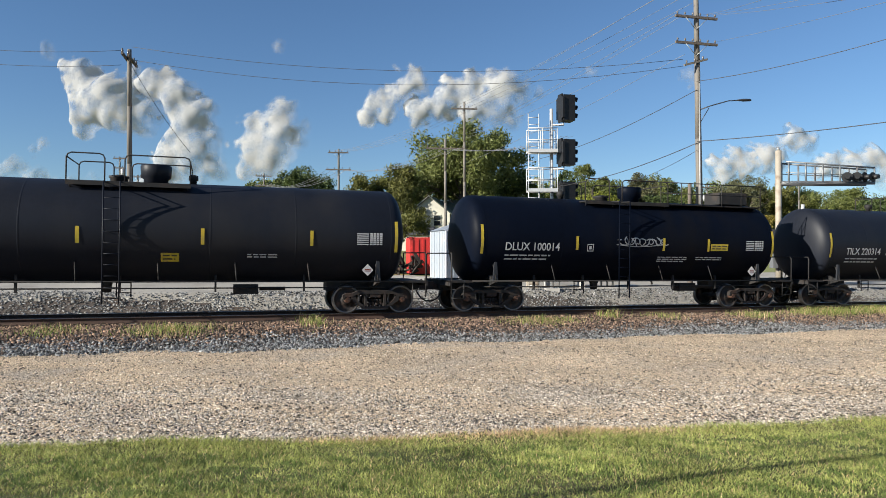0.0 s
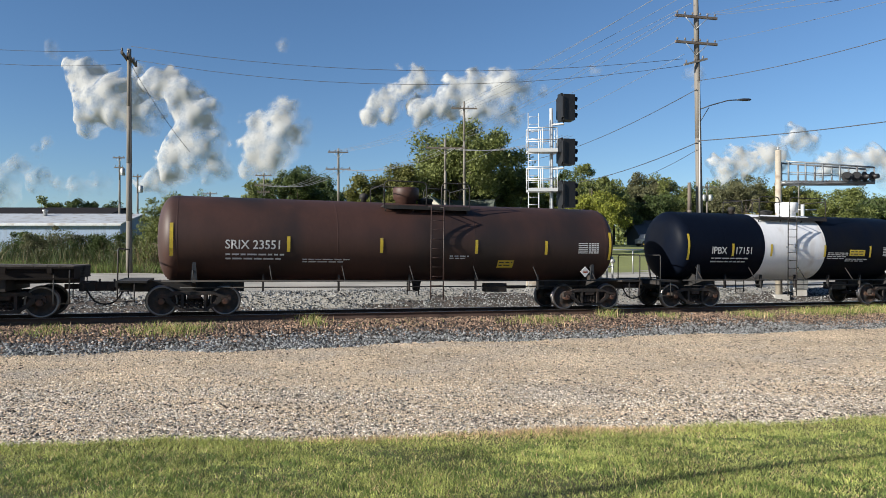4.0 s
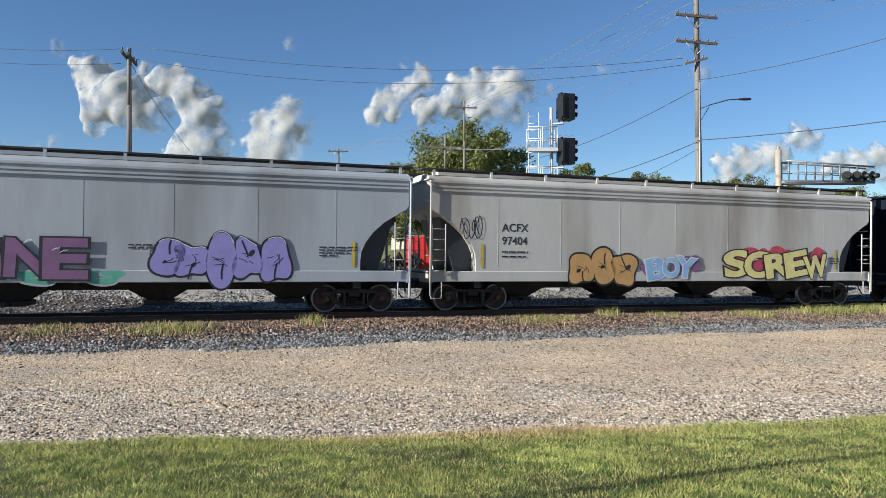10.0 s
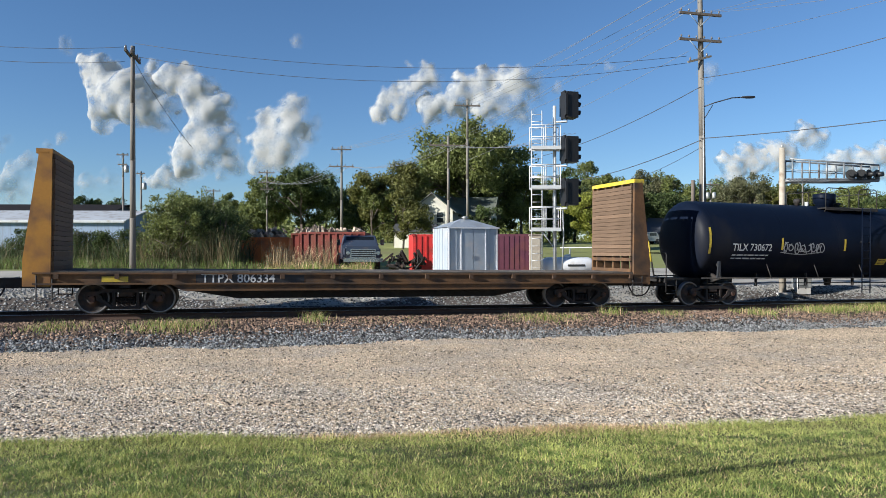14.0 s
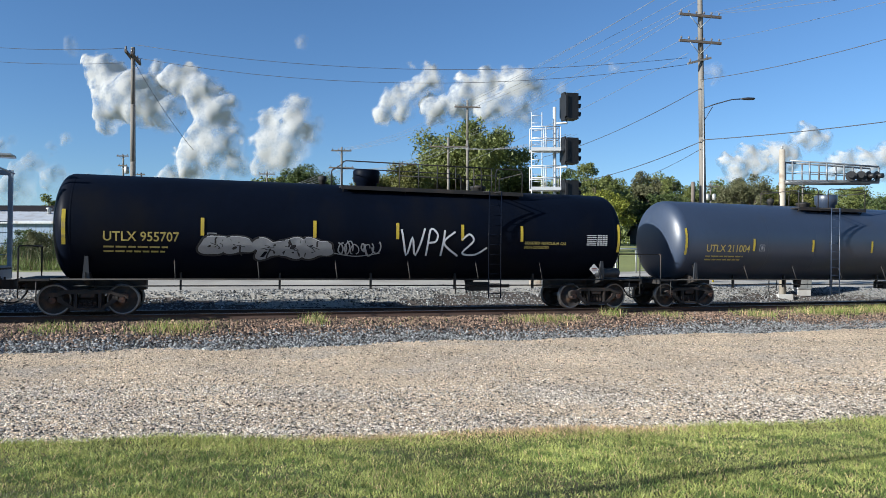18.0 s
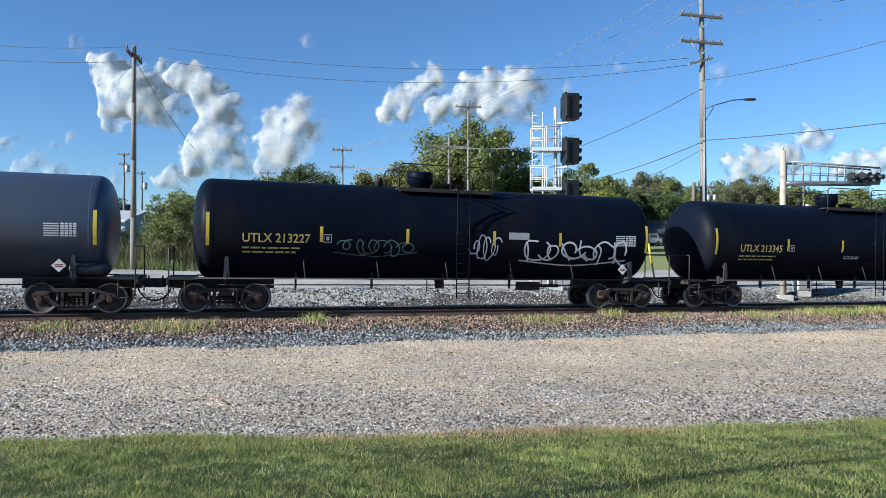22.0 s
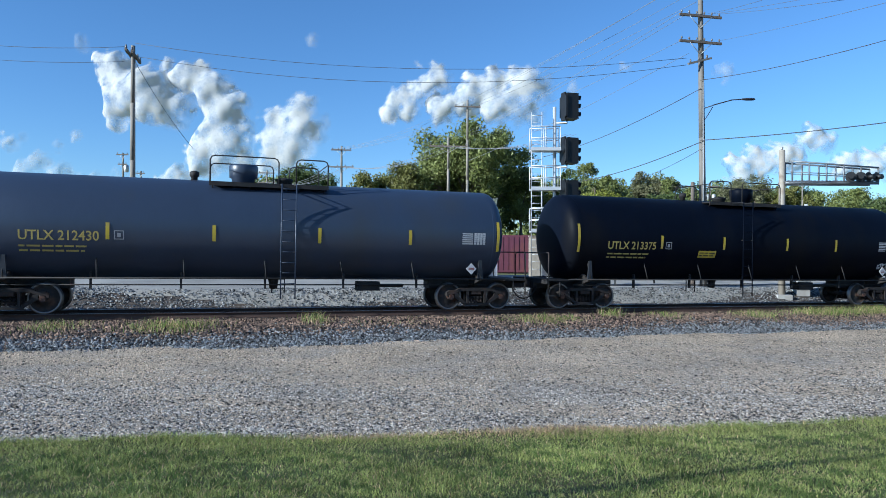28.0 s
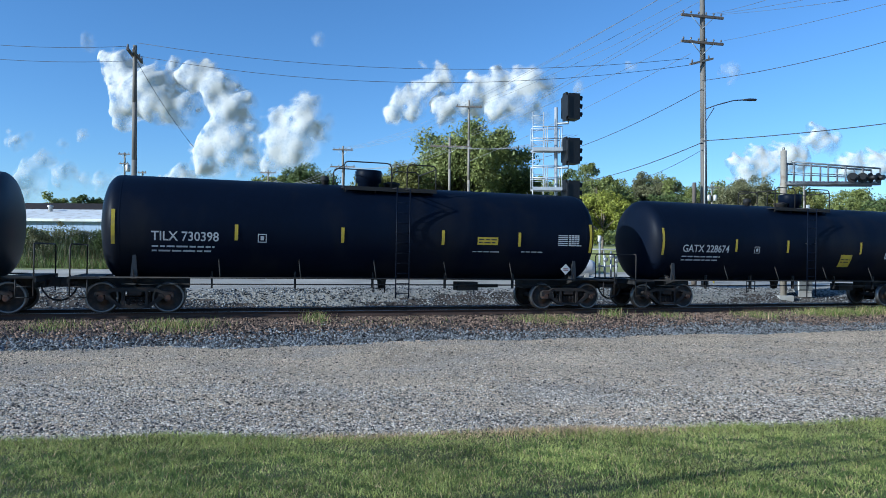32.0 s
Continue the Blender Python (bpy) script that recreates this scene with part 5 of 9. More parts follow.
def build_poles():
    # pole by the reeds
    x, y = -17.01, 38.0
    top = 12.81
    root = pole("tall weathered wooden utility pole by the reeds", x, y, top, 0.17)
    for dx, dz in ((-0.16, -0.50), (0.16, -0.62)):
        m = pose(x + dx, y, top + dz, 0, 0, 103)
        arm = part("crossarm", box(B(), -1.15, 1.15, -0.055, 0.055, -0.07, 0.07, m), "pole_old", root)
        for a in (-1.05, -0.4, 1.05):
            part("insulator", lathe(B(), [(0, 0.05), (0.05, 0.07), (0.2, 0.04)], "z", 8, m @ Vector((-a, 0, 0.07))), "insulator", arm)
    part("ground_wire", rod(B(), (x + 0.15, y - 0.12, gz(x, y)), (x + 0.13, y - 0.11, top - 1), 0.012, 5), "wire", root)
    # large pole with the street lamp
    x, y = 13.22, 36.0
    root = pole("tall wooden utility pole with two crossarms and a street lamp", x + 0.05, y, 15.49, 0.19, lean=-0.012)
    for z in (13.77, 12.42):
        crossarm(root, x, y - 0.2, z, 1.22, 14, 6)
        for s in (-1, 1):
            brace(root, (x + s * 0.62, y - 0.25 + s * 0.15, z - 0.05), (x, y - 0.15, z - 0.62))
    m = pose(x, y - 0.2, 11.46, 0, -16, 14)
    part("crossarm", box(B(), -0.75, 0.65, -0.05, 0.05, -0.05, 0.05, m), "pole_wood", root)
    for i in range(3):
        part("insulator", lathe(B(), [(0, 0.04), (0.1, 0.05), (0.18, 0.03)], "z", 8, m @ Vector((-0.6 + 0.5 * i, 0, 0.04))), "insulator", root)
    z = 8.56
    arm = part("lamp_arm", pipe(B(), [(x + 0.1, y - 0.1, z + 0.42), (x + 0.7, y - 0.3, z + 0.62), (x + 1.5, y - 0.5, z + 0.82), (x + 2.0, y - 0.6, z + 0.83)], 0.03, 7), "charcoal", root)
    part("lamp_brace", pipe(B(), [(x + 0.12, y - 0.1, z - 0.35), (x + 0.6, y - 0.27, z + 0.5)], 0.02, 6), "charcoal", root)
    bm = B()
    lathe(bm, [(-0.36, 0.04), (-0.28, 0.09), (0.0, 0.14), (0.3, 0.12), (0.38, 0.03)], "x", 12)
    bm.transform(pose(x + 2.25, y - 0.62, z + 0.83) @ Matrix.Diagonal((1.0, 1.0, 0.5, 1.0)))
    part("lamp_head", bm, "charcoal", root)
    bm = B()
    box(bm, x - 0.42, x - 0.12, y - 0.35, y - 0.15, 0.63, 1.34)
    part("meter_box", bm, "galvanised", root)
    part("conduit", rod(B(), (x + 0.17, y - 0.16, gz(x, y)), (x + 0.16, y - 0.16, 10.46), 0.035, 7), "galvanised", root)
    root2 = pole("short weathered wooden pole stub beside the tall pole", 12.79, 35.7, 5.20, 0.14, "pole_old", name="pole_stub")
    # poles further off
    for px, D, ty, arms, lb in ((2.18, 64.0, 15.59, ((14.91, 1.2), ), "tall thin wooden utility pole before the trees"),
                                (0.38, 58.0, 11.16, ((10.36, 1.6), ), "grey utility pole with a long crossarm"),
                                (-10.29, 70.0, 12.18, ((11.78, 1.0), (10.07, 1.25)), "wooden utility pole with two crossarms"),
                                (-36.91, 80.0, 12.84, ((12.65, 0.65), (11.54, 0.5)), "distant utility pole with a transformer"),
                                (-36.58, 84.0, 11.22, ((10.95, 0.5), ), "distant short utility pole with a transformer"),
                                (-22.38, 88.0, 11.82, ((11.47, 1.0), (10.25, 1.1), (9.39, 0.8)), "distant dark utility pole with three crossarms"),
                                (35.28, 92.0, 10.64, ((10.27, 1.0), ), "distant utility pole with transformers"),
                                (-31.82, 96.0, 10.18, ((9.87, 1.0), ), "distant utility pole over the bushes"),
                                (49.52, 96.0, 11.04, (), "distant thin wooden pole")):
        root = pole(lb, px, D, ty, 0.15 if D < 75 else 0.14)
        for z, hw in arms:
            crossarm(root, px, D - 0.18, z, hw, 6, 4 if hw > 0.7 else 3)
            for s in (-1, 1):
                brace(root, (px + s * hw * 0.5, D - 0.2, z - 0.05), (px, D - 0.14, z - 0.55))
        if "transformer" in lb:
            for s in ((-1, 1) if "transformers" in lb else (1,)):
                bm = B()
                lathe(bm, [(0, 0.2), (0.05, 0.26), (0.75, 0.26), (0.85, 0.1)], "z", 12, (px + s * 0.42, D - 0.1, ty - 2.2))
                part("transformer", bm, "galvanised", root)
    # wires
    L, R_ = (-17.01, 38.0), (13.22, 36.0)
    wire(((-26.05, 38, 12.93), (L[0] - 0.4, 37.9, 12.74)), 0.15)
    wire(((-26.05, 38, 12.16), (L[0] - 0.4, 37.9, 11.94)), 0.15)
    wire(((L[0] + 0.2, 37.8, 12.90), (R_[0] - 0.7, 35.8, 11.60)), 0.95)
    wire(((L[0] + 0.4, 37.8, 12.16), (R_[0] - 0.7, 35.8, 11.25)), 1.15)
    wire(((L[0] + 0.1, 37.8, 12.06), (-15.87, 44, 8.07)), 0.25, 0.014, label="guy wire with a strain insulator")
    wire(((R_[0], 35.8, 10.46), (19.47, 28, 10.66)), 0.22, 0.016)
    wire(((R_[0], 35.8, 10.02), (8.58, 60, 9.79)), 0.4, 0.02)
    wire(((R_[0], 35.8, 7.36), (20.86, 30, 7.45)), 0.10, 0.022)
    wire(((R_[0], 35.8, 7.27), (10.18, 58, 7.30)), 0.35, 0.022)
    wire(((R_[0], 35.8, 6.89), (16.38, 60, 7.84)), 0.2, 0.014)
    # bare metal lines from the far pole up to the tall one, and on past the camera
    bare = dict(label="thin bare metal power line", metal="wire_bare")
    for (dx, z0), end in (((-1.0, 15.07), (12.1, 35.8, 15.3)), ((-0.4, 15.07), (12.35, 35.8, 15.5)), ((0.4, 15.07), (13.1, 35.8, 15.15)), ((1.0, 15.07), (13.0, 35.8, 14.5)),
                          ((-0.2, 12.5), (12.1, 35.8, 13.88)), ((0.2, 12.4), (12.5, 35.8, 13.88)), ((0.1, 12.2), (12.3, 35.8, 12.55)), ((0.0, 9.9), (12.6, 35.8, 11.85))):
        wire(((2.18 + dx, 63.8, z0), end), 0.25, 0.012, **bare)
    for a, b in (((14.2, 35.8, 13.88), (11.6, 20.0, 9.0)), ((13.8, 35.8, 13.88), (11.3, 20.0, 9.2)), ((14.3, 35.8, 12.52), (12.5, 20.0, 8.85)), ((13.6, 35.8, 13.9), (9.4, 20.0, 9.05))):
        a, b = Vector(a), Vector(b)
        wire((a, a + (b - a) * 1.6), 0.12, 0.0075, **bare)
    for k, dx in enumerate((-1.0, -0.4, 0.4, 1.0)):
        wire(((-10.29 + dx * 0.9, 69.8, 11.89), (2.18 + dx, 63.8, 15.07)), 0.7, 0.010, **bare)
        wire(((-22.38 + dx * 0.9, 87.8, 10.54), (-10.29 + dx, 69.8, 10.19)), 1.1, 0.016, **bare)
    for k in range(3):
        wire(((-10.29 + 0.4 * k, 69.8, 10.07), (0.38 + 0.8 * k - 0.8, 58, 10.41)), 0.8, 0.014, **bare)
        wire(((0.38 + 0.8 * k - 0.8, 58, 10.41), (9.12 + 0.4 * k, 52, 10.39)), 0.6, 0.013, **bare)


def build_cable():
    """A thick telephone cable along the road behind the camera; its shadow lies across the lawn."""
    a, d = Vector((-11.1, -1.1, 5.6)), Vector((0.9455, 0.3256, 0.0))
    ends = [a - d * 42.0, a + d * 48.0]
    for p in ends:
        pole("weathered wooden pole carrying a telephone cable", p.x, p.y, 6.3, 0.14, "pole_old")
    ob = link_mesh("telephone_cable", pipe(B(), [ends[0].lerp(ends[1], k / 20) - Vector((0, 0, 0.2 * 4 * (k / 20) * (1 - k / 20) - 0.2)) for k in range(21)], 0.052, 7), "signal_black")
    tagged(ob, "thick black telephone cable strung between poles", "cable", "overhead wires")


def build_signal():
    y = 31.0
    x = 4.94
    g = gz(x, y)
    root = thing("railway_signal", "white ladder mast with three black railway signal heads", "railway signal")
    part("mast", rod(B(), (x, y, g), (x, y, 8.05), 0.08, 14, 0.075), "aluminium", root)
    bm = B()
    box(bm, x - 0.3, x + 0.3, y - 0.3, y + 0.3, g - 0.2, g + 0.08)
    part("foundation", bm, "concrete", root)
    lx = 4.10
    ladder(root, lx, y - 0.35, 7.77, g + 0.05, 0.46, "aluminium")
    zs = (6.11, 4.37, 2.51)
    for z in zs:
        bm = B()
        box(bm, lx - 0.25, x + 0.22, y - 0.42, y + 0.25, z - 0.05, z + 0.02)
        fl = part("platform", bm, "aluminium", root, "white metal service platform")
        for yy in (y - 0.40, y + 0.23):
            for zz in (0.5, 1.02):
                part("guard_rail", rod(B(), (lx - 0.24, yy, z + zz), (x + 0.2, yy, z + zz), 0.022, 6), "aluminium", fl)
            for k in range(3):
                xx = lx - 0.24 + (x + 0.44 - lx) * k / 2
                part("guard_post", rod(B(), (xx, yy, z), (xx, yy, z + 1.03), 0.022, 6), "aluminium", fl)
        part("toe_board", box(B(), lx - 0.25, x + 0.22, y - 0.435, y - 0.42, z - 0.05, z + 0.10), "aluminium", fl)
    for zc_ in (8.05, 6.08, 4.19):
        hx = 5.44
        bm = B()
        m = pose(hx, y - 0.1, zc_, 0, 0, 14)
        box(bm, -0.16, -0.08, -0.36, 0.36, -0.62, 0.62, m)
        bmesh.ops.bevel(bm, geom=[e for e in bm.edges if abs((m.inverted() @ e.verts[0].co - m.inverted() @ e.verts[1].co).x) > 0.05], offset=0.16, segments=3, affect="EDGES")
        hd = part("signal_head", bm, "signal_black", root, "black signal background plate")
        part("housing", box(B(), -0.08, 0.46, -0.30, 0.30, -0.57, 0.57, m), "signal_black", hd)
        for k in range(3):
            bm = B()
            zz = 0.36 - 0.36 * k
            n = 10
            ring0, ring1 = [], []
            for i in range(n + 1):
                a = math.radians(-20 + 220 * i / n)
                ring0.append(bm.verts.new(m @ Vector((0.44, 0.19 * math.cos(a), zz + 0.19 * math.sin(a)))))
                ring1.append(bm.verts.new(m @ Vector((0.62 + 0.06 * math.sin(a), 0.18 * math.cos(a), zz - 0.02 + 0.18 * math.sin(a)))))
            for i in range(n):
                bm.faces.new((ring0[i], ring0[i + 1], ring1[i + 1], ring1[i]))
            bmesh.ops.solidify(bm, geom=bm.faces[:], thickness=0.012)
            part("hood", bm, "signal_black", hd)
        part("bracket", pipe(B(), [(x, y, zc_ - 0.72), (hx + 0.03, y - 0.1, zc_ - 0.72), (hx + 0.03, y - 0.1, zc_ - 0.5)], 0.05, 8), "galvanised", root)
    part("cable", pipe(B(), [(x + 0.35, y - 0.1, 3.39), (x + 0.38, y - 0.1, 2.18), (x + 0.3, y, g)], 0.03, 6), "galvanised", root)
    part("knee_brace", rod(B(), (lx + 0.25, y - 0.3, 2.43), (x, y, 1.68), 0.025, 6), "aluminium", root)


def build_gantry():
    y = 34.0
    x = 16.54
    g = gz(x, y)
    root = thing("crossing_gantry", "galvanised cantilever crossing signal with flashing-light units", "crossing signal")
    part("post", rod(B(), (x, y, g), (x, y, 6.60), 0.16, 16, 0.14), "post_worn", root)
    part("post_cap", rod(B(), (x, y, 6.60), (x, y, 6.76), 0.06, 8), "galvanised", root)
    bm = B()
    box(bm, x - 0.35, x + 0.35, y - 0.35, y + 0.35, g - 0.2, g + 0.06)
    part("foundation", bm, "concrete", root)
    x1 = 20.85
    zt, zb = 6.02, 4.97
    dz = -0.35
    for yy in (y - 0.35, y + 0.35):
        part("truss_chord", rod(B(), (x, yy, zb), (x1, yy - 0.3, zb + dz * 0.1), 0.075, 10), "gantry_steel", root)
        part("hand_rail", rod(B(), (x + 0.2, yy, zt), (x1, yy - 0.3, zt + dz), 0.045, 8), "gantry_steel", root)
        part("mid_rail", rod(B(), (x + 0.2, yy, (zt + zb) / 2), (x1, yy - 0.3, (zt + zb) / 2 + dz * 0.6), 0.022, 8), "gantry_steel", root)
        for k in range(6):
            f = (k + 0.4) / 5.4
            part("truss_post", rod(B(), (x + (x1 - x) * f, yy - 0.3 * f, zb), (x + (x1 - x) * f, yy - 0.3 * f, zt + dz * f), 0.042, 6), "gantry_steel", root)
    bm = B()
    for k in range(24):
        f = k / 24
        box(bm, x + (x1 - x) * f, x + (x1 - x) * f + 0.05, y - 0.65, y + 0.35, zb + 0.06, zb + 0.09)
    tagged(part("walkway", bm, "gantry_steel", root), kind="stuff")

    def lamp(cx, cy, cz, parent, face=-1):
        bm = B()
        m = pose(cx, cy, cz, 0, 0, -25 if face < 0 else 25)
        lathe(bm, [(0.0, 0.24), (0.02, 0.24)], "y", 20)
        bm.transform(m)
        u = part("lamp_unit", bm, "signal_black", parent, "round black flashing-light unit")
        bm = B()
        lathe(bm, [(-0.28, 0.115), (-0.02, 0.12), (0.0, 0.11), (0.14, 0.09), (0.2, 0.02)], "y", 14)
        bm.transform(m)
        part("lamp_hood", bm, "signal_black", u)
    for k, px in enumerate((19.47, 19.94, 20.33, 20.71)):
        lamp(px, y - 0.75, 5.22, root, -1 if k < 2 else 1)
        part("lamp_arm", rod(B(), (px, y - 0.7, 5.22), (px, y - 0.3, 5.00), 0.025, 6), "gantry_steel", root)
    for px in (16.07, 16.93):
        lamp(px, y - 0.35, 2.51, root)
    part("cross_tube", rod(B(), (16.07, y - 0.25, 2.51), (16.93, y - 0.25, 2.51), 0.03, 8), "gantry_steel", root)
    bm = B()
    box(bm, x - 0.42, x - 0.2, y - 0.3, y + 0.1, 0.85, 2.10)
    part("gate_mechanism", bm, "gantry_steel", root)
    # cabinet and slim post beside it
    cx, cy = 17.73, 34.5
    root = thing("signal_cabinet", "silver railway equipment cabinet on a base", "cabinet")
    g = gz(cx, cy)
    bm = B()
    box(bm, cx - 0.36, cx + 0.36, cy - 0.3, cy + 0.3, g + 0.2, 1.27)
    bmesh.ops.bevel(bm, geom=bm.edges[:], offset=0.03, segments=1, affect="EDGES")
    part("case", bm, "galvanised", root)
    part("door", box(B(), cx - 0.3, cx + 0.1, cy - 0.325, cy - 0.295, g + 0.28, 1.16), "galvanised", root)
    part("base", box(B(), cx - 0.32, cx + 0.32, cy - 0.26, cy + 0.26, g - 0.1, g + 0.22), "concrete", root)
    cx = 18.40
    root = thing("white_post", "slim white steel post with a short crossbar", "post")
    part("shaft", rod(B(), (cx, 35.3, gz(cx, 35.3)), (cx, 35.3, 4.05), 0.085, 10), "aluminium", root)
    part("crossbar", rod(B(), (cx - 0.25, 35.3, 3.76), (cx + 0.7, 35.3, 3.76), 0.025, 6), "aluminium", root)


def gable_house(name, label, x, y, w, d, eave, ridge, ang, wall, roof, windows=(), along="x", door=None, over=0.35, wins2=()):
    """A house with a gabled roof; heights are over the plan's zero; the ridge runs along its own x or y."""
    g = gz(x, y)
    m = pose(x, y, 0, 0, 0, ang)
    root = thing(name, label, "house" if "house" in name else "building", m=m)
    bm = B()
    hw, hd = w / 2, d / 2
    if along == "x":
        prism(bm, [(-hd, g - 0.3), (hd, g - 0.3), (hd, eave), (0, ridge), (-hd, eave)], -hw, hw, axis="x")
    else:
        prism(bm, [(-hw, g - 0.3), (hw, g - 0.3), (hw, eave), (0, ridge), (-hw, eave)], -hd, hd)
    part("wall", bm, wall, root)
    t = 0.12
    for s in (-1, 1):
        bm = B()
        if along == "x":
            k = (ridge - eave) / hd
            prism(bm, [(s * (hd + over), eave - over * k + 0.03), (0, ridge + 0.03), (0, ridge + 0.03 + t), (s * (hd + over), eave - over * k + 0.03 + t)], -hw - over, hw + over, axis="x")
        else:
            k = (ridge - eave) / hw
            prism(bm, [(s * (hw + over), eave - over * k + 0.03), (0, ridge + 0.03), (0, ridge + 0.03 + t), (s * (hw + over), eave - over * k + 0.03 + t)], -hd - over, hd + over)
        part("roof", bm, roof, root)
    for wx, z0, ww, wh in windows:
        win = part("window", box(B(), wx - ww / 2, wx + ww / 2, -hd - 0.05, -hd + 0.02, z0, z0 + wh), "siding", root)
        part("pane", box(B(), wx - ww / 2 + 0.08, wx + ww / 2 - 0.08, -hd - 0.062, -hd - 0.04, z0 + 0.08, z0 + wh - 0.08), "glass_dark", win)
        part("window_bar", box(B(), wx - ww / 2 + 0.08, wx + ww / 2 - 0.08, -hd - 0.075, -hd - 0.055, z0 + wh / 2 - 0.025, z0 + wh / 2 + 0.025), "siding", win)
    if door:
        part("door", box(B(), door[0] - 0.5, door[0] + 0.5, -hd - 0.05, -hd + 0.02, g, g + 2.05), door[1], root)
    return root


def build_buildings():
    # long low building with a pale metal roof
    x, y = -44.08, 78.0
    root = thing("metal_building", "long low blue-white metal building with a pale roof", "building", m=pose(x, y, 0, 0, 0, 4))
    g = gz(x, y)
    ev, rz = 4.76, 6.04
    bm = B()
    prism(bm, [(-6, g - 0.3), (6, g - 0.3), (6, ev), (0, rz), (-6, ev)], -14, 10.2, axis="x")
    part("wall", bm, "siding_blue", root)
    for s in (-1, 1):
        bm = B()
        k = (rz - ev) / 6
        prism(bm, [(s * 6.3, ev - 0.3 * k + 0.02), (0, rz + 0.02), (0, rz + 0.12), (s * 6.3, ev - 0.3 * k + 0.14)], -14.2, 10.5, axis="x")
        part("roof", bm, "roof_light", root)
    bm = B()
    for k in range(40):
        xx = -13.8 + k * 0.6
        box(bm, xx, xx + 0.05, -6.012, -5.99, g, ev - 0.1)
    tagged(part("wall_rib", bm, "siding_blue", root), kind="stuff")
    part("gutter", box(B(), -14.2, 10.4, -6.42, -6.28, ev - 0.2, ev + 0.02), "roof_light", root)
    for k, xx in enumerate((-6.5, 0.5)):
        bm = B()
        lathe(bm, [(rz - 0.4, 0.22), (rz + 0.25, 0.22), (rz + 0.3, 0.32), (rz + 0.45, 0.3), (rz + 0.5, 0.05)], "z", 10, (xx, -1.5, 0))
        part("roof_vent", bm, "galvanised", root)
    x, y = -58.02, 98.0
    root = gable_house("barn_building", "long dark brown shingled roof building behind", x, y, 26, 9, 6.98, 8.05, 3, "wall_dark", "flat_brown")
    gable_house("white_house", "white two-storey house with a green-grey gable roof", -0.51, 82, 4.6, 9.0, 6.10, 7.94, -10, "siding", "roof_green",
                ((-0.9, 4.64, 0.9, 1.3), (0.9, 4.64, 0.9, 1.3)), along="y", over=0.45)
    gable_house("white_house", "side wing of a white house with a green-grey roof", 2.66, 85, 7.0, 7.0, 5.82, 7.97, -10, "siding", "roof_green", ((0.5, 4.26, 1.0, 1.2),), along="x", over=0.45)
    gable_house("white_house", "low white porch wing with a grey roof", -3.03, 78, 4.2, 4.0, 3.76, 4.50, -10, "siding", "roof_grey", ((0, 2.53, 0.9, 1.0),), along="x")
    # dark house; tree shade over its walls is put into their colour as well
    gable_house("ranch_house", "low dark blue-grey ranch house with a gable roof", 31.38, 97, 9.0, 7.0, 4.04, 5.95, 0, "wall_dark", "roof_grey",
                ((-2.6, 2.59, 1.2, 1.1), (0.4, 2.59, 1.6, 1.2)), along="x", door=(2.6, "siding"))
    gable_house("ranch_house", "garage wing of the dark ranch house", 34.98, 95, 3.4, 6.0, 4.07, 5.11, 0, "wall_dark", "roof_grey", ((0, 2.72, 1.4, 1.2),), along="y")
    x, y = 64.5, 106.0
    gable_house("white_building", "low white building with a flat pale roof at the field's edge", x, y, 15.0, 5.0, 5.3, 5.6, 8, "siding", "roof_light", ((3.5, 3.12, 1.4, 1.2),), along="x")


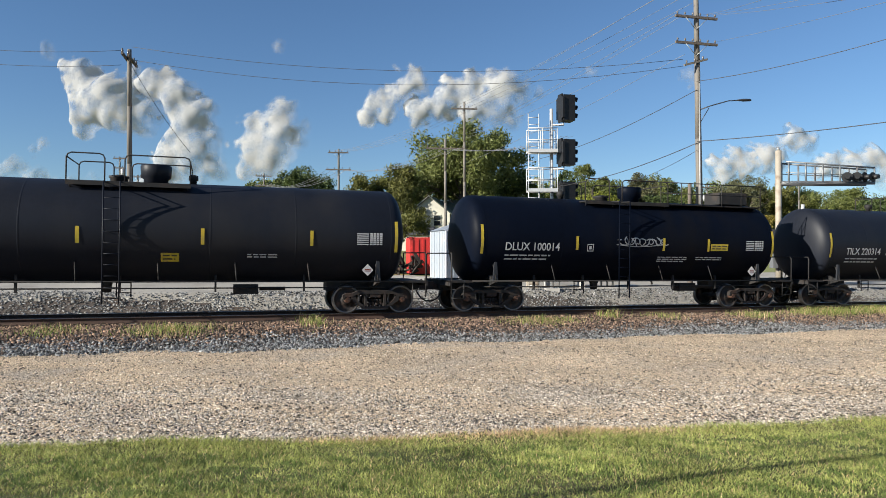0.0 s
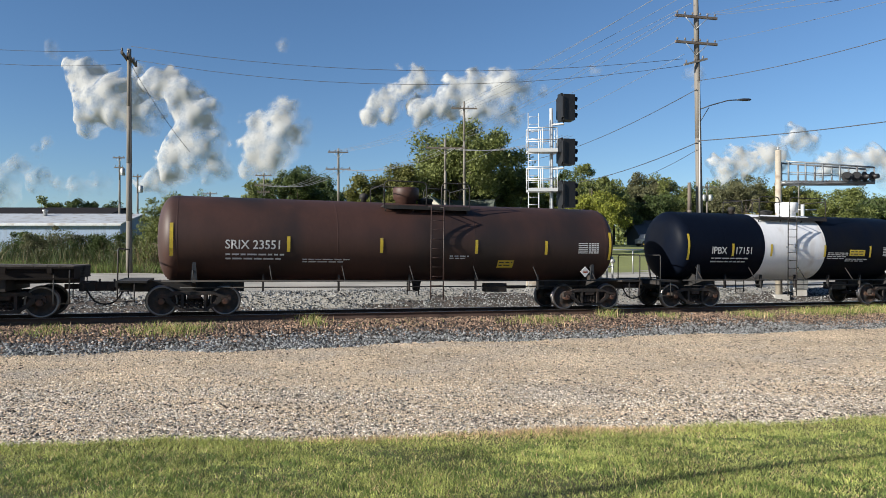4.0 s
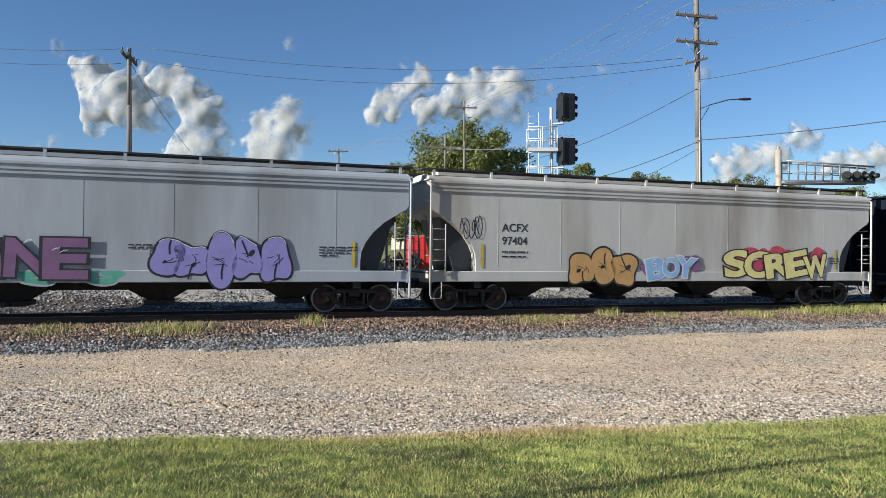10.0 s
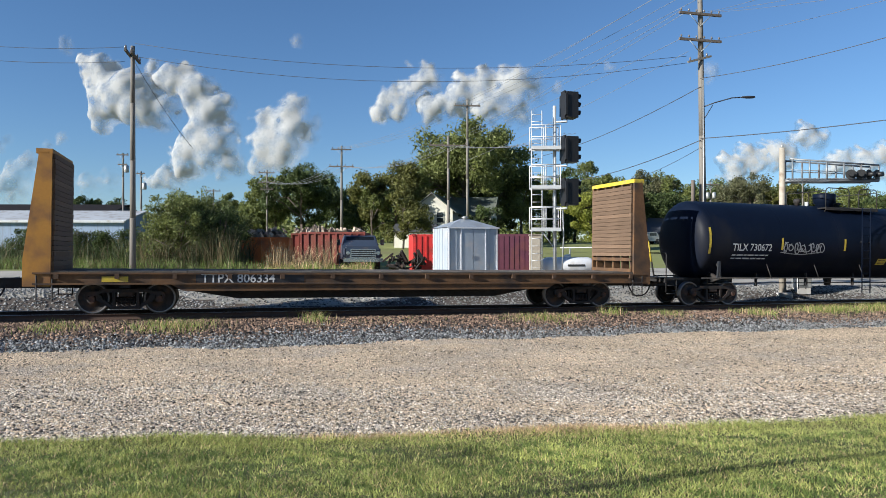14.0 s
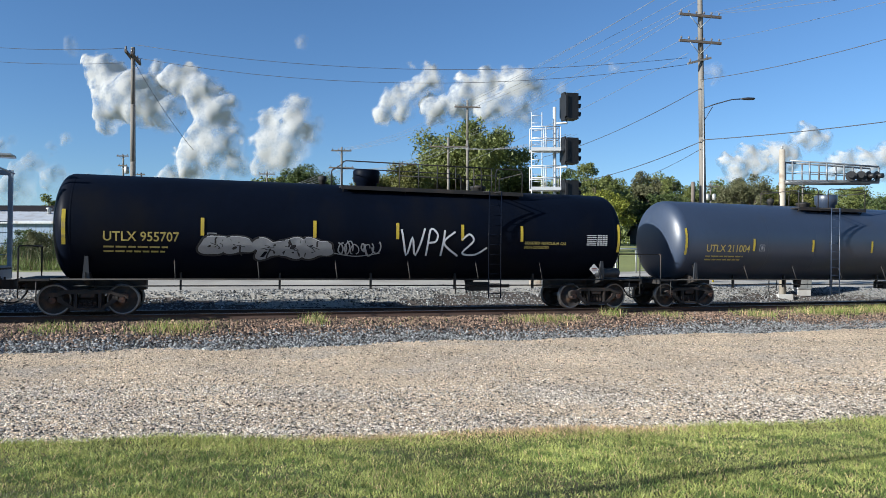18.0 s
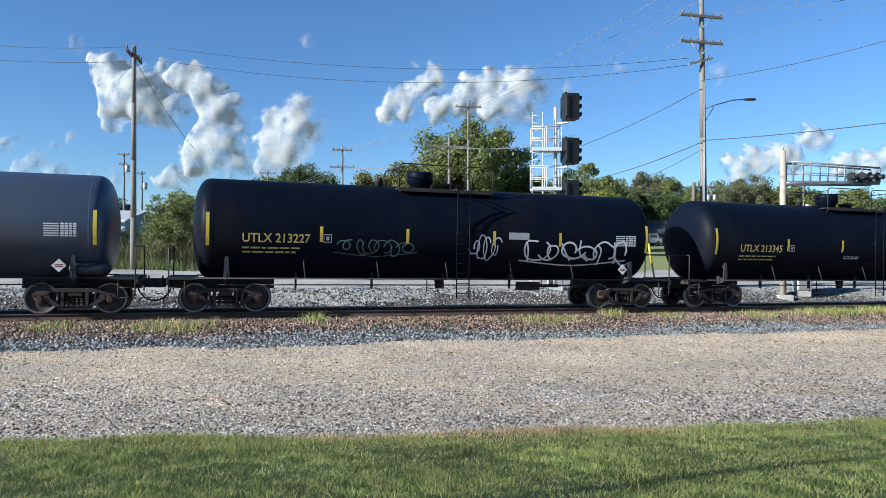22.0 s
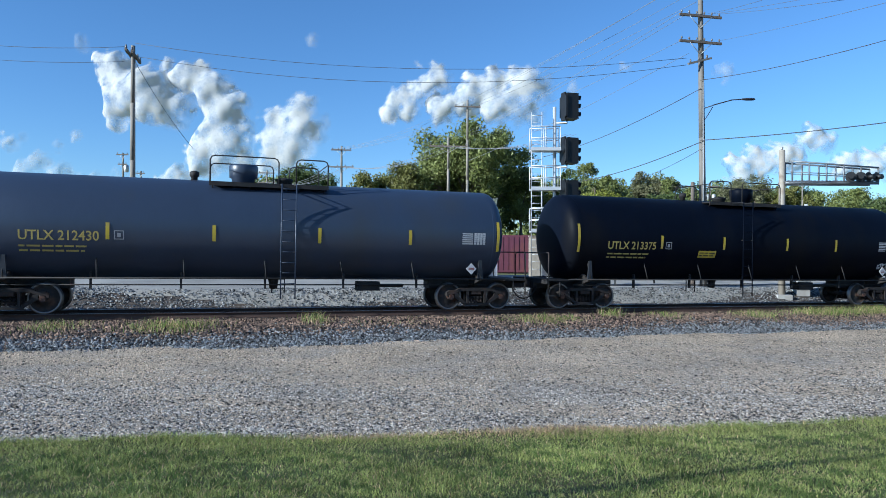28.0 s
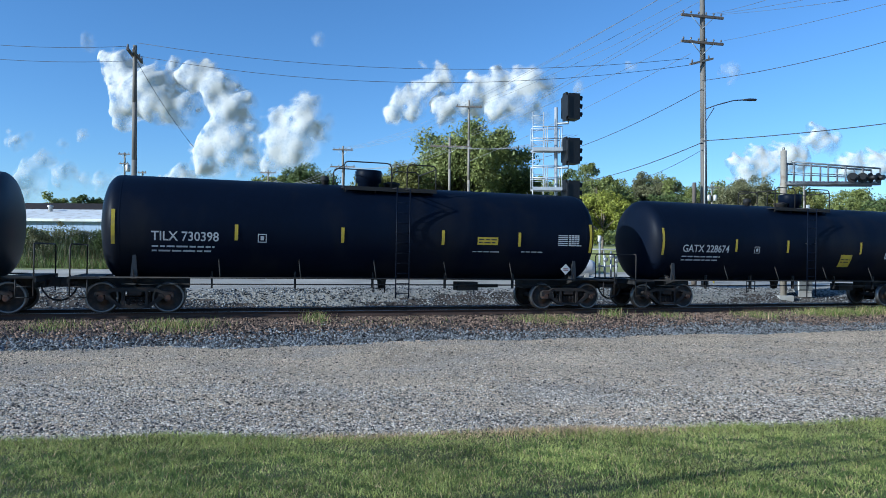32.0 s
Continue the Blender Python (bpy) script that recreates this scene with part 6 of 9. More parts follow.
def build_yard():
    # silver garden shed
    x, y, ang = 1.13, 37.4, 22
    g = gz(x, y)
    root = thing("garden_shed", "white-silver corrugated metal garden shed with a low hipped roof", "shed", m=pose(x, y, g, 0, 0, ang))
    w, d, hgt = 2.75, 2.15, 2.82 - g
    rise = 3.08 - 2.82
    prism_b = B()
    box(prism_b, -w / 2, w / 2, -d / 2, d / 2, 0, hgt)
    part("wall", prism_b, "shed_white", root)
    bm = B()
    e = 0.1
    base = [bm.verts.new(p) for p in ((-w / 2 - e, -d / 2 - e, hgt), (w / 2 + e, -d / 2 - e, hgt), (w / 2 + e, d / 2 + e, hgt), (-w / 2 - e, d / 2 + e, hgt))]
    ridge = [bm.verts.new((q * 0.25, 0, hgt + rise + 0.22)) for q in (-1, 1)]
    for f in ((0, 1, 5, 4), (1, 2, 5), (2, 3, 4, 5), (3, 0, 4), (3, 2, 1, 0)):
        bm.faces.new([(base + ridge)[q] for q in f])
    part("roof", bm, "shed_roof", root)
    for cx, cy in ((-w / 2, -d / 2), (w / 2, -d / 2), (-w / 2, d / 2), (w / 2, d / 2)):
        part("corner_trim", box(B(), cx - 0.04, cx + 0.04, cy - 0.04, cy + 0.04, 0, hgt - 0.02), "white_paint", root)
    part("eave_trim", box(B(), -w / 2 - e, w / 2 + e, -d / 2 - e - 0.01, -d / 2 - e + 0.02, hgt - 0.07, hgt + 0.01), "white_paint", root)
    for k in range(9):
        xx = -w / 2 + 0.1 + (w - 0.2) * k / 8
        part("wall_rib", box(B(), xx - 0.02, xx + 0.02, -d / 2 - 0.025, -d / 2, 0.05, hgt - 0.05), "shed_white", root)
    for k in range(6):
        yy = -d / 2 + 0.15 + (d - 0.3) * k / 5
        part("wall_rib", box(B(), -w / 2 - 0.025, -w / 2, yy - 0.02, yy + 0.02, 0.05, hgt - 0.05), "shed_white", root)
    for s in (-1, 1):
        dr = part("door", box(B(), s * 0.36 - 0.34, s * 0.36 + 0.34, -d / 2 - 0.05, -d / 2 - 0.02, 0.08, hgt - 0.12), "shed_white", root)
        part("door_edge", box(B(), s * 0.70 - 0.025, s * 0.70 + 0.025, -d / 2 - 0.07, -d / 2 - 0.02, 0.05, hgt - 0.1), "white_paint", dr)
        part("handle", box(B(), s * 0.08 - 0.015, s * 0.08 + 0.015, -d / 2 - 0.08, -d / 2 - 0.05, 0.9, 1.1), "galvanised", dr)
    bm = B()
    lathe(bm, [(hgt + rise, 0.1), (hgt + rise + 0.25, 0.1), (hgt + rise + 0.3, 0.2), (hgt + rise + 0.38, 0.05)], "z", 10, (0, 0, 0))
    part("roof_vent", bm, "galvanised", root)

    def container(name, label, x, y, w, d, top, ang, paint, letter=False):
        g = gz(x, y)
        root = thing(name, label, "container", m=pose(x, y, g, 0, 0, ang))
        h = top - g
        part("body", box(B(), -w / 2, w / 2, -d / 2, d / 2, 0.1, h), paint, root)
        n = int(w / 0.28)
        bm = B()
        for k in range(n):
            xx = -w / 2 + 0.12 + (w - 0.24) * k / max(1, n - 1)
            box(bm, xx - 0.05, xx + 0.05, -d / 2 - 0.03, -d / 2, 0.25, h - 0.12)
        part("corrugation", bm, paint, root)
        for xx in (-w / 2, w / 2):
            for z in (0.1, h - 0.12):
                part("corner_casting", box(B(), xx - 0.09, xx + 0.09, -d / 2 - 0.05, -d / 2 + 0.1, z, z + 0.13), paint, root)
        part("skid", box(B(), -w / 2 + 0.2, w / 2 - 0.2, -d / 2 + 0.1, d / 2 - 0.1, -0.05, 0.1), "steel_dark", root)
        return root, h
    root, h = container("box_trailer", "red box trailer with white marks standing in the yard", -1.07, 42.5, 1.9, 3.0, 2.57, 8, "red_paint")
    bm = B()
    for a, b, c, d_ in ((0.30, 0.40, 0.75, 1.35), (0.42, 0.62, 1.0, 1.1), (0.5, 0.66, 1.12, 1.34), (0.5, 0.66, 0.76, 0.98)):
        box(bm, a, b, -1.54, -1.50, c, d_)
    part("white_mark", bm, "letter_white", root)
    container("shipping_container", "dark maroon shipping container beside the shed", 4.20, 43.5, 2.4, 4.0, 2.59, -6, "maroon")
    # dumpsters
    def dumpster(label, x, y, w, d, top, ang, paint, junk_h):
        g = gz(x, y)
        root = thing("dumpster", label, "dumpster", "dumpsters", pose(x, y, g, 0, 0, ang))
        h = top - g
        for a, b, c, d_ in ((-w / 2, w / 2, -d / 2, -d / 2 + 0.06), (-w / 2, w / 2, d / 2 - 0.06, d / 2), (-w / 2, -w / 2 + 0.06, -d / 2, d / 2), (w / 2 - 0.06, w / 2, -d / 2, d / 2)):
            part("side", box(B(), a, b, c, d_, 0.15, h), paint, root)
        part("floor", box(B(), -w / 2, w / 2, -d / 2, d / 2, 0.05, 0.2), paint, root)
        n = int(w / 0.5)
        for k in range(n + 1):
            xx = -w / 2 + w * k / n
            part("side_rib", box(B(), xx - 0.05, xx + 0.05, -d / 2 - 0.08, -d / 2, 0.15, h), paint, root)
        part("top_rail", box(B(), -w / 2 - 0.05, w / 2 + 0.05, -d / 2 - 0.09, -d / 2 + 0.03, h - 0.08, h + 0.04), paint, root)
        if junk_h:
            rng = random.Random(int(x * 7))
            jm = B()
            box(jm, -w / 2 + 0.1, w / 2 - 0.1, -d / 2 + 0.1, d / 2 - 0.1, h - 0.45, h - 0.05)
            for k in range(70):
                m = pose(rng.uniform(-w / 2 + 0.2, w / 2 - 0.2), rng.uniform(-d / 2 + 0.2, d / 2 - 0.2), h + rng.uniform(-0.1, junk_h) * (1 - 0.3 * rng.random()), rng.uniform(0, 90), rng.uniform(0, 90), rng.uniform(0, 180))
                box(jm, -rng.uniform(0.1, 0.45), rng.uniform(0.1, 0.45), -0.1, rng.uniform(0.02, 0.25), -0.03, rng.uniform(0.02, 0.12), m)
            tagged(link_mesh("scrap_stuff", jm, "junk", root), "heap of pale scrap and boards", kind="stuff")
        return root
    dumpster("orange dumpster heaped with pale scrap", -11.37, 45.0, 2.9, 2.2, 2.42, 5, "orange_paint", 0.45)
    dumpster("long rusty red roll-off dumpster", -7.88, 51.0, 4.6, 2.3, 2.90, -4, "rust_red", 0.15)
    dumpster("red roll-off dumpster behind the scrap", -10.11, 53.0, 2.6, 2.2, 2.86, 4, "rust_red", 0.4)
    # scrap machine parts by the truck
    rng = random.Random(4)
    x, y = -2.24, 40.5
    jm = B()
    for k in range(40):
        m = pose(x + rng.uniform(-1.0, 1.0), y + rng.uniform(-0.6, 0.6), gz(x, y) + rng.uniform(0.05, 0.9), rng.uniform(0, 90), rng.uniform(0, 90), rng.uniform(0, 180))
        box(jm, -rng.uniform(0.1, 0.5), rng.uniform(0.1, 0.5), -0.05, rng.uniform(0.02, 0.12), -0.03, rng.uniform(0.02, 0.1), m)
    tagged(link_mesh("scrap_pile", jm, "truck_steel"), "low pile of dark metal scrap in the yard", "scrap", kind="stuff")
    build_truck(-5.19, 43.5)
    # gas tank, meters and posts beyond the signal
    x, y = 6.03, 34.0
    g = gz(x, y)
    root = thing("gas_tank", "white horizontal gas tank on concrete feet", "tank", m=pose(x, y, g, 0, 0, 8))
    z = 0.85 - g
    bm = B()
    lathe(bm, [(-1.42, 0.02), (-1.40, 0.14), (-1.33, 0.27), (-1.20, 0.37), (-1.05, 0.42), (1.05, 0.42), (1.20, 0.37), (1.33, 0.27), (1.40, 0.14), (1.42, 0.02)], "x", 24, (0, 0, z))
    part("shell", bm, "white_paint", root)
    for q in (-0.85, 0.85):
        part("foot", box(B(), q - 0.09, q + 0.09, -0.32, 0.32, -0.05, z - 0.28), "concrete", root)
    part("cap", lathe(B(), [(z + 0.38, 0.16), (z + 0.52, 0.16), (z + 0.56, 0.06)], "z", 14), "white_paint", root)
    part("label_bar", box(B(), -0.1, 0.75, -0.435, -0.41, z - 0.02, z + 0.08), "letter_dark", root, "dark bar of lettering")
    x = 4.36
    g = gz(x, 33.2)
    # the shade this box stands in is put into its tan-grey colour
    root = thing("equipment_box", "tall narrow equipment box, its shade put into the grey, beside the mast", "box", m=pose(x, 33.2, g))
    bm = B()
    box(bm, -0.27, 0.27, -0.25, 0.25, 0, 2.32 - g)
    bmesh.ops.bevel(bm, geom=bm.edges[:], offset=0.04, segments=2, affect="EDGES")
    part("case", bm, "post_worn", root)
    part("lid", box(B(), -0.30, 0.30, -0.28, 0.28, 2.32 - g, 2.37 - g), "post_worn", root)
    part("door", box(B(), -0.21, 0.21, -0.27, -0.245, 0.15, 2.2 - g), "post_worn", root)
    x, y = 8.12, 34.6
    g = gz(x, y)
    root = thing("gas_meter", "grey pipes and meters of a regulator station", "meter", m=pose(x, y, g))
    for dx, zt in ((-0.42, 2.37), (-0.15, 1.46), (0.15, 1.68), (0.42, 1.41)):
        part("riser", rod(B(), (dx, 0, 0), (dx, 0, zt - g), 0.05, 8), "galvanised", root)
    for dx, z in ((-0.15, 1.24), (0.15, 1.41), (0.4, 1.19)):
        bm = B()
        lathe(bm, [(-0.12, 0.05), (-0.09, 0.11), (0.09, 0.11), (0.12, 0.05)], "y", 14, (dx, -0.1, z - g))
        part("meter", bm, "galvanised", root)
    part("cross_pipe", rod(B(), (-0.5, 0.02, 0.91 - g), (0.5, 0.02, 0.91 - g), 0.05, 8), "galvanised", root)
    part("vent_cap", rod(B(), (-0.42, 0, 2.12 - g), (-0.42, 0, 2.43 - g), 0.09, 10), "white_paint", root)
    # pipe barrier and marker posts
    root = thing("pipe_barrier", "long thin pale pipe barrier on posts", "barrier")
    x0, x1, z = 7.70, 13.38, 1.79
    part("rail", rod(B(), (x0, 46, z), (x1, 46, z + 0.02), 0.04, 8), "aluminium", root)
    for k in range(3):
        xx = x0 + (x1 - x0) * (k + 0.3) / 2.6
        part("post", rod(B(), (xx, 46.06, gz(xx, 46.06)), (xx, 46.06, z), 0.04, 8), "galvanised", root)
    for px, D, zt, lean, mk, lb in ((10.94, 37.0, 2.08, 0.28, "yellow", "leaning yellow and dark marker post"), (15.08, 39.0, 1.66, 0.0, "yellow", "short yellow marker post"), (35.29, 60.0, 2.72, 0.0, "yellow", "yellow marker sign on a post")):
        root = thing("marker_post", lb, "post", "marker posts")
        g = gz(px, D)
        part("post", rod(B(), (px + lean, D, g), (px - lean * 0.3, D, zt), 0.05, 8), "steel_dark" if lean else mk, root)
        sv = part("sleeve", rod(B(), (px + lean * 0.3, D - 0.01, g + (zt - g) * 0.5), (px - lean * 0.3, D - 0.01, zt + 0.01), 0.06, 8), mk, root)
        if "sign" in lb:
            bm = B()
            prism(bm, [(px - 0.42, zt - 0.1), (px - 0.3, zt + 0.35), (px, zt + 0.62), (px + 0.3, zt + 0.35), (px + 0.42, zt - 0.1), (px, zt - 0.3)], D - 0.1, D - 0.07)
            part("sign_plate", bm, "yellow", root, "yellow warning plate")
    # parked cars by the house
    for px, D, paint, lb in ((26.02, 88.0, "galvanised", "pale silver pickup parked by the house"), (33.88, 88.0, "navy", "dark car parked by the garage"), (35.90, 90.0, "aluminium", "silver car parked by the garage")):
        g = gz(px, D)
        root = thing("parked_car", lb, "car", "parked cars", pose(px, D, g, 0, 0, 10))
        bm = B()
        prism(bm, [(-1.15, 0.35), (-1.15, 0.85), (-0.9, 0.95), (-0.65, 0.98), (-0.4, 1.5), (0.55, 1.5), (0.85, 0.98), (1.15, 0.9), (1.15, 0.35)], -0.85, 0.85)
        part("body", bm, paint, root)
        part("side_window", box(B(), -0.38, 0.5, -0.87, -0.84, 1.02, 1.42), "glass_dark", root)
        for sx in (-0.7, 0.7):
            for sy in (-0.75, 0.75):
                bm = B()
                lathe(bm, [(-0.1, 0.2), (-0.1, 0.32), (0.1, 0.32), (0.1, 0.2)], "y", 14, (sx, sy, 0.32))
                part("wheel", bm, "tyre", root)
    # chain fence along the far lawn
    root = thing("field_fence", "low pale chain-link fence along the field", "fence")
    x0, x1, D = 36.70, 49.03, 92.0
    for k in range(13):
        xx = x0 + (x1 - x0) * k / 12
        part("post", rod(B(), (xx, D, gz(xx, D)), (xx, D, gz(xx, D) + 1.25), 0.04, 6), "galvanised", root)
    for zz in (0.6, 1.22):
        part("rail", rod(B(), (x0, D, gz(x0, D) + zz), (x1, D, gz(x1, D) + zz), 0.03, 6), "galvanised", root)


def build_truck(x, y):
    g = gz(x, y)
    root = thing("work_truck", "old dark blue work truck with a chrome grille facing the track", "truck", m=pose(x, y, g, 0, 0, 12) @ Matrix.Scale(1.06, 4))
    bm = B()
    box(bm, -1.02, 1.02, -1.3, 0.25, 0.62, 1.35)
    bmesh.ops.bevel(bm, geom=bm.edges[:], offset=0.09, segments=2, affect="EDGES")
    part("bonnet", bm, "navy", root)
    bm = B()
    vs = [bm.verts.new(p) for p in ((-1.08, 0.1, 0.6), (1.08, 0.1, 0.6), (1.08, 1.9, 0.6), (-1.08, 1.9, 0.6), (-1.08, 0.1, 1.35), (1.08, 0.1, 1.35), (1.08, 1.9, 1.35), (-1.08, 1.9, 1.35),
                                   (-0.92, 0.62, 2.05), (0.92, 0.62, 2.05), (0.92, 1.8, 2.05), (-0.92, 1.8, 2.05))]
    for f in ((0, 1, 5, 4), (1, 2, 6, 5), (2, 3, 7, 6), (3, 0, 4, 7), (4, 5, 9, 8), (5, 6, 10, 9), (6, 7, 11, 10), (7, 4, 8, 11), (8, 9, 10, 11), (3, 2, 1, 0)):
        bm.faces.new([vs[i] for i in f])
    bmesh.ops.bevel(bm, geom=bm.edges[:], offset=0.05, segments=2, affect="EDGES")
    part("cab", bm, "navy", root)
    bm = B()
    q = [bm.verts.new(p) for p in ((-0.9, 0.17, 1.42), (0.9, 0.17, 1.42), (0.8, 0.55, 1.97), (-0.8, 0.55, 1.97))]
    bm.faces.new(q)
    bmesh.ops.solidify(bm, geom=bm.faces[:], thickness=0.02)
    part("windscreen", bm, "glass_dark", root)
    gr = part("grille", box(B(), -0.72, 0.72, -1.36, -1.29, 0.72, 1.22), "chrome", root, "chrome grille")
    for k in range(4):
        part("grille_slot", box(B(), -0.66, 0.66, -1.375, -1.355, 0.77 + k * 0.115, 0.83 + k * 0.115), "signal_black", gr)
    for s in (-1, 1):
        bm = B()
        lathe(bm, [(-1.37, 0.11), (-1.30, 0.12)], "y", 14, (s * 0.86, 0, 1.0))
        part("headlight", bm, "chrome", root)
        part("mirror", box(B(), s * 1.3 - 0.1, s * 1.3 + 0.1, 0.3, 0.36, 1.45, 1.8), "signal_black", root)
        part("mirror_arm", rod(B(), (s * 1.05, 0.33, 1.5), (s * 1.3, 0.33, 1.6), 0.015, 5), "chrome", root)
        bm = B()
        lathe(bm, [(-0.14, 0.25), (-0.14, 0.42), (0.14, 0.42), (0.14, 0.25)], "x", 18, (s * 0.88, -0.55, 0.42))
        part("wheel", bm, "tyre", root)
        part("fender", box(B(), s * 1.0 - 0.14, s * 1.0 + 0.14, -1.1, 0.0, 0.78, 0.92), "navy", root)
    part("bumper", box(B(), -1.12, 1.12, -1.5, -1.36, 0.48, 0.70), "chrome", root)
    part("truck_bed", box(B(), -1.1, 1.1, 1.95, 5.2, 0.85, 1.0), "steel_dark", root)
    for s in (-1, 1):
        bm = B()
        lathe(bm, [(-0.2, 0.25), (-0.2, 0.42), (0.2, 0.42), (0.2, 0.25)], "x", 18, (s * 0.85, 3.6, 0.42))
        part("wheel", bm, "tyre", root)


def cloud_mat(name, scale, a0, a1, color, through_, ramp=None):
    """White cloud stuff that thins out in wisps: by its own thickness, or over a stretch of its own x."""
    m = bpy.data.materials.new(name)
    m.use_nodes = True
    t = m.node_tree
    L = t.links.new
    b = t.nodes["Principled BSDF"]
    b.inputs["Base Color"].default_value = (*color, 1)
    b.inputs["Roughness"].default_value, b.inputs["Specular IOR Level"].default_value = 1.0, 0.0
    co = t.nodes.new("ShaderNodeTexCoord")
    nz = t.nodes.new("ShaderNodeTexNoise")
    nz.inputs["Scale"].default_value, nz.inputs["Detail"].default_value, nz.inputs["Roughness"].default_value = scale, 8, 0.62
    L(co.outputs["Object"], nz.inputs["Vector"])
    rg = t.nodes.new("ShaderNodeMapRange")
    rg.inputs[1].default_value, rg.inputs[2].default_value = 0.25, 0.7
    rg.inputs[3].default_value, rg.inputs[4].default_value = a0, a1
    L(nz.outputs["Fac"], rg.inputs[0])
    mu = t.nodes.new("ShaderNodeMath")
    mu.operation, mu.use_clamp = "MULTIPLY", True
    L(rg.outputs[0], mu.inputs[0])
    if ramp:
        sp = t.nodes.new("ShaderNodeSeparateXYZ")
        L(co.outputs["Object"], sp.inputs[0])
        r2 = t.nodes.new("ShaderNodeMapRange")
        r2.inputs[1].default_value, r2.inputs[2].default_value = ramp
        L(sp.outputs["X"], r2.inputs[0])
        L(r2.outputs[0], mu.inputs[1])
    else:
        at = t.nodes.new("ShaderNodeAttribute")
        at.attribute_name = "cloud_thickness"
        L(at.outputs["Fac"], mu.inputs[1])
    tl = t.nodes.new("ShaderNodeBsdfTranslucent")
    tl.inputs[0].default_value = (*color, 1)
    m1, m2 = t.nodes.new("ShaderNodeMixShader"), t.nodes.new("ShaderNodeMixShader")
    m1.inputs[0].default_value = through_
    L(b.outputs[0], m1.inputs[1])
    L(tl.outputs[0], m1.inputs[2])
    tr = t.nodes.new("ShaderNodeBsdfTransparent")
    L(mu.outputs[0], m2.inputs[0])
    L(tr.outputs[0], m2.inputs[1])
    L(m1.outputs[0], m2.inputs[2])
    L(m2.outputs[0], t.nodes["Material Output"].inputs[0])
    return m


M["cloud"] = cloud_mat("cloud", 0.018, 0.12, 1.45, (0.52, 0.52, 0.525), 0.42)
M["cloud_veil"] = cloud_mat("cloud_veil", 0.004, 0.19, 0.45, (0.6, 0.6, 0.62), 0.32, (0.0, 34.0))


def billow(r, seed, sub_=4, rough=0.34):
    """A lump: a ball pushed out by fractal noise."""
    bm = bmesh.new()
    bmesh.ops.create_icosphere(bm, subdivisions=sub_, radius=1.0)
    v, f = np.array([q.co[:] for q in bm.verts]), np.array([[q.index for q in g.verts] for g in bm.faces])
    bm.free()
    o = Vector((seed * 7.3, seed * 3.1, seed * 1.7))
    k = np.array([1.0 + rough * (noise.turbulence(Vector(p) * 0.9 + o, 4, False, noise_basis="PERLIN_ORIGINAL", amplitude_scale=0.55, frequency_scale=2.0) - 0.55) for p in v])
    return v * (k * r)[:, None], f


def blurred(a, times):
    for _ in range(times):
        p = np.pad(a, 1, mode="edge")
        a = (p[1:-1, 1:-1] * 2 + p[:-2, 1:-1] + p[2:, 1:-1] + p[1:-1, :-2] + p[1:-1, 2:]) / 6
    return a


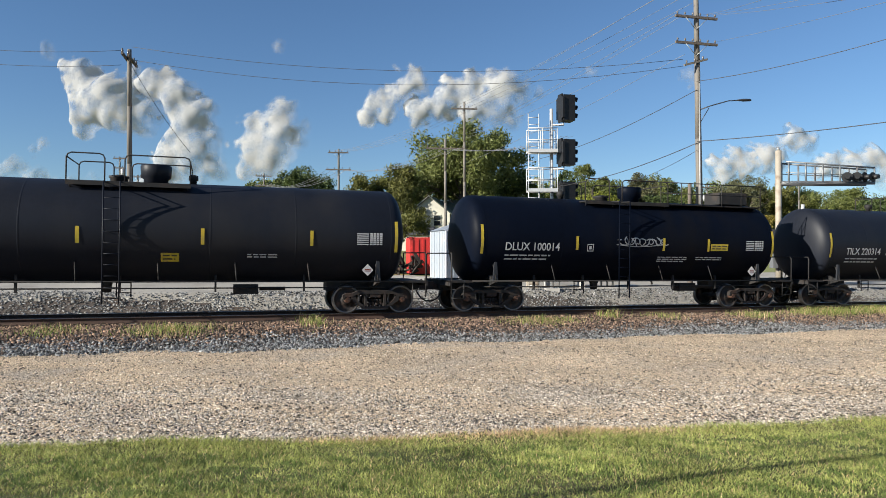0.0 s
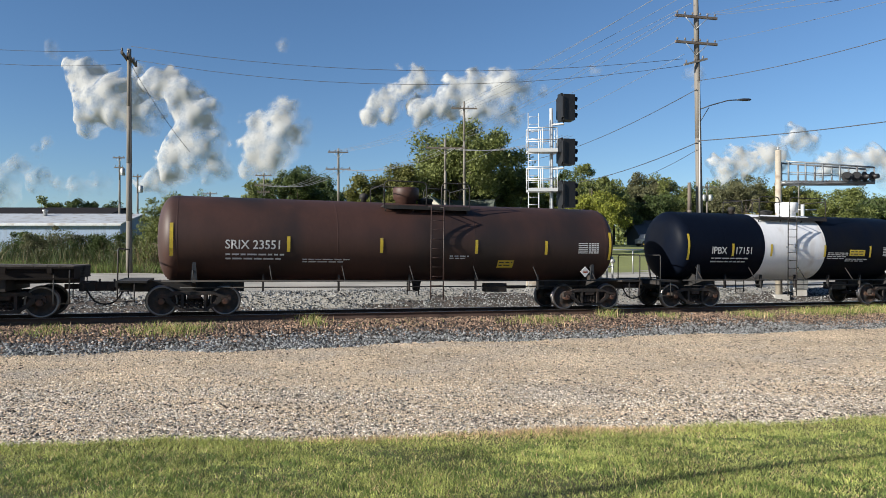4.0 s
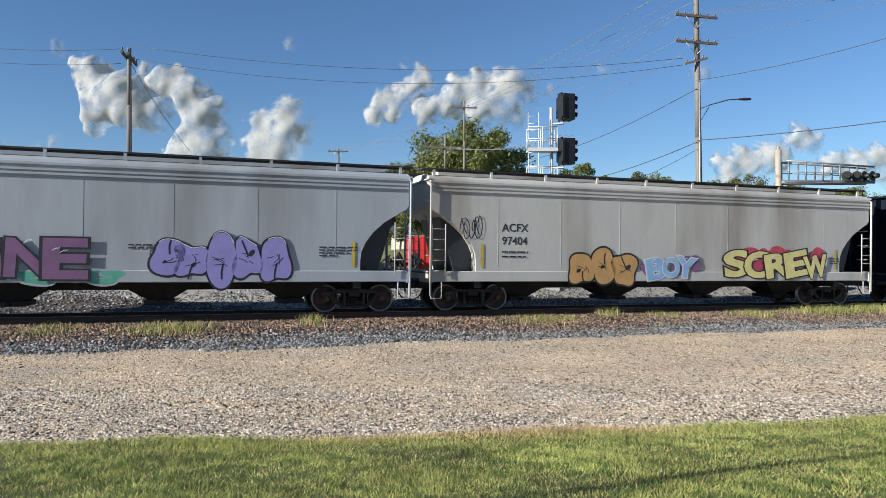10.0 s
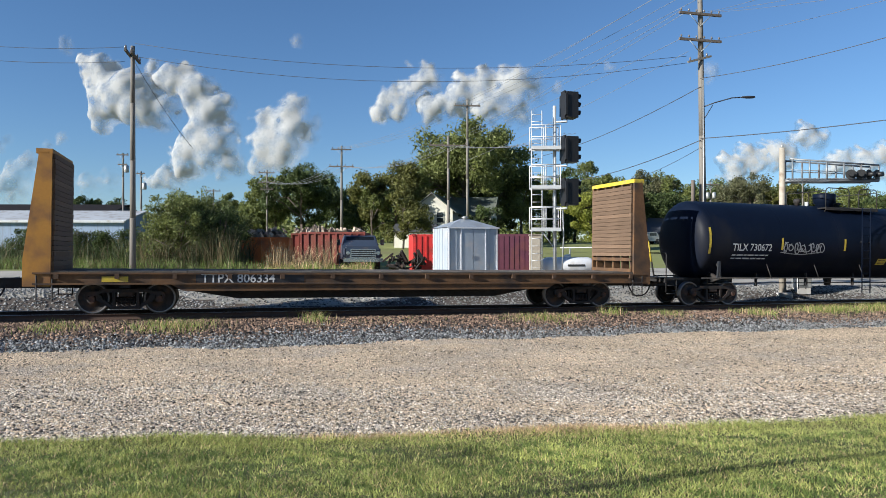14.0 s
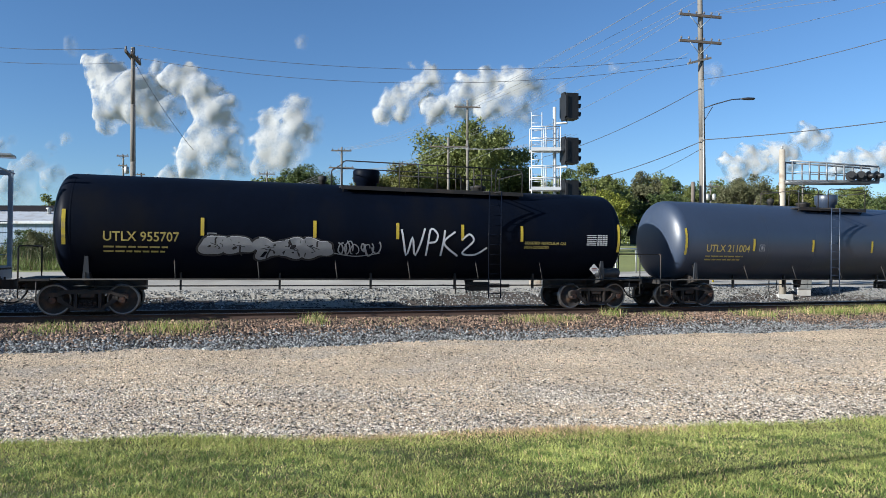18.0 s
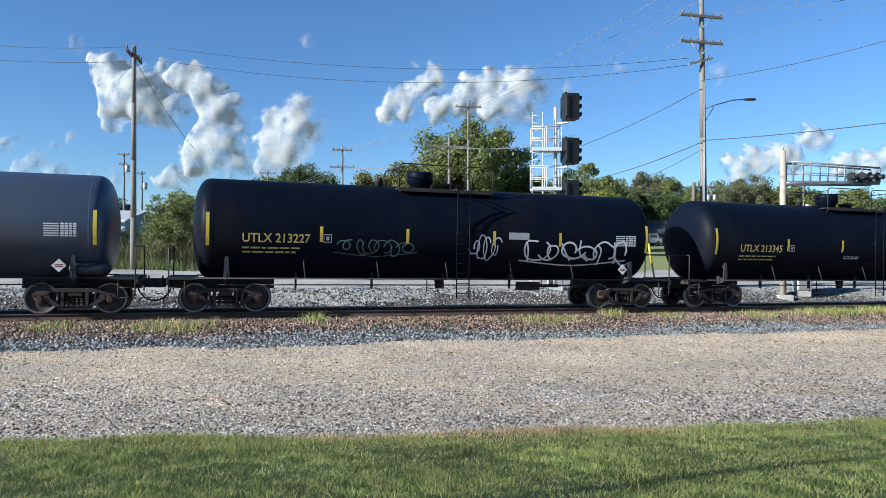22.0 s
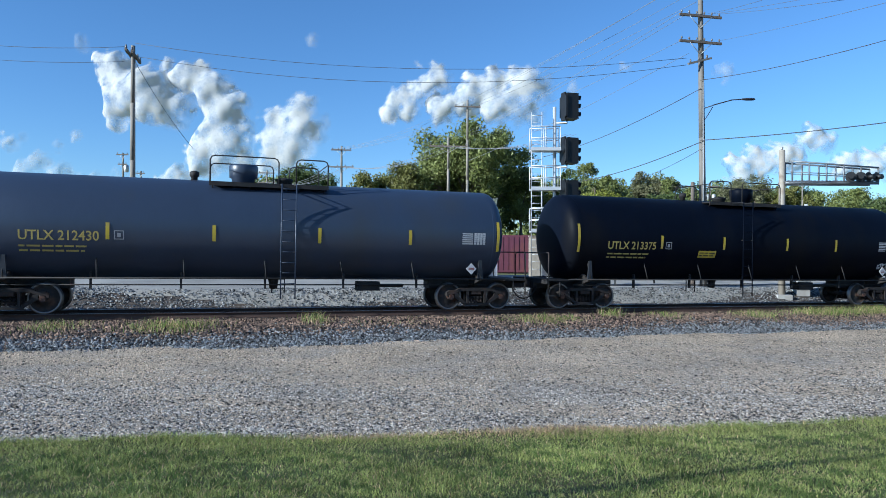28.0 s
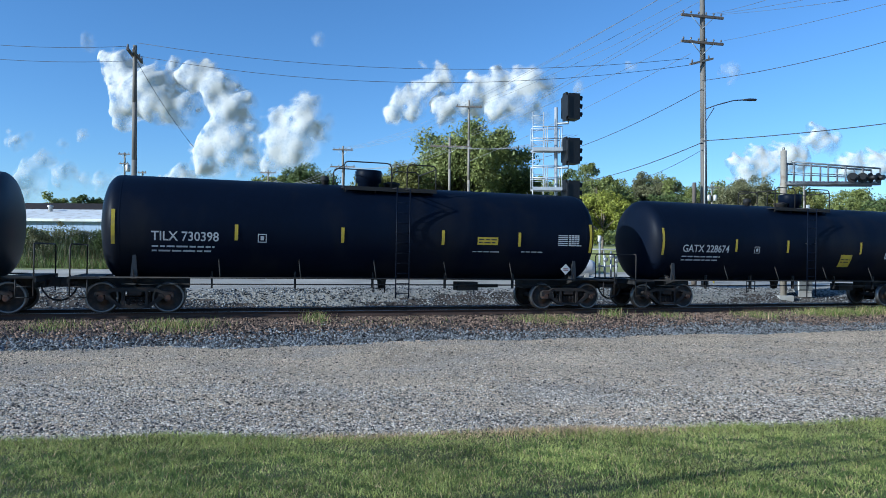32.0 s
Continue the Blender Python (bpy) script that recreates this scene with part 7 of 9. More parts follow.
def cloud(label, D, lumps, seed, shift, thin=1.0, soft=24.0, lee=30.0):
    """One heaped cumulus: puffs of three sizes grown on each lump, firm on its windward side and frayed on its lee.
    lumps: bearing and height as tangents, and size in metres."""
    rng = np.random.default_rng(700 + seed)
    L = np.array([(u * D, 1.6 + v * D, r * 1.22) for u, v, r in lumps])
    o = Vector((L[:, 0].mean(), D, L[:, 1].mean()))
    L[:, 0] -= o.x
    L[:, 1] -= o.z
    step = 3.0
    pad = L[:, 2].max() * 1.25
    xs = np.arange((L[:, 0] - pad).min(), (L[:, 0] + pad).max(), step)
    zs = np.arange((L[:, 1] - pad).min(), (L[:, 1] + pad).max(), step)
    X, Z = np.meshgrid(xs, zs, indexing="ij")
    off = Vector((seed * 17.3, seed * 9.1, seed * 5.7))
    coarse = np.array([[noise.fractal(Vector((x, 0, z)) / 60.0 + off, 0.7, 2.1, 5) for z in zs[::2]] for x in xs[::2]])
    big = np.repeat(np.repeat(coarse, 2, 0), 2, 1)[:len(xs), :len(zs)]
    big = blurred(big, 2)
    wx, wz = X + 20.0 * big, Z + 20.0 * np.roll(big, 7, 0)
    height, depth_in = np.zeros(X.shape), np.full(X.shape, -60.0)
    for cx, cz, r in L:
        puffs = [(cx, cz, 0.0, r * 0.82)]
        for count, lo, hi, spread_ in ((12, 0.30, 0.48, 0.78), (34, 0.13, 0.24, 0.92), (60, 0.06, 0.12, 0.98)):
            for _ in range(count):
                a, q = rng.uniform(0, math.tau), r * spread_ * math.sqrt(rng.random())
                pr = r * rng.uniform(lo, hi)
                puffs.append((cx + q * math.cos(a), cz + q * math.sin(a), 0.62 * math.sqrt(max(r * r * 0.8 - q * q, 0.0)), pr))
        for px, pz, py, pr in puffs:
            d2 = (wx - px) ** 2 + (wz - pz) ** 2
            height = np.maximum(height, np.where(d2 < pr * pr, py + 0.8 * np.sqrt(np.maximum(pr * pr - d2, 0)), 0))
            depth_in = np.maximum(depth_in, pr - np.sqrt(d2))
    whole = blurred(height, 60)
    height = 0.08 * blurred(height, 9) + 1.05 * whole
    lean_ = (X - 0.5 * Z - (X - 0.5 * Z).mean()) / max(float((X - 0.5 * Z).std()), 1.0)
    edge = soft + lee * np.clip(lean_, 0, 1.6)
    t = np.clip((blurred(depth_in, 4) + 22.0 * big + 5.0) / edge, 0, 1)
    thick = t * t * (3 - 2 * t) * thin
    n, k = X.shape
    idx = np.arange(n * k).reshape(n, k)
    cell = (thick[:-1, :-1] > 0.004) | (thick[1:, 1:] > 0.004) | (thick[1:, :-1] > 0.004) | (thick[:-1, 1:] > 0.004)
    root = thing("cloud", label, "cloud", "cumulus clouds", pose(*o))
    F = np.stack([idx[:-1, :-1], idx[1:, :-1], idx[1:, 1:], idx[:-1, 1:]], -1)[cell]
    for name, side, share in (("cloud_body", -1.0, 1.0), ("cloud_back", 0.8, 0.35)):
        used, inv = np.unique(F, return_inverse=True)
        V = np.stack([X, side * np.maximum(height, 1.0), Z], -1).reshape(-1, 3)[used]
        ob = from_arrays(name, V, inv.reshape(F.shape), "cloud", root)
        ob.data.attributes.new("cloud_thickness", "FLOAT", "POINT").data.foreach_set("value", (thick.ravel()[used] * share).astype(np.float32))
        ob.data.polygons.foreach_set("use_smooth", [True] * len(ob.data.polygons))
    CLOUDS.append((root, [(t_, Matrix.Translation(Vector(shift) * (t_ - 13.0)) @ pose(*o)) for t_ in (0.0, 16.0, 32.0)]))


def veil_cloud():
    """The wide thin cloud that drifts before the low sun while the train passes."""
    far = to_sun * 900.0
    V, F, k = [], [], 0
    rng = np.random.default_rng(4)
    for i in range(5):
        for j in range(3):
            p, f = billow(75.0, 400 + i * 3 + j, 4, 0.3)
            V.append(p * [1.0, 0.35, 0.8] + [55.0 + 75.0 * i, rng.uniform(-8, 8), -80.0 + 80.0 * j]), F.append(f + k)
            k += len(p)
    root = thing("cloud", "wide thin grey-white cloud drifting before the sun", "cloud", "cumulus clouds")
    from_arrays("cloud_body", np.concatenate(V), np.concatenate(F), "cloud_veil", root)
    side = Vector((-math.sin(radians(SUN_FROM - 180)), math.cos(radians(SUN_FROM - 180)), 0))

    def at(p):
        c = far + side * p
        return pose(c.x, c.y, c.z, 0, 0, SUN_FROM + 90.0)
    CLOUDS.append((root, [(0.0, at(-60)), (11.0, at(-12)), (15.0, at(-1)), (18.0, at(7)), (21.0, at(15)), (24.0, at(24)), (27.0, at(40)), (32.0, at(58))]))


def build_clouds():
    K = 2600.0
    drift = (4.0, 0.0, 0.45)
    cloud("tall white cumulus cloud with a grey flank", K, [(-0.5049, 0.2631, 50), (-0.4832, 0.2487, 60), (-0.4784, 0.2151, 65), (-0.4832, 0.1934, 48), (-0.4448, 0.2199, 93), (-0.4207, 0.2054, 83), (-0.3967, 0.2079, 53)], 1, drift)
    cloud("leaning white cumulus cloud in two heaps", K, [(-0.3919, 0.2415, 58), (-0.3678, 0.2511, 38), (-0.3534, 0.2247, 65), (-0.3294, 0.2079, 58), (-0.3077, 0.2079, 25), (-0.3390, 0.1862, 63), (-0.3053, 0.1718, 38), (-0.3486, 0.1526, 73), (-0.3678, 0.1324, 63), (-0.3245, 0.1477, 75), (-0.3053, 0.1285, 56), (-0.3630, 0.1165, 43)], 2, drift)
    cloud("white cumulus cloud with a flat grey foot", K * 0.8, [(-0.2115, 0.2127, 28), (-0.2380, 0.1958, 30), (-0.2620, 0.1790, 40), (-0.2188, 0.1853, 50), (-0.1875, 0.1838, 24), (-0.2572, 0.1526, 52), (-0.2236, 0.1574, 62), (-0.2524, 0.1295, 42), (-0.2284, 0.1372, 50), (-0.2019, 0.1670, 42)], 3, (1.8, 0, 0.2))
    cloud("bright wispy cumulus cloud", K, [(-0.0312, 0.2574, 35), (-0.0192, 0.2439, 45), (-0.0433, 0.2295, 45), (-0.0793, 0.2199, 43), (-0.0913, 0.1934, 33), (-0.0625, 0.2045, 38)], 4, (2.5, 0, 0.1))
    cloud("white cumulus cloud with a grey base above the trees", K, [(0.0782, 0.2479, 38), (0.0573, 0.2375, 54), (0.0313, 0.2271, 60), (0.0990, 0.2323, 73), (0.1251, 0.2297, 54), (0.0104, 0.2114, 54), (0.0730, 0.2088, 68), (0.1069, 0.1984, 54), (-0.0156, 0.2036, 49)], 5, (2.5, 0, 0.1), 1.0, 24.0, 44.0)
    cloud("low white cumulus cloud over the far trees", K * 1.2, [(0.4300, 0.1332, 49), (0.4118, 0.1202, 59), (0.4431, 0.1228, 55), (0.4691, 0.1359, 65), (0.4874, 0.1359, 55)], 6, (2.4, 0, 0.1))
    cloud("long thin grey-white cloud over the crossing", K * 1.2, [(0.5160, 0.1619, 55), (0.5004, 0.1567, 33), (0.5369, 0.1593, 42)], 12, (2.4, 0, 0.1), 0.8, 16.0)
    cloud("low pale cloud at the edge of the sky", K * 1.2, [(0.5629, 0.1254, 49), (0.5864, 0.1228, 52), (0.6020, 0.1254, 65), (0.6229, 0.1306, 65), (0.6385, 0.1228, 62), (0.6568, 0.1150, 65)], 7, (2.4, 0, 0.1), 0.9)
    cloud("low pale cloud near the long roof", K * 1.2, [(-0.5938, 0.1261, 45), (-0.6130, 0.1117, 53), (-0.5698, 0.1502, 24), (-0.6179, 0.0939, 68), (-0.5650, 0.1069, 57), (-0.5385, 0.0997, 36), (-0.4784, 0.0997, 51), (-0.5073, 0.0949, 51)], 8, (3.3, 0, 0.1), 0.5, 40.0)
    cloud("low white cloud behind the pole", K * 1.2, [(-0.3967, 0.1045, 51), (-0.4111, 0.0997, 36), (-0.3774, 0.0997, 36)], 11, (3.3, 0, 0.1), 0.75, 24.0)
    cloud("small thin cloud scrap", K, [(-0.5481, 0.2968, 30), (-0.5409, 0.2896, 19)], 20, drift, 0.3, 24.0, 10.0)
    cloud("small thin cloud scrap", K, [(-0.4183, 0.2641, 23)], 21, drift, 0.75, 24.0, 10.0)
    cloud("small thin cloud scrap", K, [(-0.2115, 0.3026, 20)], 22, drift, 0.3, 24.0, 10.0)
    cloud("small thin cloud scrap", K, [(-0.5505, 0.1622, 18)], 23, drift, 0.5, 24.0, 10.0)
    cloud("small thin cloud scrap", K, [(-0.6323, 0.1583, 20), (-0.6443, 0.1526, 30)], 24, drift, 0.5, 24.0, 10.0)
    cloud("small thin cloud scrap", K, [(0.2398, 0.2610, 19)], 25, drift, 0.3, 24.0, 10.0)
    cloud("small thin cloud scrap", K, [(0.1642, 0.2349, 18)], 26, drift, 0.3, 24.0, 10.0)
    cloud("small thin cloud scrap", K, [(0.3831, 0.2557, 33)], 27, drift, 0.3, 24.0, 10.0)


build_trees()
build_reeds()
build_poles()
build_cable()
build_signal()
build_gantry()
build_buildings()
build_yard()
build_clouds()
veil_cloud()

def blob(bm, pts, y, mi=0):
    vs = [bm.verts.new((x, y, z)) for x, z in pts]
    f = bm.faces.new(vs)
    f.material_index = mi


def graffiti(root, x0, x1, z0, z1, fill, outline, R, zc, seed, n=6, shine="spray_white", halo=None):
    """Fat sprayed letter-like shapes with an outline and shine lines, drawn on the near side."""
    rnd = random.Random(seed)
    layers = [(outline, 0.07, 0.007), (fill, 0.0, 0.010)]
    w = (x1 - x0) / n
    shapes = []
    for i in range(n):
        cx, cz = x0 + (i + 0.5) * w + rnd.uniform(-0.12, 0.12) * w, (z0 + z1) / 2 + rnd.uniform(-0.08, 0.08)
        a0 = rnd.uniform(0, math.tau)
        k, k2 = rnd.choice((2, 3, 3)), rnd.choice((4, 5, 6))
        amp, amp2 = rnd.uniform(0.08, 0.22), rnd.uniform(0.04, 0.13)
        ww, hh = w * rnd.uniform(0.5, 0.68), (z1 - z0) / 2 * rnd.uniform(0.75, 1.2)
        pts = []
        for j in range(40):
            a = j * math.tau / 40
            sq = (abs(math.cos(a)) ** 3.2 + abs(math.sin(a)) ** 3.2) ** (-1 / 3.2)
            r = sq * (1 + amp * math.sin(k * a + a0) + amp2 * math.sin(k2 * a - a0))
            pts.append((cx + math.cos(a) * r * ww, cz + math.sin(a) * r * hh))
        shapes.append((cx, cz, pts))
    if halo:
        bm = B()
        for cx, cz, pts in shapes:
            vs = [bm.verts.new((cx + (x - cx) * 1.45, side_y(max(min(cz + (z - cz) * 1.38, zc + R * 0.98 if R else 9), 0.9), R, zc, 0.005), cz + (z - cz) * 1.38)) for x, z in pts]
            bm.faces.new(vs)
        part("graffiti_halo", bm, halo, root)
    for m, grow, lift in layers:
        bm = B()
        for cx, cz, pts in shapes:
            c = bm.verts.new((cx, side_y(cz, R, zc, lift), cz))
            vs = []
            for x, z in pts:
                d = math.hypot(x - cx, z - cz) or 1
                x, z = x + (x - cx) / d * grow, z + (z - cz) / d * grow
                vs.append(bm.verts.new((x, side_y(z, R, zc, lift), z)))
            for j in range(len(vs)):
                bm.faces.new((c, vs[j], vs[(j + 1) % len(vs)]))
        part("graffiti_outline" if grow else "graffiti_fill", bm, m, root)
    bm = B()
    for cx, cz, pts in shapes:
        ox, oz, ra = rnd.uniform(-0.2, 0.2) * w, rnd.uniform(-0.15, 0.2) * (z1 - z0), rnd.uniform(0.05, 0.14)
        if rnd.random() < 0.7:
            q = [(cx + ox + ra * w * math.cos(k * math.tau / 10), cz + oz + ra * 0.8 * (z1 - z0) * math.sin(k * math.tau / 10 + 0.5)) for k in range(10)]
            bm.faces.new([bm.verts.new((x, side_y(z, R, zc, 0.013), z)) for x, z in q])
        up = rnd.choice((-1, 1))
        stroke_ribbon(bm, [(cx - ox, cz + up * 0.5 * (z1 - z0)), (cx - ox * 0.4, cz + up * 0.3 * (z1 - z0)), (cx + 0.05, cz + up * 0.08 * (z1 - z0))], 0.05, R, zc, 0.013)
        for p in range(4):
            line = [(cx + rnd.uniform(-0.35, 0.35) * w, cz + rnd.uniform(-0.35, 0.35) * (z1 - z0) / 2) for _ in range(2)]
            stroke_ribbon(bm, [line[0], ((line[0][0] + line[1][0]) / 2 + 0.05, (line[0][1] + line[1][1]) / 2), line[1]], 0.02, R, zc, 0.013)
    part("graffiti_line", bm, outline, root)
    if shine:
        bm = B()
        for cx, cz, pts in shapes:
            stroke_ribbon(bm, [(cx + (x - cx) * 1.02, cz + (z - cz) * 1.04) for x, z in pts[5:14]], 0.022, R, zc, 0.014)
        part("graffiti_shine", bm, shine, root)


def glyph(ch, fat):
    """The outline of one letter, swollen by fat, as points and faces."""
    key = ("glyph", ch, fat)
    if key not in MESHES:
        cu = bpy.data.curves.new("letter", "FONT")
        cu.body, cu.size, cu.offset, cu.resolution_u, cu.fill_mode = ch, 1.0, fat, 4, "FRONT"
        ob = bpy.data.objects.new("letter", cu)
        scene.collection.objects.link(ob)
        bpy.context.view_layer.update()
        me = bpy.data.meshes.new_from_object(ob.evaluated_get(bpy.context.evaluated_depsgraph_get()))
        MESHES[key] = (np.array([v.co[:2] for v in me.vertices]), [tuple(p.vertices) for p in me.polygons])
        bpy.data.objects.remove(ob)
        bpy.data.meshes.remove(me)
    return MESHES[key]


def lettered_piece(root, text, x0, x1, z0, z1, fill, outline, R, zc, seed, halo=None, fat=0.04, shine="spray_white"):
    """Fat sprayed letters that lean on one another, each with a dark rim, in a cloud of overspray."""
    rnd = random.Random(seed)
    n = len(text)
    w, hz = (x1 - x0) / n, z1 - z0
    if halo:
        bm = B()
        for k in range(n * 4):
            cx, cz = rnd.uniform(x0 - 0.25, x1 + 0.25), rnd.uniform(z0 + 0.3 * hz, z1 + 0.02 * hz)
            rx, rz, a0 = rnd.uniform(0.25, 0.5) * w, rnd.uniform(0.14, 0.26) * hz, rnd.uniform(0, 6)
            pts = [(cx + rx * math.cos(q * math.tau / 14) * (1 + 0.12 * math.sin(3 * q + a0)), max(cz + rz * math.sin(q * math.tau / 14), z0 - 0.03)) for q in range(14)]
            bm.faces.new([bm.verts.new((x, side_y(z, R, zc, 0.004 + 0.0001 * k), z)) for x, z in pts])
        part("graffiti_halo", bm, halo, root)
    shines = B()
    for i, ch in enumerate(text):
        base, _ = glyph(ch, 0.0)
        lo, hi = base.min(0), base.max(0)
        cx, cz = x0 + (i + 0.5) * w, (z0 + z1) / 2 + rnd.uniform(-0.05, 0.05) * hz
        sz = hz * rnd.uniform(0.74, 0.86) / (hi[1] - lo[1])
        sx = min(w * rnd.uniform(1.0, 1.16) / (hi[0] - lo[0]), 1.9 * sz)
        a = radians(rnd.uniform(-11, 11))
        for name, f, lift, mk in (("graffiti_outline", fat + 0.035, 0.010, outline), ("graffiti_fill", fat, 0.013, fill)):
            bm = B()
            co, polys = glyph(ch, f)
            p = (co - (lo + hi) / 2) * [sx, sz]
            p = np.stack([cx + p[:, 0] * math.cos(a) - p[:, 1] * math.sin(a), cz + p[:, 0] * math.sin(a) + p[:, 1] * math.cos(a)], -1)
            vs = [bm.verts.new((x, side_y(z, R, zc, lift + 0.006 * i), z)) for x, z in p]
            for q in polys:
                bm.faces.new([vs[k] for k in q])
            part(name, bm, mk, root)
        for k in range(2):
            sx0, sz0 = cx - w * rnd.uniform(0.1, 0.42), cz + hz * rnd.uniform(0.12, 0.36)
            stroke_ribbon(shines, [(sx0, sz0), (sx0 + 0.10 * w, sz0 + 0.05 * hz), (sx0 + 0.22 * w, sz0 + 0.06 * hz)], 0.022, R, zc, 0.016 + 0.006 * i)
    tagged(part("graffiti_shine", shines, shine, root), kind="stuff")


def stroke_ribbon(bm, pts, w, R, zc, lift=0.012):
    prev = None
    for i, (x, z) in enumerate(pts):
        a, b = pts[max(i - 1, 0)], pts[min(i + 1, len(pts) - 1)]
        d = Vector((b[0] - a[0], b[1] - a[1]))
        d = d.normalized() if d.length else Vector((1, 0))
        n = Vector((-d.y, d.x)) * w / 2
        cur = [bm.verts.new((x + n.x, side_y(z + n.y, R, zc, lift), z + n.y)), bm.verts.new((x - n.x, side_y(z - n.y, R, zc, lift), z - n.y))]
        if prev:
            bm.faces.new((prev[0], prev[1], cur[1], cur[0]))
        prev = cur


def curve_of(pts, k=5):
    """A smooth line through the points."""
    out = []
    for i in range(len(pts) - 1):
        p0, p1, p2, p3 = pts[max(i - 1, 0)], pts[i], pts[i + 1], pts[min(i + 2, len(pts) - 1)]
        for j in range(k):
            t = j / k
            out.append(tuple(0.5 * (2 * b + (c - a) * t + (2 * a - 5 * b + 4 * c - d) * t * t + (3 * b - a - 3 * c + d) * t ** 3) for a, b, c, d in zip(p0, p1, p2, p3)))
    return out + [pts[-1]]


def scribble(root, x0, x1, z0, z1, material, R, zc, seed, n=5, w=0.035):
    """A quick sprayed tag: looping strokes that spell nothing."""
    rnd = random.Random(seed)
    bm = B()
    step = (x1 - x0) / n
    hz = z1 - z0
    x = x0
    while x < x1 - step * 0.4:
        # one quick looping stroke, up and down and round
        a0, turns, dirn = rnd.uniform(0, math.tau), rnd.uniform(0.7, 1.4), rnd.choice((-1, 1))
        rx, rz, cz = step * rnd.uniform(0.28, 0.5), hz * rnd.uniform(0.3, 0.55), z0 + hz * rnd.uniform(0.4, 0.6)
        pts = [(x + step * 0.4 + step * 0.5 * k / 9 + rx * math.cos(a0 + dirn * turns * math.tau * k / 9), cz + rz * math.sin(a0 + dirn * turns * math.tau * k / 9) * rnd.uniform(0.85, 1.15)) for k in range(10)]
        stroke_ribbon(bm, curve_of(pts, 3), w * rnd.uniform(0.8, 1.2), R, zc)
        if rnd.random() < 0.5:
            stroke_ribbon(bm, curve_of([(x + step * rnd.uniform(0, 0.3), z0 + hz * rnd.uniform(0.8, 1.1)), (x + step * rnd.uniform(0.2, 0.5), cz), (x + step * rnd.uniform(0.3, 0.9), z0 + hz * rnd.uniform(-0.1, 0.2))], 4), w, R, zc)
        x += step * rnd.uniform(0.6, 1.0)
    if n > 4:
        stroke_ribbon(bm, curve_of([(x0 - 0.1 * step, z0 + 0.1 * hz), ((x0 + x1) / 2, z0 - 0.12 * hz), (x1 + 0.2 * step, z0 + 0.15 * hz)]), w * 0.7, R, zc)
    part("graffiti_tag", bm, material, root)


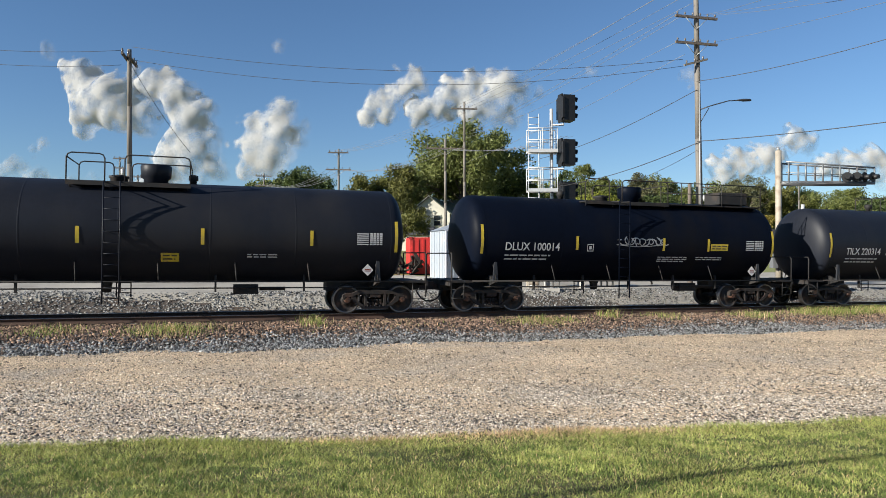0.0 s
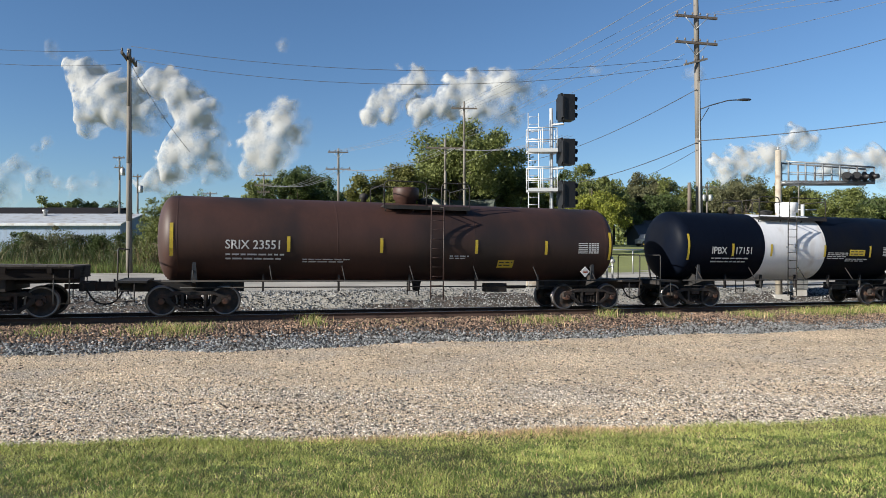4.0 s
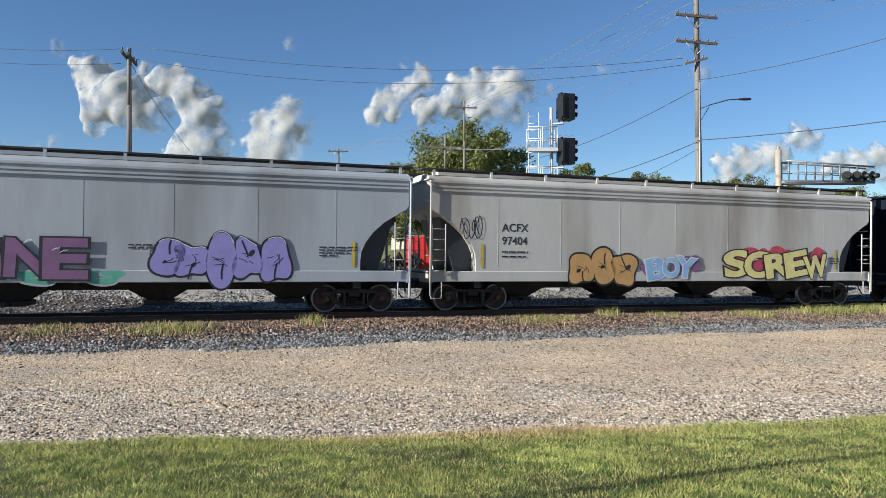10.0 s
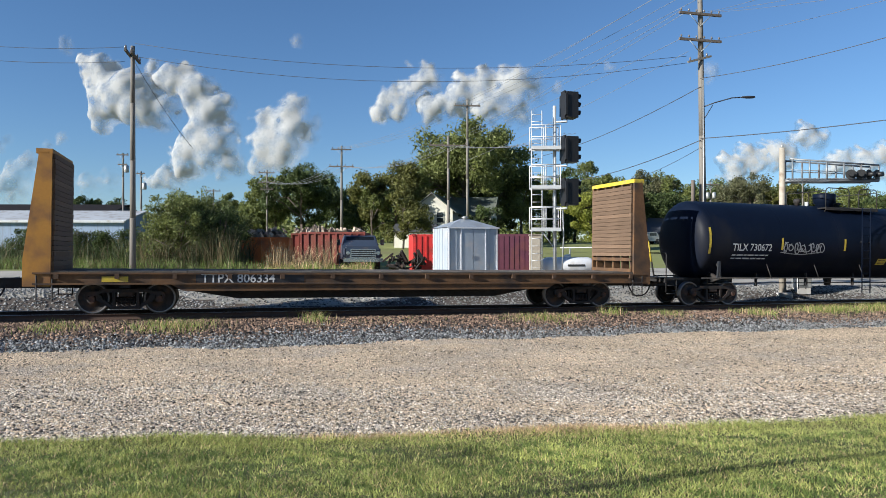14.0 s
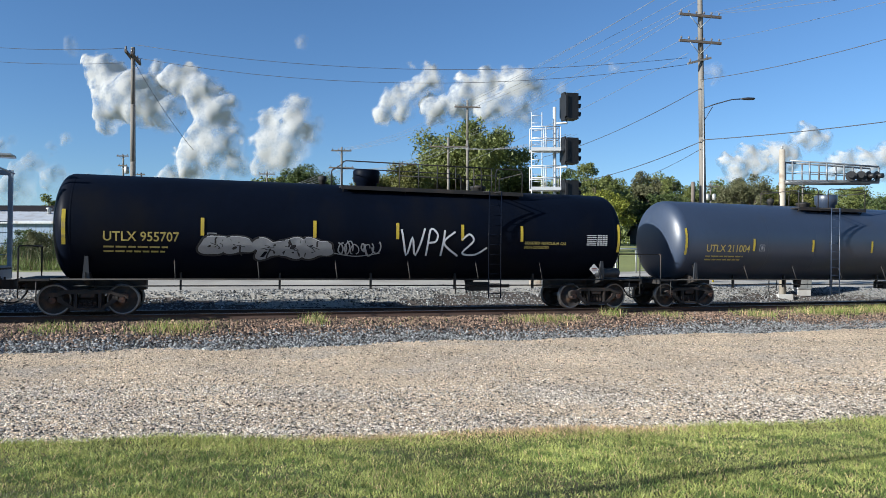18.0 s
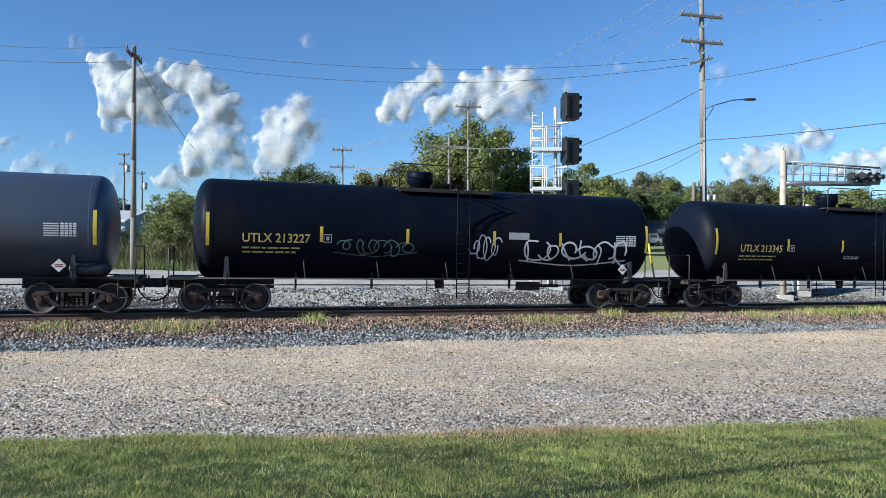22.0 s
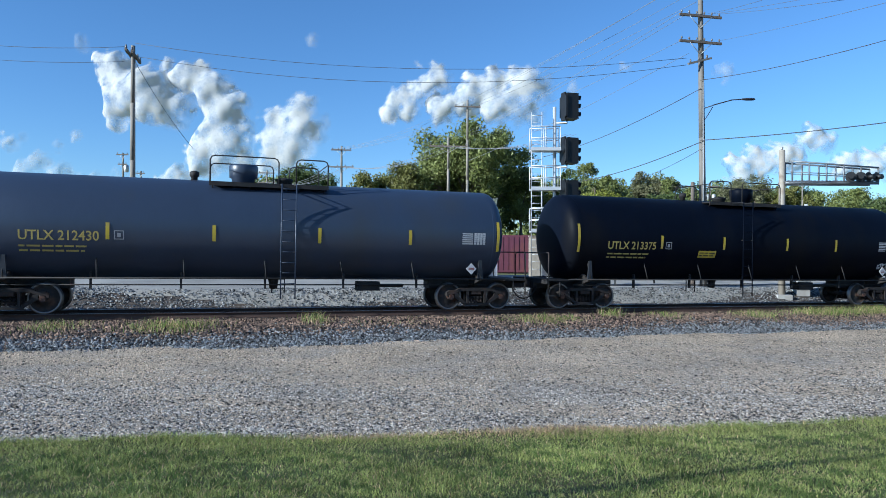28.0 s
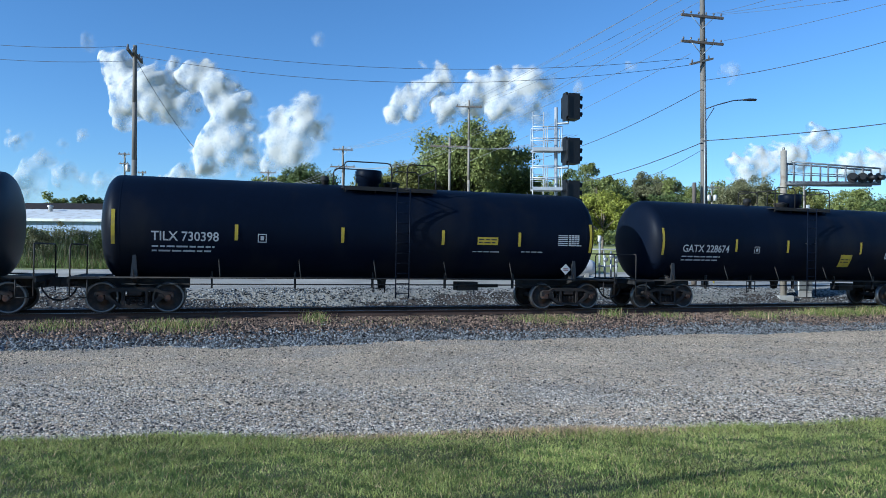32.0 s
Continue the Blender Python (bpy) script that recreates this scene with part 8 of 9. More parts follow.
def hopper_car(label, front, rear, gap_f, gap_r, paint, text, top=4.70, low_sill=1.02, n_bays=4, cut=1.6, posts=False, extras=None, over=1.75):
    c, h = (front + rear) / 2, (rear - front) / 2
    root = thing("hopper_car", label, "hopper car", "freight train cars")
    ws = []
    E = h + over
    yw = 1.5
    zs = 1.38
    eave = top - (0.30 if not posts else 0.53)
    # body: one solid with sloped ends and a belly
    inset = 0.72 if posts else 0.06
    xe = E - inset
    cutz = 3.50 if not posts else 3.55
    lowc = cut
    curve = [(0.06, 3.38), (0.26, 3.20), (0.52, 2.94), (0.74, 2.62), (0.90, 2.28), (0.98, 1.98), (1.0, 1.7), (1.0, zs)]
    outline = [(-xe, cutz), (-xe, eave), (xe, eave), (xe, cutz)] + [(xe - lowc * a, b) for a, b in curve] + [(-xe + lowc * a, b) for a, b in reversed(curve)]
    if posts:
        outline = [(-xe, cutz), (-xe, eave), (xe, eave), (xe, cutz), (xe - lowc, 1.75), (xe - lowc, zs), (-xe + lowc, zs), (-xe + lowc, 1.75)]
    bm = B()
    prism(bm, outline, -yw, yw)
    body = part("body", bm, paint, root)
    # roof: curved sheet with a raised hatch trough
    bm = B()
    prism(bm, [(-yw - 0.02, eave - 0.02), (-yw + 0.02, eave + 0.08), (-1.2, eave + 0.18), (-0.7, eave + 0.27), (0, eave + 0.30), (0.7, eave + 0.27), (1.2, eave + 0.18), (yw - 0.02, eave + 0.08), (yw + 0.02, eave - 0.02)], -xe - 0.03, xe + 0.03, axis="x")
    part("roof", bm, paint, root)
    for zz in (eave - 0.04, eave - 0.20, eave - 0.32) if not posts else (eave - 0.03, 2.05):
        for s in (-1, 1):
            hx, g = (xe, 0.03) if zz > 2.5 else (xe - lowc * 0.85, 0.012)
            part("top_chord", box(B(), -hx, hx, s * (yw + 0.02) - g, s * (yw + 0.02) + g - (0.018 if g < 0.02 else 0), zz - g - 0.005, zz + g + 0.005), paint, root)
    # side panel seams
    for x in [-xe + 2 * xe * i / 8 for i in range(1, 8)] if not posts else (-4.1, -2.4, -0.81, 1.0, 2.75, 4.45):
        for s in (-1, 1):
            b2 = B()
            box(b2, x - 0.016, x + 0.016, s * yw - 0.004, s * yw + 0.004, zs + 0.2 if not posts else 2.07, eave - 0.38)
            part("side_rib", b2, paint, root)
    # side sill, end frames
    for s in (-1, 1):
        b2 = B()
        box(b2, -E, E, s * (yw - 0.02) - 0.05, s * (yw - 0.02) + 0.05, low_sill, low_sill + 0.36)
        bmesh.ops.bevel(b2, geom=b2.edges[:], offset=0.02, segments=1, affect="EDGES")
        part("side_sill", b2, paint, root)
    b2 = B()
    box(b2, -E, E, -0.35, 0.35, 0.75, 1.1)
    part("centre_sill", b2, "steel_dark", root)
    for d, gap in ((-1, gap_f), (1, gap_r)):
        tx = d * h
        b2 = B()
        box(b2, min(d * E, d * (E - 0.12)), max(d * E, d * (E - 0.12)), -yw - 0.08, yw + 0.08, low_sill - 0.02, low_sill + 0.36)
        part("end_sill", b2, paint, root)
        b2 = B()
        box(b2, min(d * E, d * (E - lowc)), max(d * E, d * (E - lowc)), -yw, yw, low_sill + 0.27, low_sill + 0.33)
        part("end_floor", b2, "steel_dark", root)
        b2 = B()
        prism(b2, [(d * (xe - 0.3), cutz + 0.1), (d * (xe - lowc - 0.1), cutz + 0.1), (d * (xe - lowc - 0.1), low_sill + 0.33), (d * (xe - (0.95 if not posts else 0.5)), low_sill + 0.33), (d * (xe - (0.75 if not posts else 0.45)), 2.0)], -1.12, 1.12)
        # end-recess shade is put into the sheet's charcoal colour, except with open posts
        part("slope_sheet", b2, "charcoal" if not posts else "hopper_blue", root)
        b2 = B()
        prism(b2, [(d * (xe - 0.03), cutz - 0.02), (d * (xe - lowc * 0.60 - 0.02), 2.80), (d * (xe - lowc * 0.90 - 0.02), 2.30), (d * (xe - lowc * 0.97), 1.93), (d * (xe - lowc), low_sill + 0.3), (d * (xe - lowc + 0.2), low_sill + 0.3), (d * (xe - lowc * 0.85 + 0.1), 1.9)], -0.06, 0.06)
        if not posts:
            part("slope_brace", b2, paint, root)
        for s in (-1, 1):
            b2 = B()
            if posts:
                box(b2, d * (E - 0.06) - 0.06, d * (E - 0.06) + 0.06, s * yw - 0.06, s * yw + 0.06, low_sill + 0.3, eave + 0.14)
                box(b2, min(d * E, d * (xe - 0.1)), max(d * E, d * (xe - 0.1)), s * yw - 0.05, s * yw + 0.05, eave - 0.02, eave + 0.14)
                box(b2, d * (E - 0.65) - 0.05, d * (E - 0.65) + 0.05, s * yw - 0.06, s * yw + 0.05, low_sill + 0.3, cutz)
            else:
                rod(b2, (d * (E - 0.02), s * (yw + 0.09), low_sill - 0.45), (d * (E - 0.02), s * (yw + 0.09), eave - 0.1), 0.035, 8)
                rod(b2, (d * (E - 0.02), s * (yw + 0.09), eave - 0.1), (d * (E - 0.06), s * (yw - 0.15), eave + 0.12), 0.035, 8)
            part("corner_post", b2, paint, root)
            ladder(root, d * (E - 0.30), s * (yw + 0.09), 2.95 if not posts else 3.3, low_sill + 0.2, 0.48, paint, name="ladder")
            b2 = B()
            pipe(b2, [(d * (E - 0.05), s * (yw + 0.06), low_sill), (d * (E - 0.05), s * (yw + 0.06), 0.48), (d * (E - 0.42), s * (yw + 0.06), 0.48), (d * (E - 0.42), s * (yw + 0.06), low_sill)], 0.02, 6)
            part("sill_step", b2, paint, root)
        b2 = B()
        rod(b2, (d * (E + 0.02), -yw - 0.05, eave + 0.05), (d * (E + 0.02), yw + 0.05, eave + 0.05), 0.03, 8)
        for zz in (1.9, 2.5, 3.1, 3.7):
            rod(b2, (d * (E + 0.0), -1.4, zz), (d * (E + 0.0), -0.9, zz), 0.014, 6)
        part("end_rungs", b2, paint, root)
        coupler(root, d * (h + gap), d)
        b2 = B()
        box(b2, min(d * E, d * (h + gap - 0.35)), max(d * E, d * (h + gap - 0.35)), -0.3, 0.3, 0.76, 1.05)
        part("draft_sill", b2, "steel_dark", root)
        truck(root, tx, ws)
        b2 = B()
        box(b2, tx - 0.12, tx + 0.12, -1.45, 1.45, 0.82, 1.02)
        part("body_bolster", b2, "steel_dark", root)
    # hopper bays
    span = 2 * (E - lowc) - 0.3
    bw = span / n_bays
    for i in range(n_bays):
        x = -span / 2 + bw * (i + 0.5)
        b2 = B()
        t, lo = bw * 0.46, 0.28
        vs = [b2.verts.new(p) for p in ((x - t, -1.35, zs + 0.02), (x + t, -1.35, zs + 0.02), (x + t, 1.35, zs + 0.02), (x - t, 1.35, zs + 0.02),
                                       (x - lo, -0.45, 0.42), (x + lo, -0.45, 0.42), (x + lo, 0.45, 0.42), (x - lo, 0.45, 0.42))]
        for f in ((0, 1, 5, 4), (1, 2, 6, 5), (2, 3, 7, 6), (3, 0, 4, 7), (4, 5, 6, 7)):
            b2.faces.new([vs[k] for k in f])
        bmesh.ops.recalc_face_normals(b2, faces=b2.faces)
        bay = part("hopper_bay", b2, "steel_dark", root)
        b2 = B()
        box(b2, x - 0.42, x + 0.42, -0.62, 0.62, 0.30, 0.44)
        rod(b2, (x, -0.62, 0.37), (x, -0.95, 0.37), 0.05, 8)
        part("outlet_gate", b2, "steel_dark", bay)
    # roof walk on brackets
    zr = eave + (0.42 if not posts else 0.53)
    n_br = 10 if not posts else 8
    for s in (-1, 1):
        b2 = B()
        box(b2, -E - 0.15, E + 0.15, s * 0.85 - 0.30, s * 0.85 + 0.30, zr - 0.02, zr + 0.03)
        part("roof_walk", b2, "steel_dark" if not posts else "galvanised", root, "grated steel running board")
        b2 = B()
        for i in range(n_br):
            x = -xe + (0.2 if not posts else 0.02) + (2 * xe - (0.4 if not posts else 0.04)) * i / (n_br - 1)
            box(b2, x - 0.045, x + 0.045, s * (1.12 if not posts else 1.36) - 0.03, s * (1.12 if not posts else 1.36) + 0.03, eave + (0.1 if not posts else 0.0), zr)
        if posts:
            box(b2, -E - 0.1, E + 0.1, s * 1.40 - 0.03, s * 1.40 + 0.03, zr - 0.03, zr + 0.035)
        part("walk_bracket", b2, paint, root)
    b2 = B()
    box(b2, -xe + 0.6, xe - 0.6, -0.38, 0.38, eave + 0.26, zr + 0.06)
    if posts:
        box(b2, -xe + 0.05, xe - 0.05, -1.0, 1.0, eave + 0.2, zr - 0.09)
    part("hatch_cover", b2, paint, root)
    # stripes and writing
    for x, a, b in () if not posts else ((-4.55, 2.15, 2.6), (4.75, 2.12, 2.5), (4.75, 1.5, 1.85), (-2.2, 1.5, 1.9), (0.1, 1.5, 1.82), (2.5, 1.5, 1.82)):
        part("reflector", patch(B(), x - 0.05, x + 0.05, a, b, 0, yw, 0.016, 1), "yellow", root)
    for x in [] if posts else [-xe + lowc + 0.22, xe - lowc - 0.22] + [(-xe + 2 * xe * k / 6) for k in (2, 3, 4)]:
        big = abs(x) > xe - lowc - 0.5
        part("reflector", patch(B(), x - 0.05, x + 0.05, zs + (0.12 if big else 0.1), zs + (0.92 if big else 0.5), 0, yw, 0.016, 1), "yellow", root)
    return root, ws, c, h, E, xe, yw


def flat_base(label, front, rear, gap_f, gap_r, paint, deck_z, depth, over, name="flat_car"):
    c, h = (front + rear) / 2, (rear - front) / 2
    root = thing(name, label, "flat car", "freight train cars")
    ws = []
    E = h + over
    for s in (-1, 1):
        b2 = B()
        prism(b2, [(-E, deck_z - 0.02), (-E, deck_z - 0.34), (-h + 1.25, deck_z - 0.36), (-h + 1.6, deck_z - depth), (h - 1.6, deck_z - depth), (h - 1.25, deck_z - 0.36), (E, deck_z - 0.34), (E, deck_z - 0.02)], s * 1.42 - 0.04, s * 1.42 + 0.04)
        part("side_sill", b2, paint, root)
        b2 = B()
        for zz in (deck_z - 0.04, deck_z - 0.34):
            box(b2, -E, E, s * 1.47 - 0.05, s * 1.47 + 0.05, zz - 0.025, zz + 0.025)
        part("sill_flange", b2, paint, root)
        for i in range(13):
            x = -E + 0.6 + (2 * E - 1.2) * i / 12
            shared("pocket_" + paint, lambda bm: box(bm, -0.06, 0.06, -0.05, 0.05, -0.14, 0.0), paint, "stake_pocket", root, (x, s * 1.52, deck_z - 0.05))
    b2 = B()
    deep = max(0.86, depth)
    prism(b2, [(-E, deck_z - 0.06), (-E, deck_z - 0.5), (-h + 1.4, deck_z - 0.55), (-h + 3.2, deck_z - deep), (h - 3.2, deck_z - deep), (h - 1.4, deck_z - 0.55), (E, deck_z - 0.5), (E, deck_z - 0.06)], -0.42, 0.42)
    part("centre_sill", b2, "steel_dark", root)
    for x in [-h + 3.4 + (2 * h - 6.8) * k / 5 for k in range(6)]:
        part("cross_bearer", box(B(), x - 0.06, x + 0.06, -1.36, 1.36, deck_z - 0.5, deck_z - 0.06), "steel_dark", root)
    n = 44
    for i in range(n):
        x = -E + (2 * E) * (i + 0.5) / n
        shared("deck_plank%.2f" % (E / n), lambda bm: box(bm, -E / n + 0.008, E / n - 0.008, -1.46, 1.46, -0.05, 0.0), "deck_wood", "deck_plank", root, (x, 0, deck_z + 0.03 + 0.004 * math.sin(i * 2.3)))
    for d, gap in ((-1, gap_f), (1, gap_r)):
        tx = d * h
        b2 = B()
        box(b2, min(d * E, d * (E - 0.1)), max(d * E, d * (E - 0.1)), -1.46, 1.46, deck_z - 0.36, deck_z - 0.02)
        part("end_sill", b2, paint, root)
        b2 = B()
        box(b2, min(d * (E - 0.05), d * (h + gap - 0.3)), max(d * (E - 0.05), d * (h + gap - 0.3)), -0.28, 0.28, 0.74, 1.04)
        part("draft_sill", b2, "steel_dark", root)
        b2 = B()
        box(b2, tx - 0.15, tx + 0.15, -1.4, 1.4, 0.80, deck_z - 0.2)
        part("body_bolster", b2, "steel_dark", root)
        for s in (-1, 1):
            b2 = B()
            xx = d * (E - 0.1)
            pipe(b2, [(xx, s * 1.5, deck_z - 0.1), (xx, s * 1.5, 0.45), (xx - d * 0.4, s * 1.5, 0.45), (xx - d * 0.4, s * 1.5, deck_z - 0.2)], 0.02, 6)
            part("sill_step", b2, "steel_dark", root)
        coupler(root, d * (h + gap), d)
        truck(root, tx, ws)
    TRAIN.append((root, c, ws))
    return root, h, E

# ---- the train, from its head: truck centres along it, in metres ----
TRUCKS = [(-17.8, -2.39), (1.75, 12.97), (17.12, 28.3), (33.15, 44.2), (49.25, 62.9), (67.55, 77.62), (81.8, 91.97), (96.13, 105.52),
          (109.74, 118.64), (122.9, 138.75), (142.9, 158.78), (164.61, 179.79), (187.33, 202.5), (208.3, 222.8), (227.0, 236.8), (241.1, 257.9),
          (261.98, 276.35), (280.6, 294.83), (299.0, 313.14), (317.4, 331.63), (335.83, 350.23), (354.4, 368.69), (372.9, 387.07),
          (391.3, 405.6), (409.86, 424.26), (428.5, 442.9), (447.1, 459.4)]


def place(i):
    f, r = TRUCKS[i - 1]
    gf = (f - TRUCKS[i - 2][1]) / 2 if i > 1 else 2.08
    gr = (TRUCKS[i][0] - r) / 2 if i < len(TRUCKS) else 2.08
    return f, r, gf, gr


def evenly(i, n, a=0.9, shift=0.0):
    f, r = TRUCKS[i - 1]
    h = (r - f) / 2 + 1.38 - 0.65
    return [-h * a + shift + 2 * h * a * (k + 1) / (n + 1) for k in range(n)]


def text_at(i, d=0.5):
    f, r = TRUCKS[i - 1]
    return -(r - f) / 2 + d


def tag_white(x0, x1, z0, z1, seed, n, mk="spray_white", w=0.04):
    return lambda root, R, zc, h, E: scribble(root, x0, x1, zc + z0, zc + z1, mk, R, zc, seed, n, w)


def sharp_tag(x, z, w, h):
    """A quick angular sprayed tag in a few straight strokes."""
    lines = [[(0, 1), (0.2, 0), (0.36, 0.7), (0.5, 0), (0.78, 1.05)], [(0.86, 0), (0.96, 1), (1.2, 0.86), (1.16, 0.56), (0.93, 0.5)], [(1.36, 0), (1.46, 1)],
             [(1.82, 0.95), (1.43, 0.5), (1.95, 0)], [(2.05, 0.62), (2.3, 0.86), (2.46, 0.6), (2.1, 0.12), (2.55, 0.06), (2.95, 0.34)]]

    def make(root, R, zc, h_, E):
        for q in lines:
            bm = B()
            stroke_ribbon(bm, curve_of([(x + a * w, zc + z + b * h) for a, b in q], 4), 0.065, R, zc)
            part("graffiti_tag", bm, "spray_white", root)
    return make


def sign(x, z, w=0.75, hh=0.26):
    def make(root, R, zc, h, E):
        part("yellow_sign", patch(B(), x - w / 2, x + w / 2, zc + z - 0.22 - hh / 2, zc + z - 0.22 + hh / 2, R, zc, 0.008), "yellow", root)
        small_print(root, x - w / 2 + 0.05, zc + z - 0.19, [w - 0.1, w - 0.15], R + 0.004, zc, "letter_dark", 0.1, 0.04, 7)
    return make


def prints(*rows):
    def make(root, R, zc, h, E):
        for k, (x, z, ls) in enumerate(rows):
            small_print(root, x, zc + z - 0.18, ls, R, zc, "letter_white", 0.075, 0.035, 31 + k)
    return make


def stencil_box(x, z=-0.30, mk="letter_white"):
    def make(root, R, zc, h, E):
        b2 = B()
        s = 0.13
        for a, b, c, d in ((-s, s, -s, -s + 0.025), (-s, s, s - 0.025, s), (-s, -s + 0.025, -s, s), (s - 0.025, s, -s, s), (-0.05, 0.05, -0.06, 0.06)):
            patch(b2, x + a, x + b, zc + z + c, zc + z + d, R, zc, 0.008, 1)
        part("stencil", b2, mk, root)
    return make


def air_tank(root, R, zc, h, E):
    b2 = B()
    x = h - 0.1
    lathe(b2, [(x - 0.05, 0.03), (x, 0.15), (x + 0.06, 0.18), (x + 0.86, 0.18), (x + 0.92, 0.15), (x + 0.97, 0.03)], "x", 16, (0, -1.15, 1.32))
    part("air_reservoir", b2, "charcoal" if R > 1.5 else "steel_dark", root, smooth=False)


def several(*fs):
    def make(root, R, zc, h, E):
        for f in fs:
            f(root, R, zc, h, E)
    return make


def roof_box(x0, x1):
    def make(root, R, zc, h, E):
        b2 = B()
        box(b2, x0, x1, -0.45, 0.45, zc + R - 0.02, zc + R + 0.48)
        bmesh.ops.bevel(b2, geom=b2.edges[:], offset=0.03, segments=1, affect="EDGES")
        part("fitting_box", b2, "steel_dark", root)
    return make


def build_train():
    A, U, G, I = dict(R=1.55, zc=2.57), dict(R=1.60, zc=2.62), dict(R=1.57, zc=2.57), dict(R=1.37, zc=2.40)
    tank_car("long black tank car with a ladder and top platform", *place(1), "faded_black", **A, dome_x=0.9, ladder_x=-0.16, strips=(-4.4, -1.05, 2.31, 5.54), seams=evenly(1, 5), valve_x=2.0,
             extras=several(sign(1.4, -0.55, 0.5), prints((3.6, -0.5, [0.9, 0.9]))))
    tank_car("black tank car with white lettering and top walkway", *place(2), "black_paint", **A, text="DLUX 100014", text_x=-5.33, dome_x=0.6, ladder_x=-0.66,
             strips=(-2.54, 1.1, 3.11), walkway=(1.3, 6.0), seams=(-3.1, 0.2, 2.6), extras=several(sign(3.62, 0.0, 0.8), roof_box(4.5, 5.9), stencil_box(-2.0), prints((0.9, -0.45, [1.3, 1.3, 1.2]), (2.6, -0.45, [1.2, 1.2])),
             tag_white(-0.9, 1.0, -0.2, 0.1, 4, 5, "spray_silver")))
    tank_car("blue-black tank car with white lettering and top walkway", *place(3), "faded_black", **A, text="TILX 220314", text_x=-5.33, dome_x=0.6, ladder_x=-0.58,
             strips=(-1.91, 1.12, 3.14), walkway=(1.6, 6.6), seams=(-4.2, -2.2, 1.0, 3.0, 5.0), extras=several(sign(-2.02, -0.6, 0.75), roof_box(4.6, 5.9), stencil_box(-3.0), prints((1.0, -0.45, [1.4, 1.1, 0.9]), (3.0, -0.45, [1.2, 0.9]), (4.8, -0.45, [1.3, 0.9]), (2.3, 0.02, [1.3]))))
    root, h, E = flat_base("rusty dark empty flat car with a wooden deck", *place(4), "flat_brown", 1.50, 0.95, 1.85)
    lettering(root, "NDYX 380878", -h + 0.9, 1.24, 0.21, "letter_grey", 0, 1.46, lift=0.012)
    small_print(root, -h + 4.2, 1.36, [1.4, 1.0], 0, 1.47, "letter_grey", 0.1, 0.05, 3)
    tank_car("rust-brown tank car with worn paint", *place(5), "brown_paint", R=1.36, zc=2.37, over=1.1, text="SRIX 23551", text_x=-5.95, dome_x=0.1, ladder_x=0.81, strips=(-4.05, -1.07, 2.25, 4.89), seams=(-2.5, 2.2),
             extras=several(sign(3.4, -0.5, 0.6), prints((1.3, -0.3, [0.7, 0.6]), (-3.6, -0.45, [1.5, 1.3]))))
    for i, band, lx, dx, txt, rp in ((6, (-2.0, 1.17), -0.69, 0.45, "IPBX    17151", None), (7, (-1.71, 1.88), 0.85, -0.6, "IPBX    17192", "white_paint"),
                                     (8, (-1.41, 1.9), 0.85, -0.25, "IPBX  17510", "white_paint"), (9, (-1.65, 1.9), 0.9, -0.5, "IPBX  17830", "white_paint")):
        ex = [sign(band[1] + (0.8 if i == 8 else 1.7), 0.02, 0.85), prints((band[1] + 0.1, -0.05, [1.1, 1.1, 1.0, 0.9]), (band[1] + 1.1, -0.3, [1.2, 1.0]))]
        if i == 9:
            ex += [tag_white(-1.5, 1.5, -0.85, -0.35, 9, 8, "spray_black", 0.05), tag_white(2.0, 3.4, -0.75, -0.45, 10, 4, "spray_silver")]
        tank_car("black tank car with a white middle band", *place(i), "black_paint", **I, band=band, text=txt, text_x=text_at(i, 0.5 if i != 8 else 0.3), text_h=0.27, dome_x=dx, ladder_x=lx,
                 strips=((-3.53, -1.65, 1.11, 3.58) if i == 6 else (-3.52, -1.56, 1.79) if i == 7 else (-2.46, -0.34, 1.8) if i == 8 else (-0.6, 1.8)), rail_paint=rp, trim="steel_dark" if rp is None else "white_paint", seams=(band[0], band[1], -3.9), extras=several(*ex))
    # two covered hoppers with sprayed pictures
    for i, paint, lines in ((10, "hopper_grey", ("ACFX", "39558")), (11, "hopper_tan", ("ACFX", "97404"))):
        root, ws, c, h, E, xe, yw = hopper_car("light grey covered hopper car with colourful graffiti" if i == 10 else "pale tan-grey covered hopper car with colourful graffiti", *place(i), paint, lines)
        TRAIN.append((root, c, ws))
        tx = -xe + 2.45 if i == 10 else -xe + 2.55
        lettering(root, lines[0], tx, 2.75, 0.27, "letter_dark", 0, yw, lift=0.007)
        lettering(root, lines[1], tx, 2.30, 0.27, "letter_dark", 0, yw, lift=0.007)
        small_print(root, tx, 2.02, [1.0, 0.9], 0, yw + 0.01, "letter_dark", 0.16, 0.05, i)
        if i == 10:
            lettered_piece(root, "SHINE", -4.5, 0.05, 1.06, 2.35, "purple", "spray_black", 0, yw + 0.034, 21)
            graffiti(root, -5.5, 0.9, 1.10, 1.42, "teal", "hopper_grey", 0, yw + 0.022, 22, 8, None)
            graffiti(root, 1.8, 5.7, 1.12, 2.25, "violet", "spray_black", 0, yw + 0.028, 23, 5, "spray_white")
            scribble(root, -6.5, -4.6, 1.55, 2.1, "spray_black", 0, yw + 0.01, 24, 6, 0.03)
            scribble(root, -9.1, -8.4, 2.9, 3.4, "spray_black", 0, yw + 0.01, 25, 3, 0.03)
            scribble(root, 1.7, 2.3, 1.6, 2.0, "spray_black", 0, yw + 0.01, 27, 3, 0.025)
            small_print(root, 1.2, 2.1, [1.3, 1.1], 0, yw + 0.01, "letter_dark", 0.09, 0.04, 28)
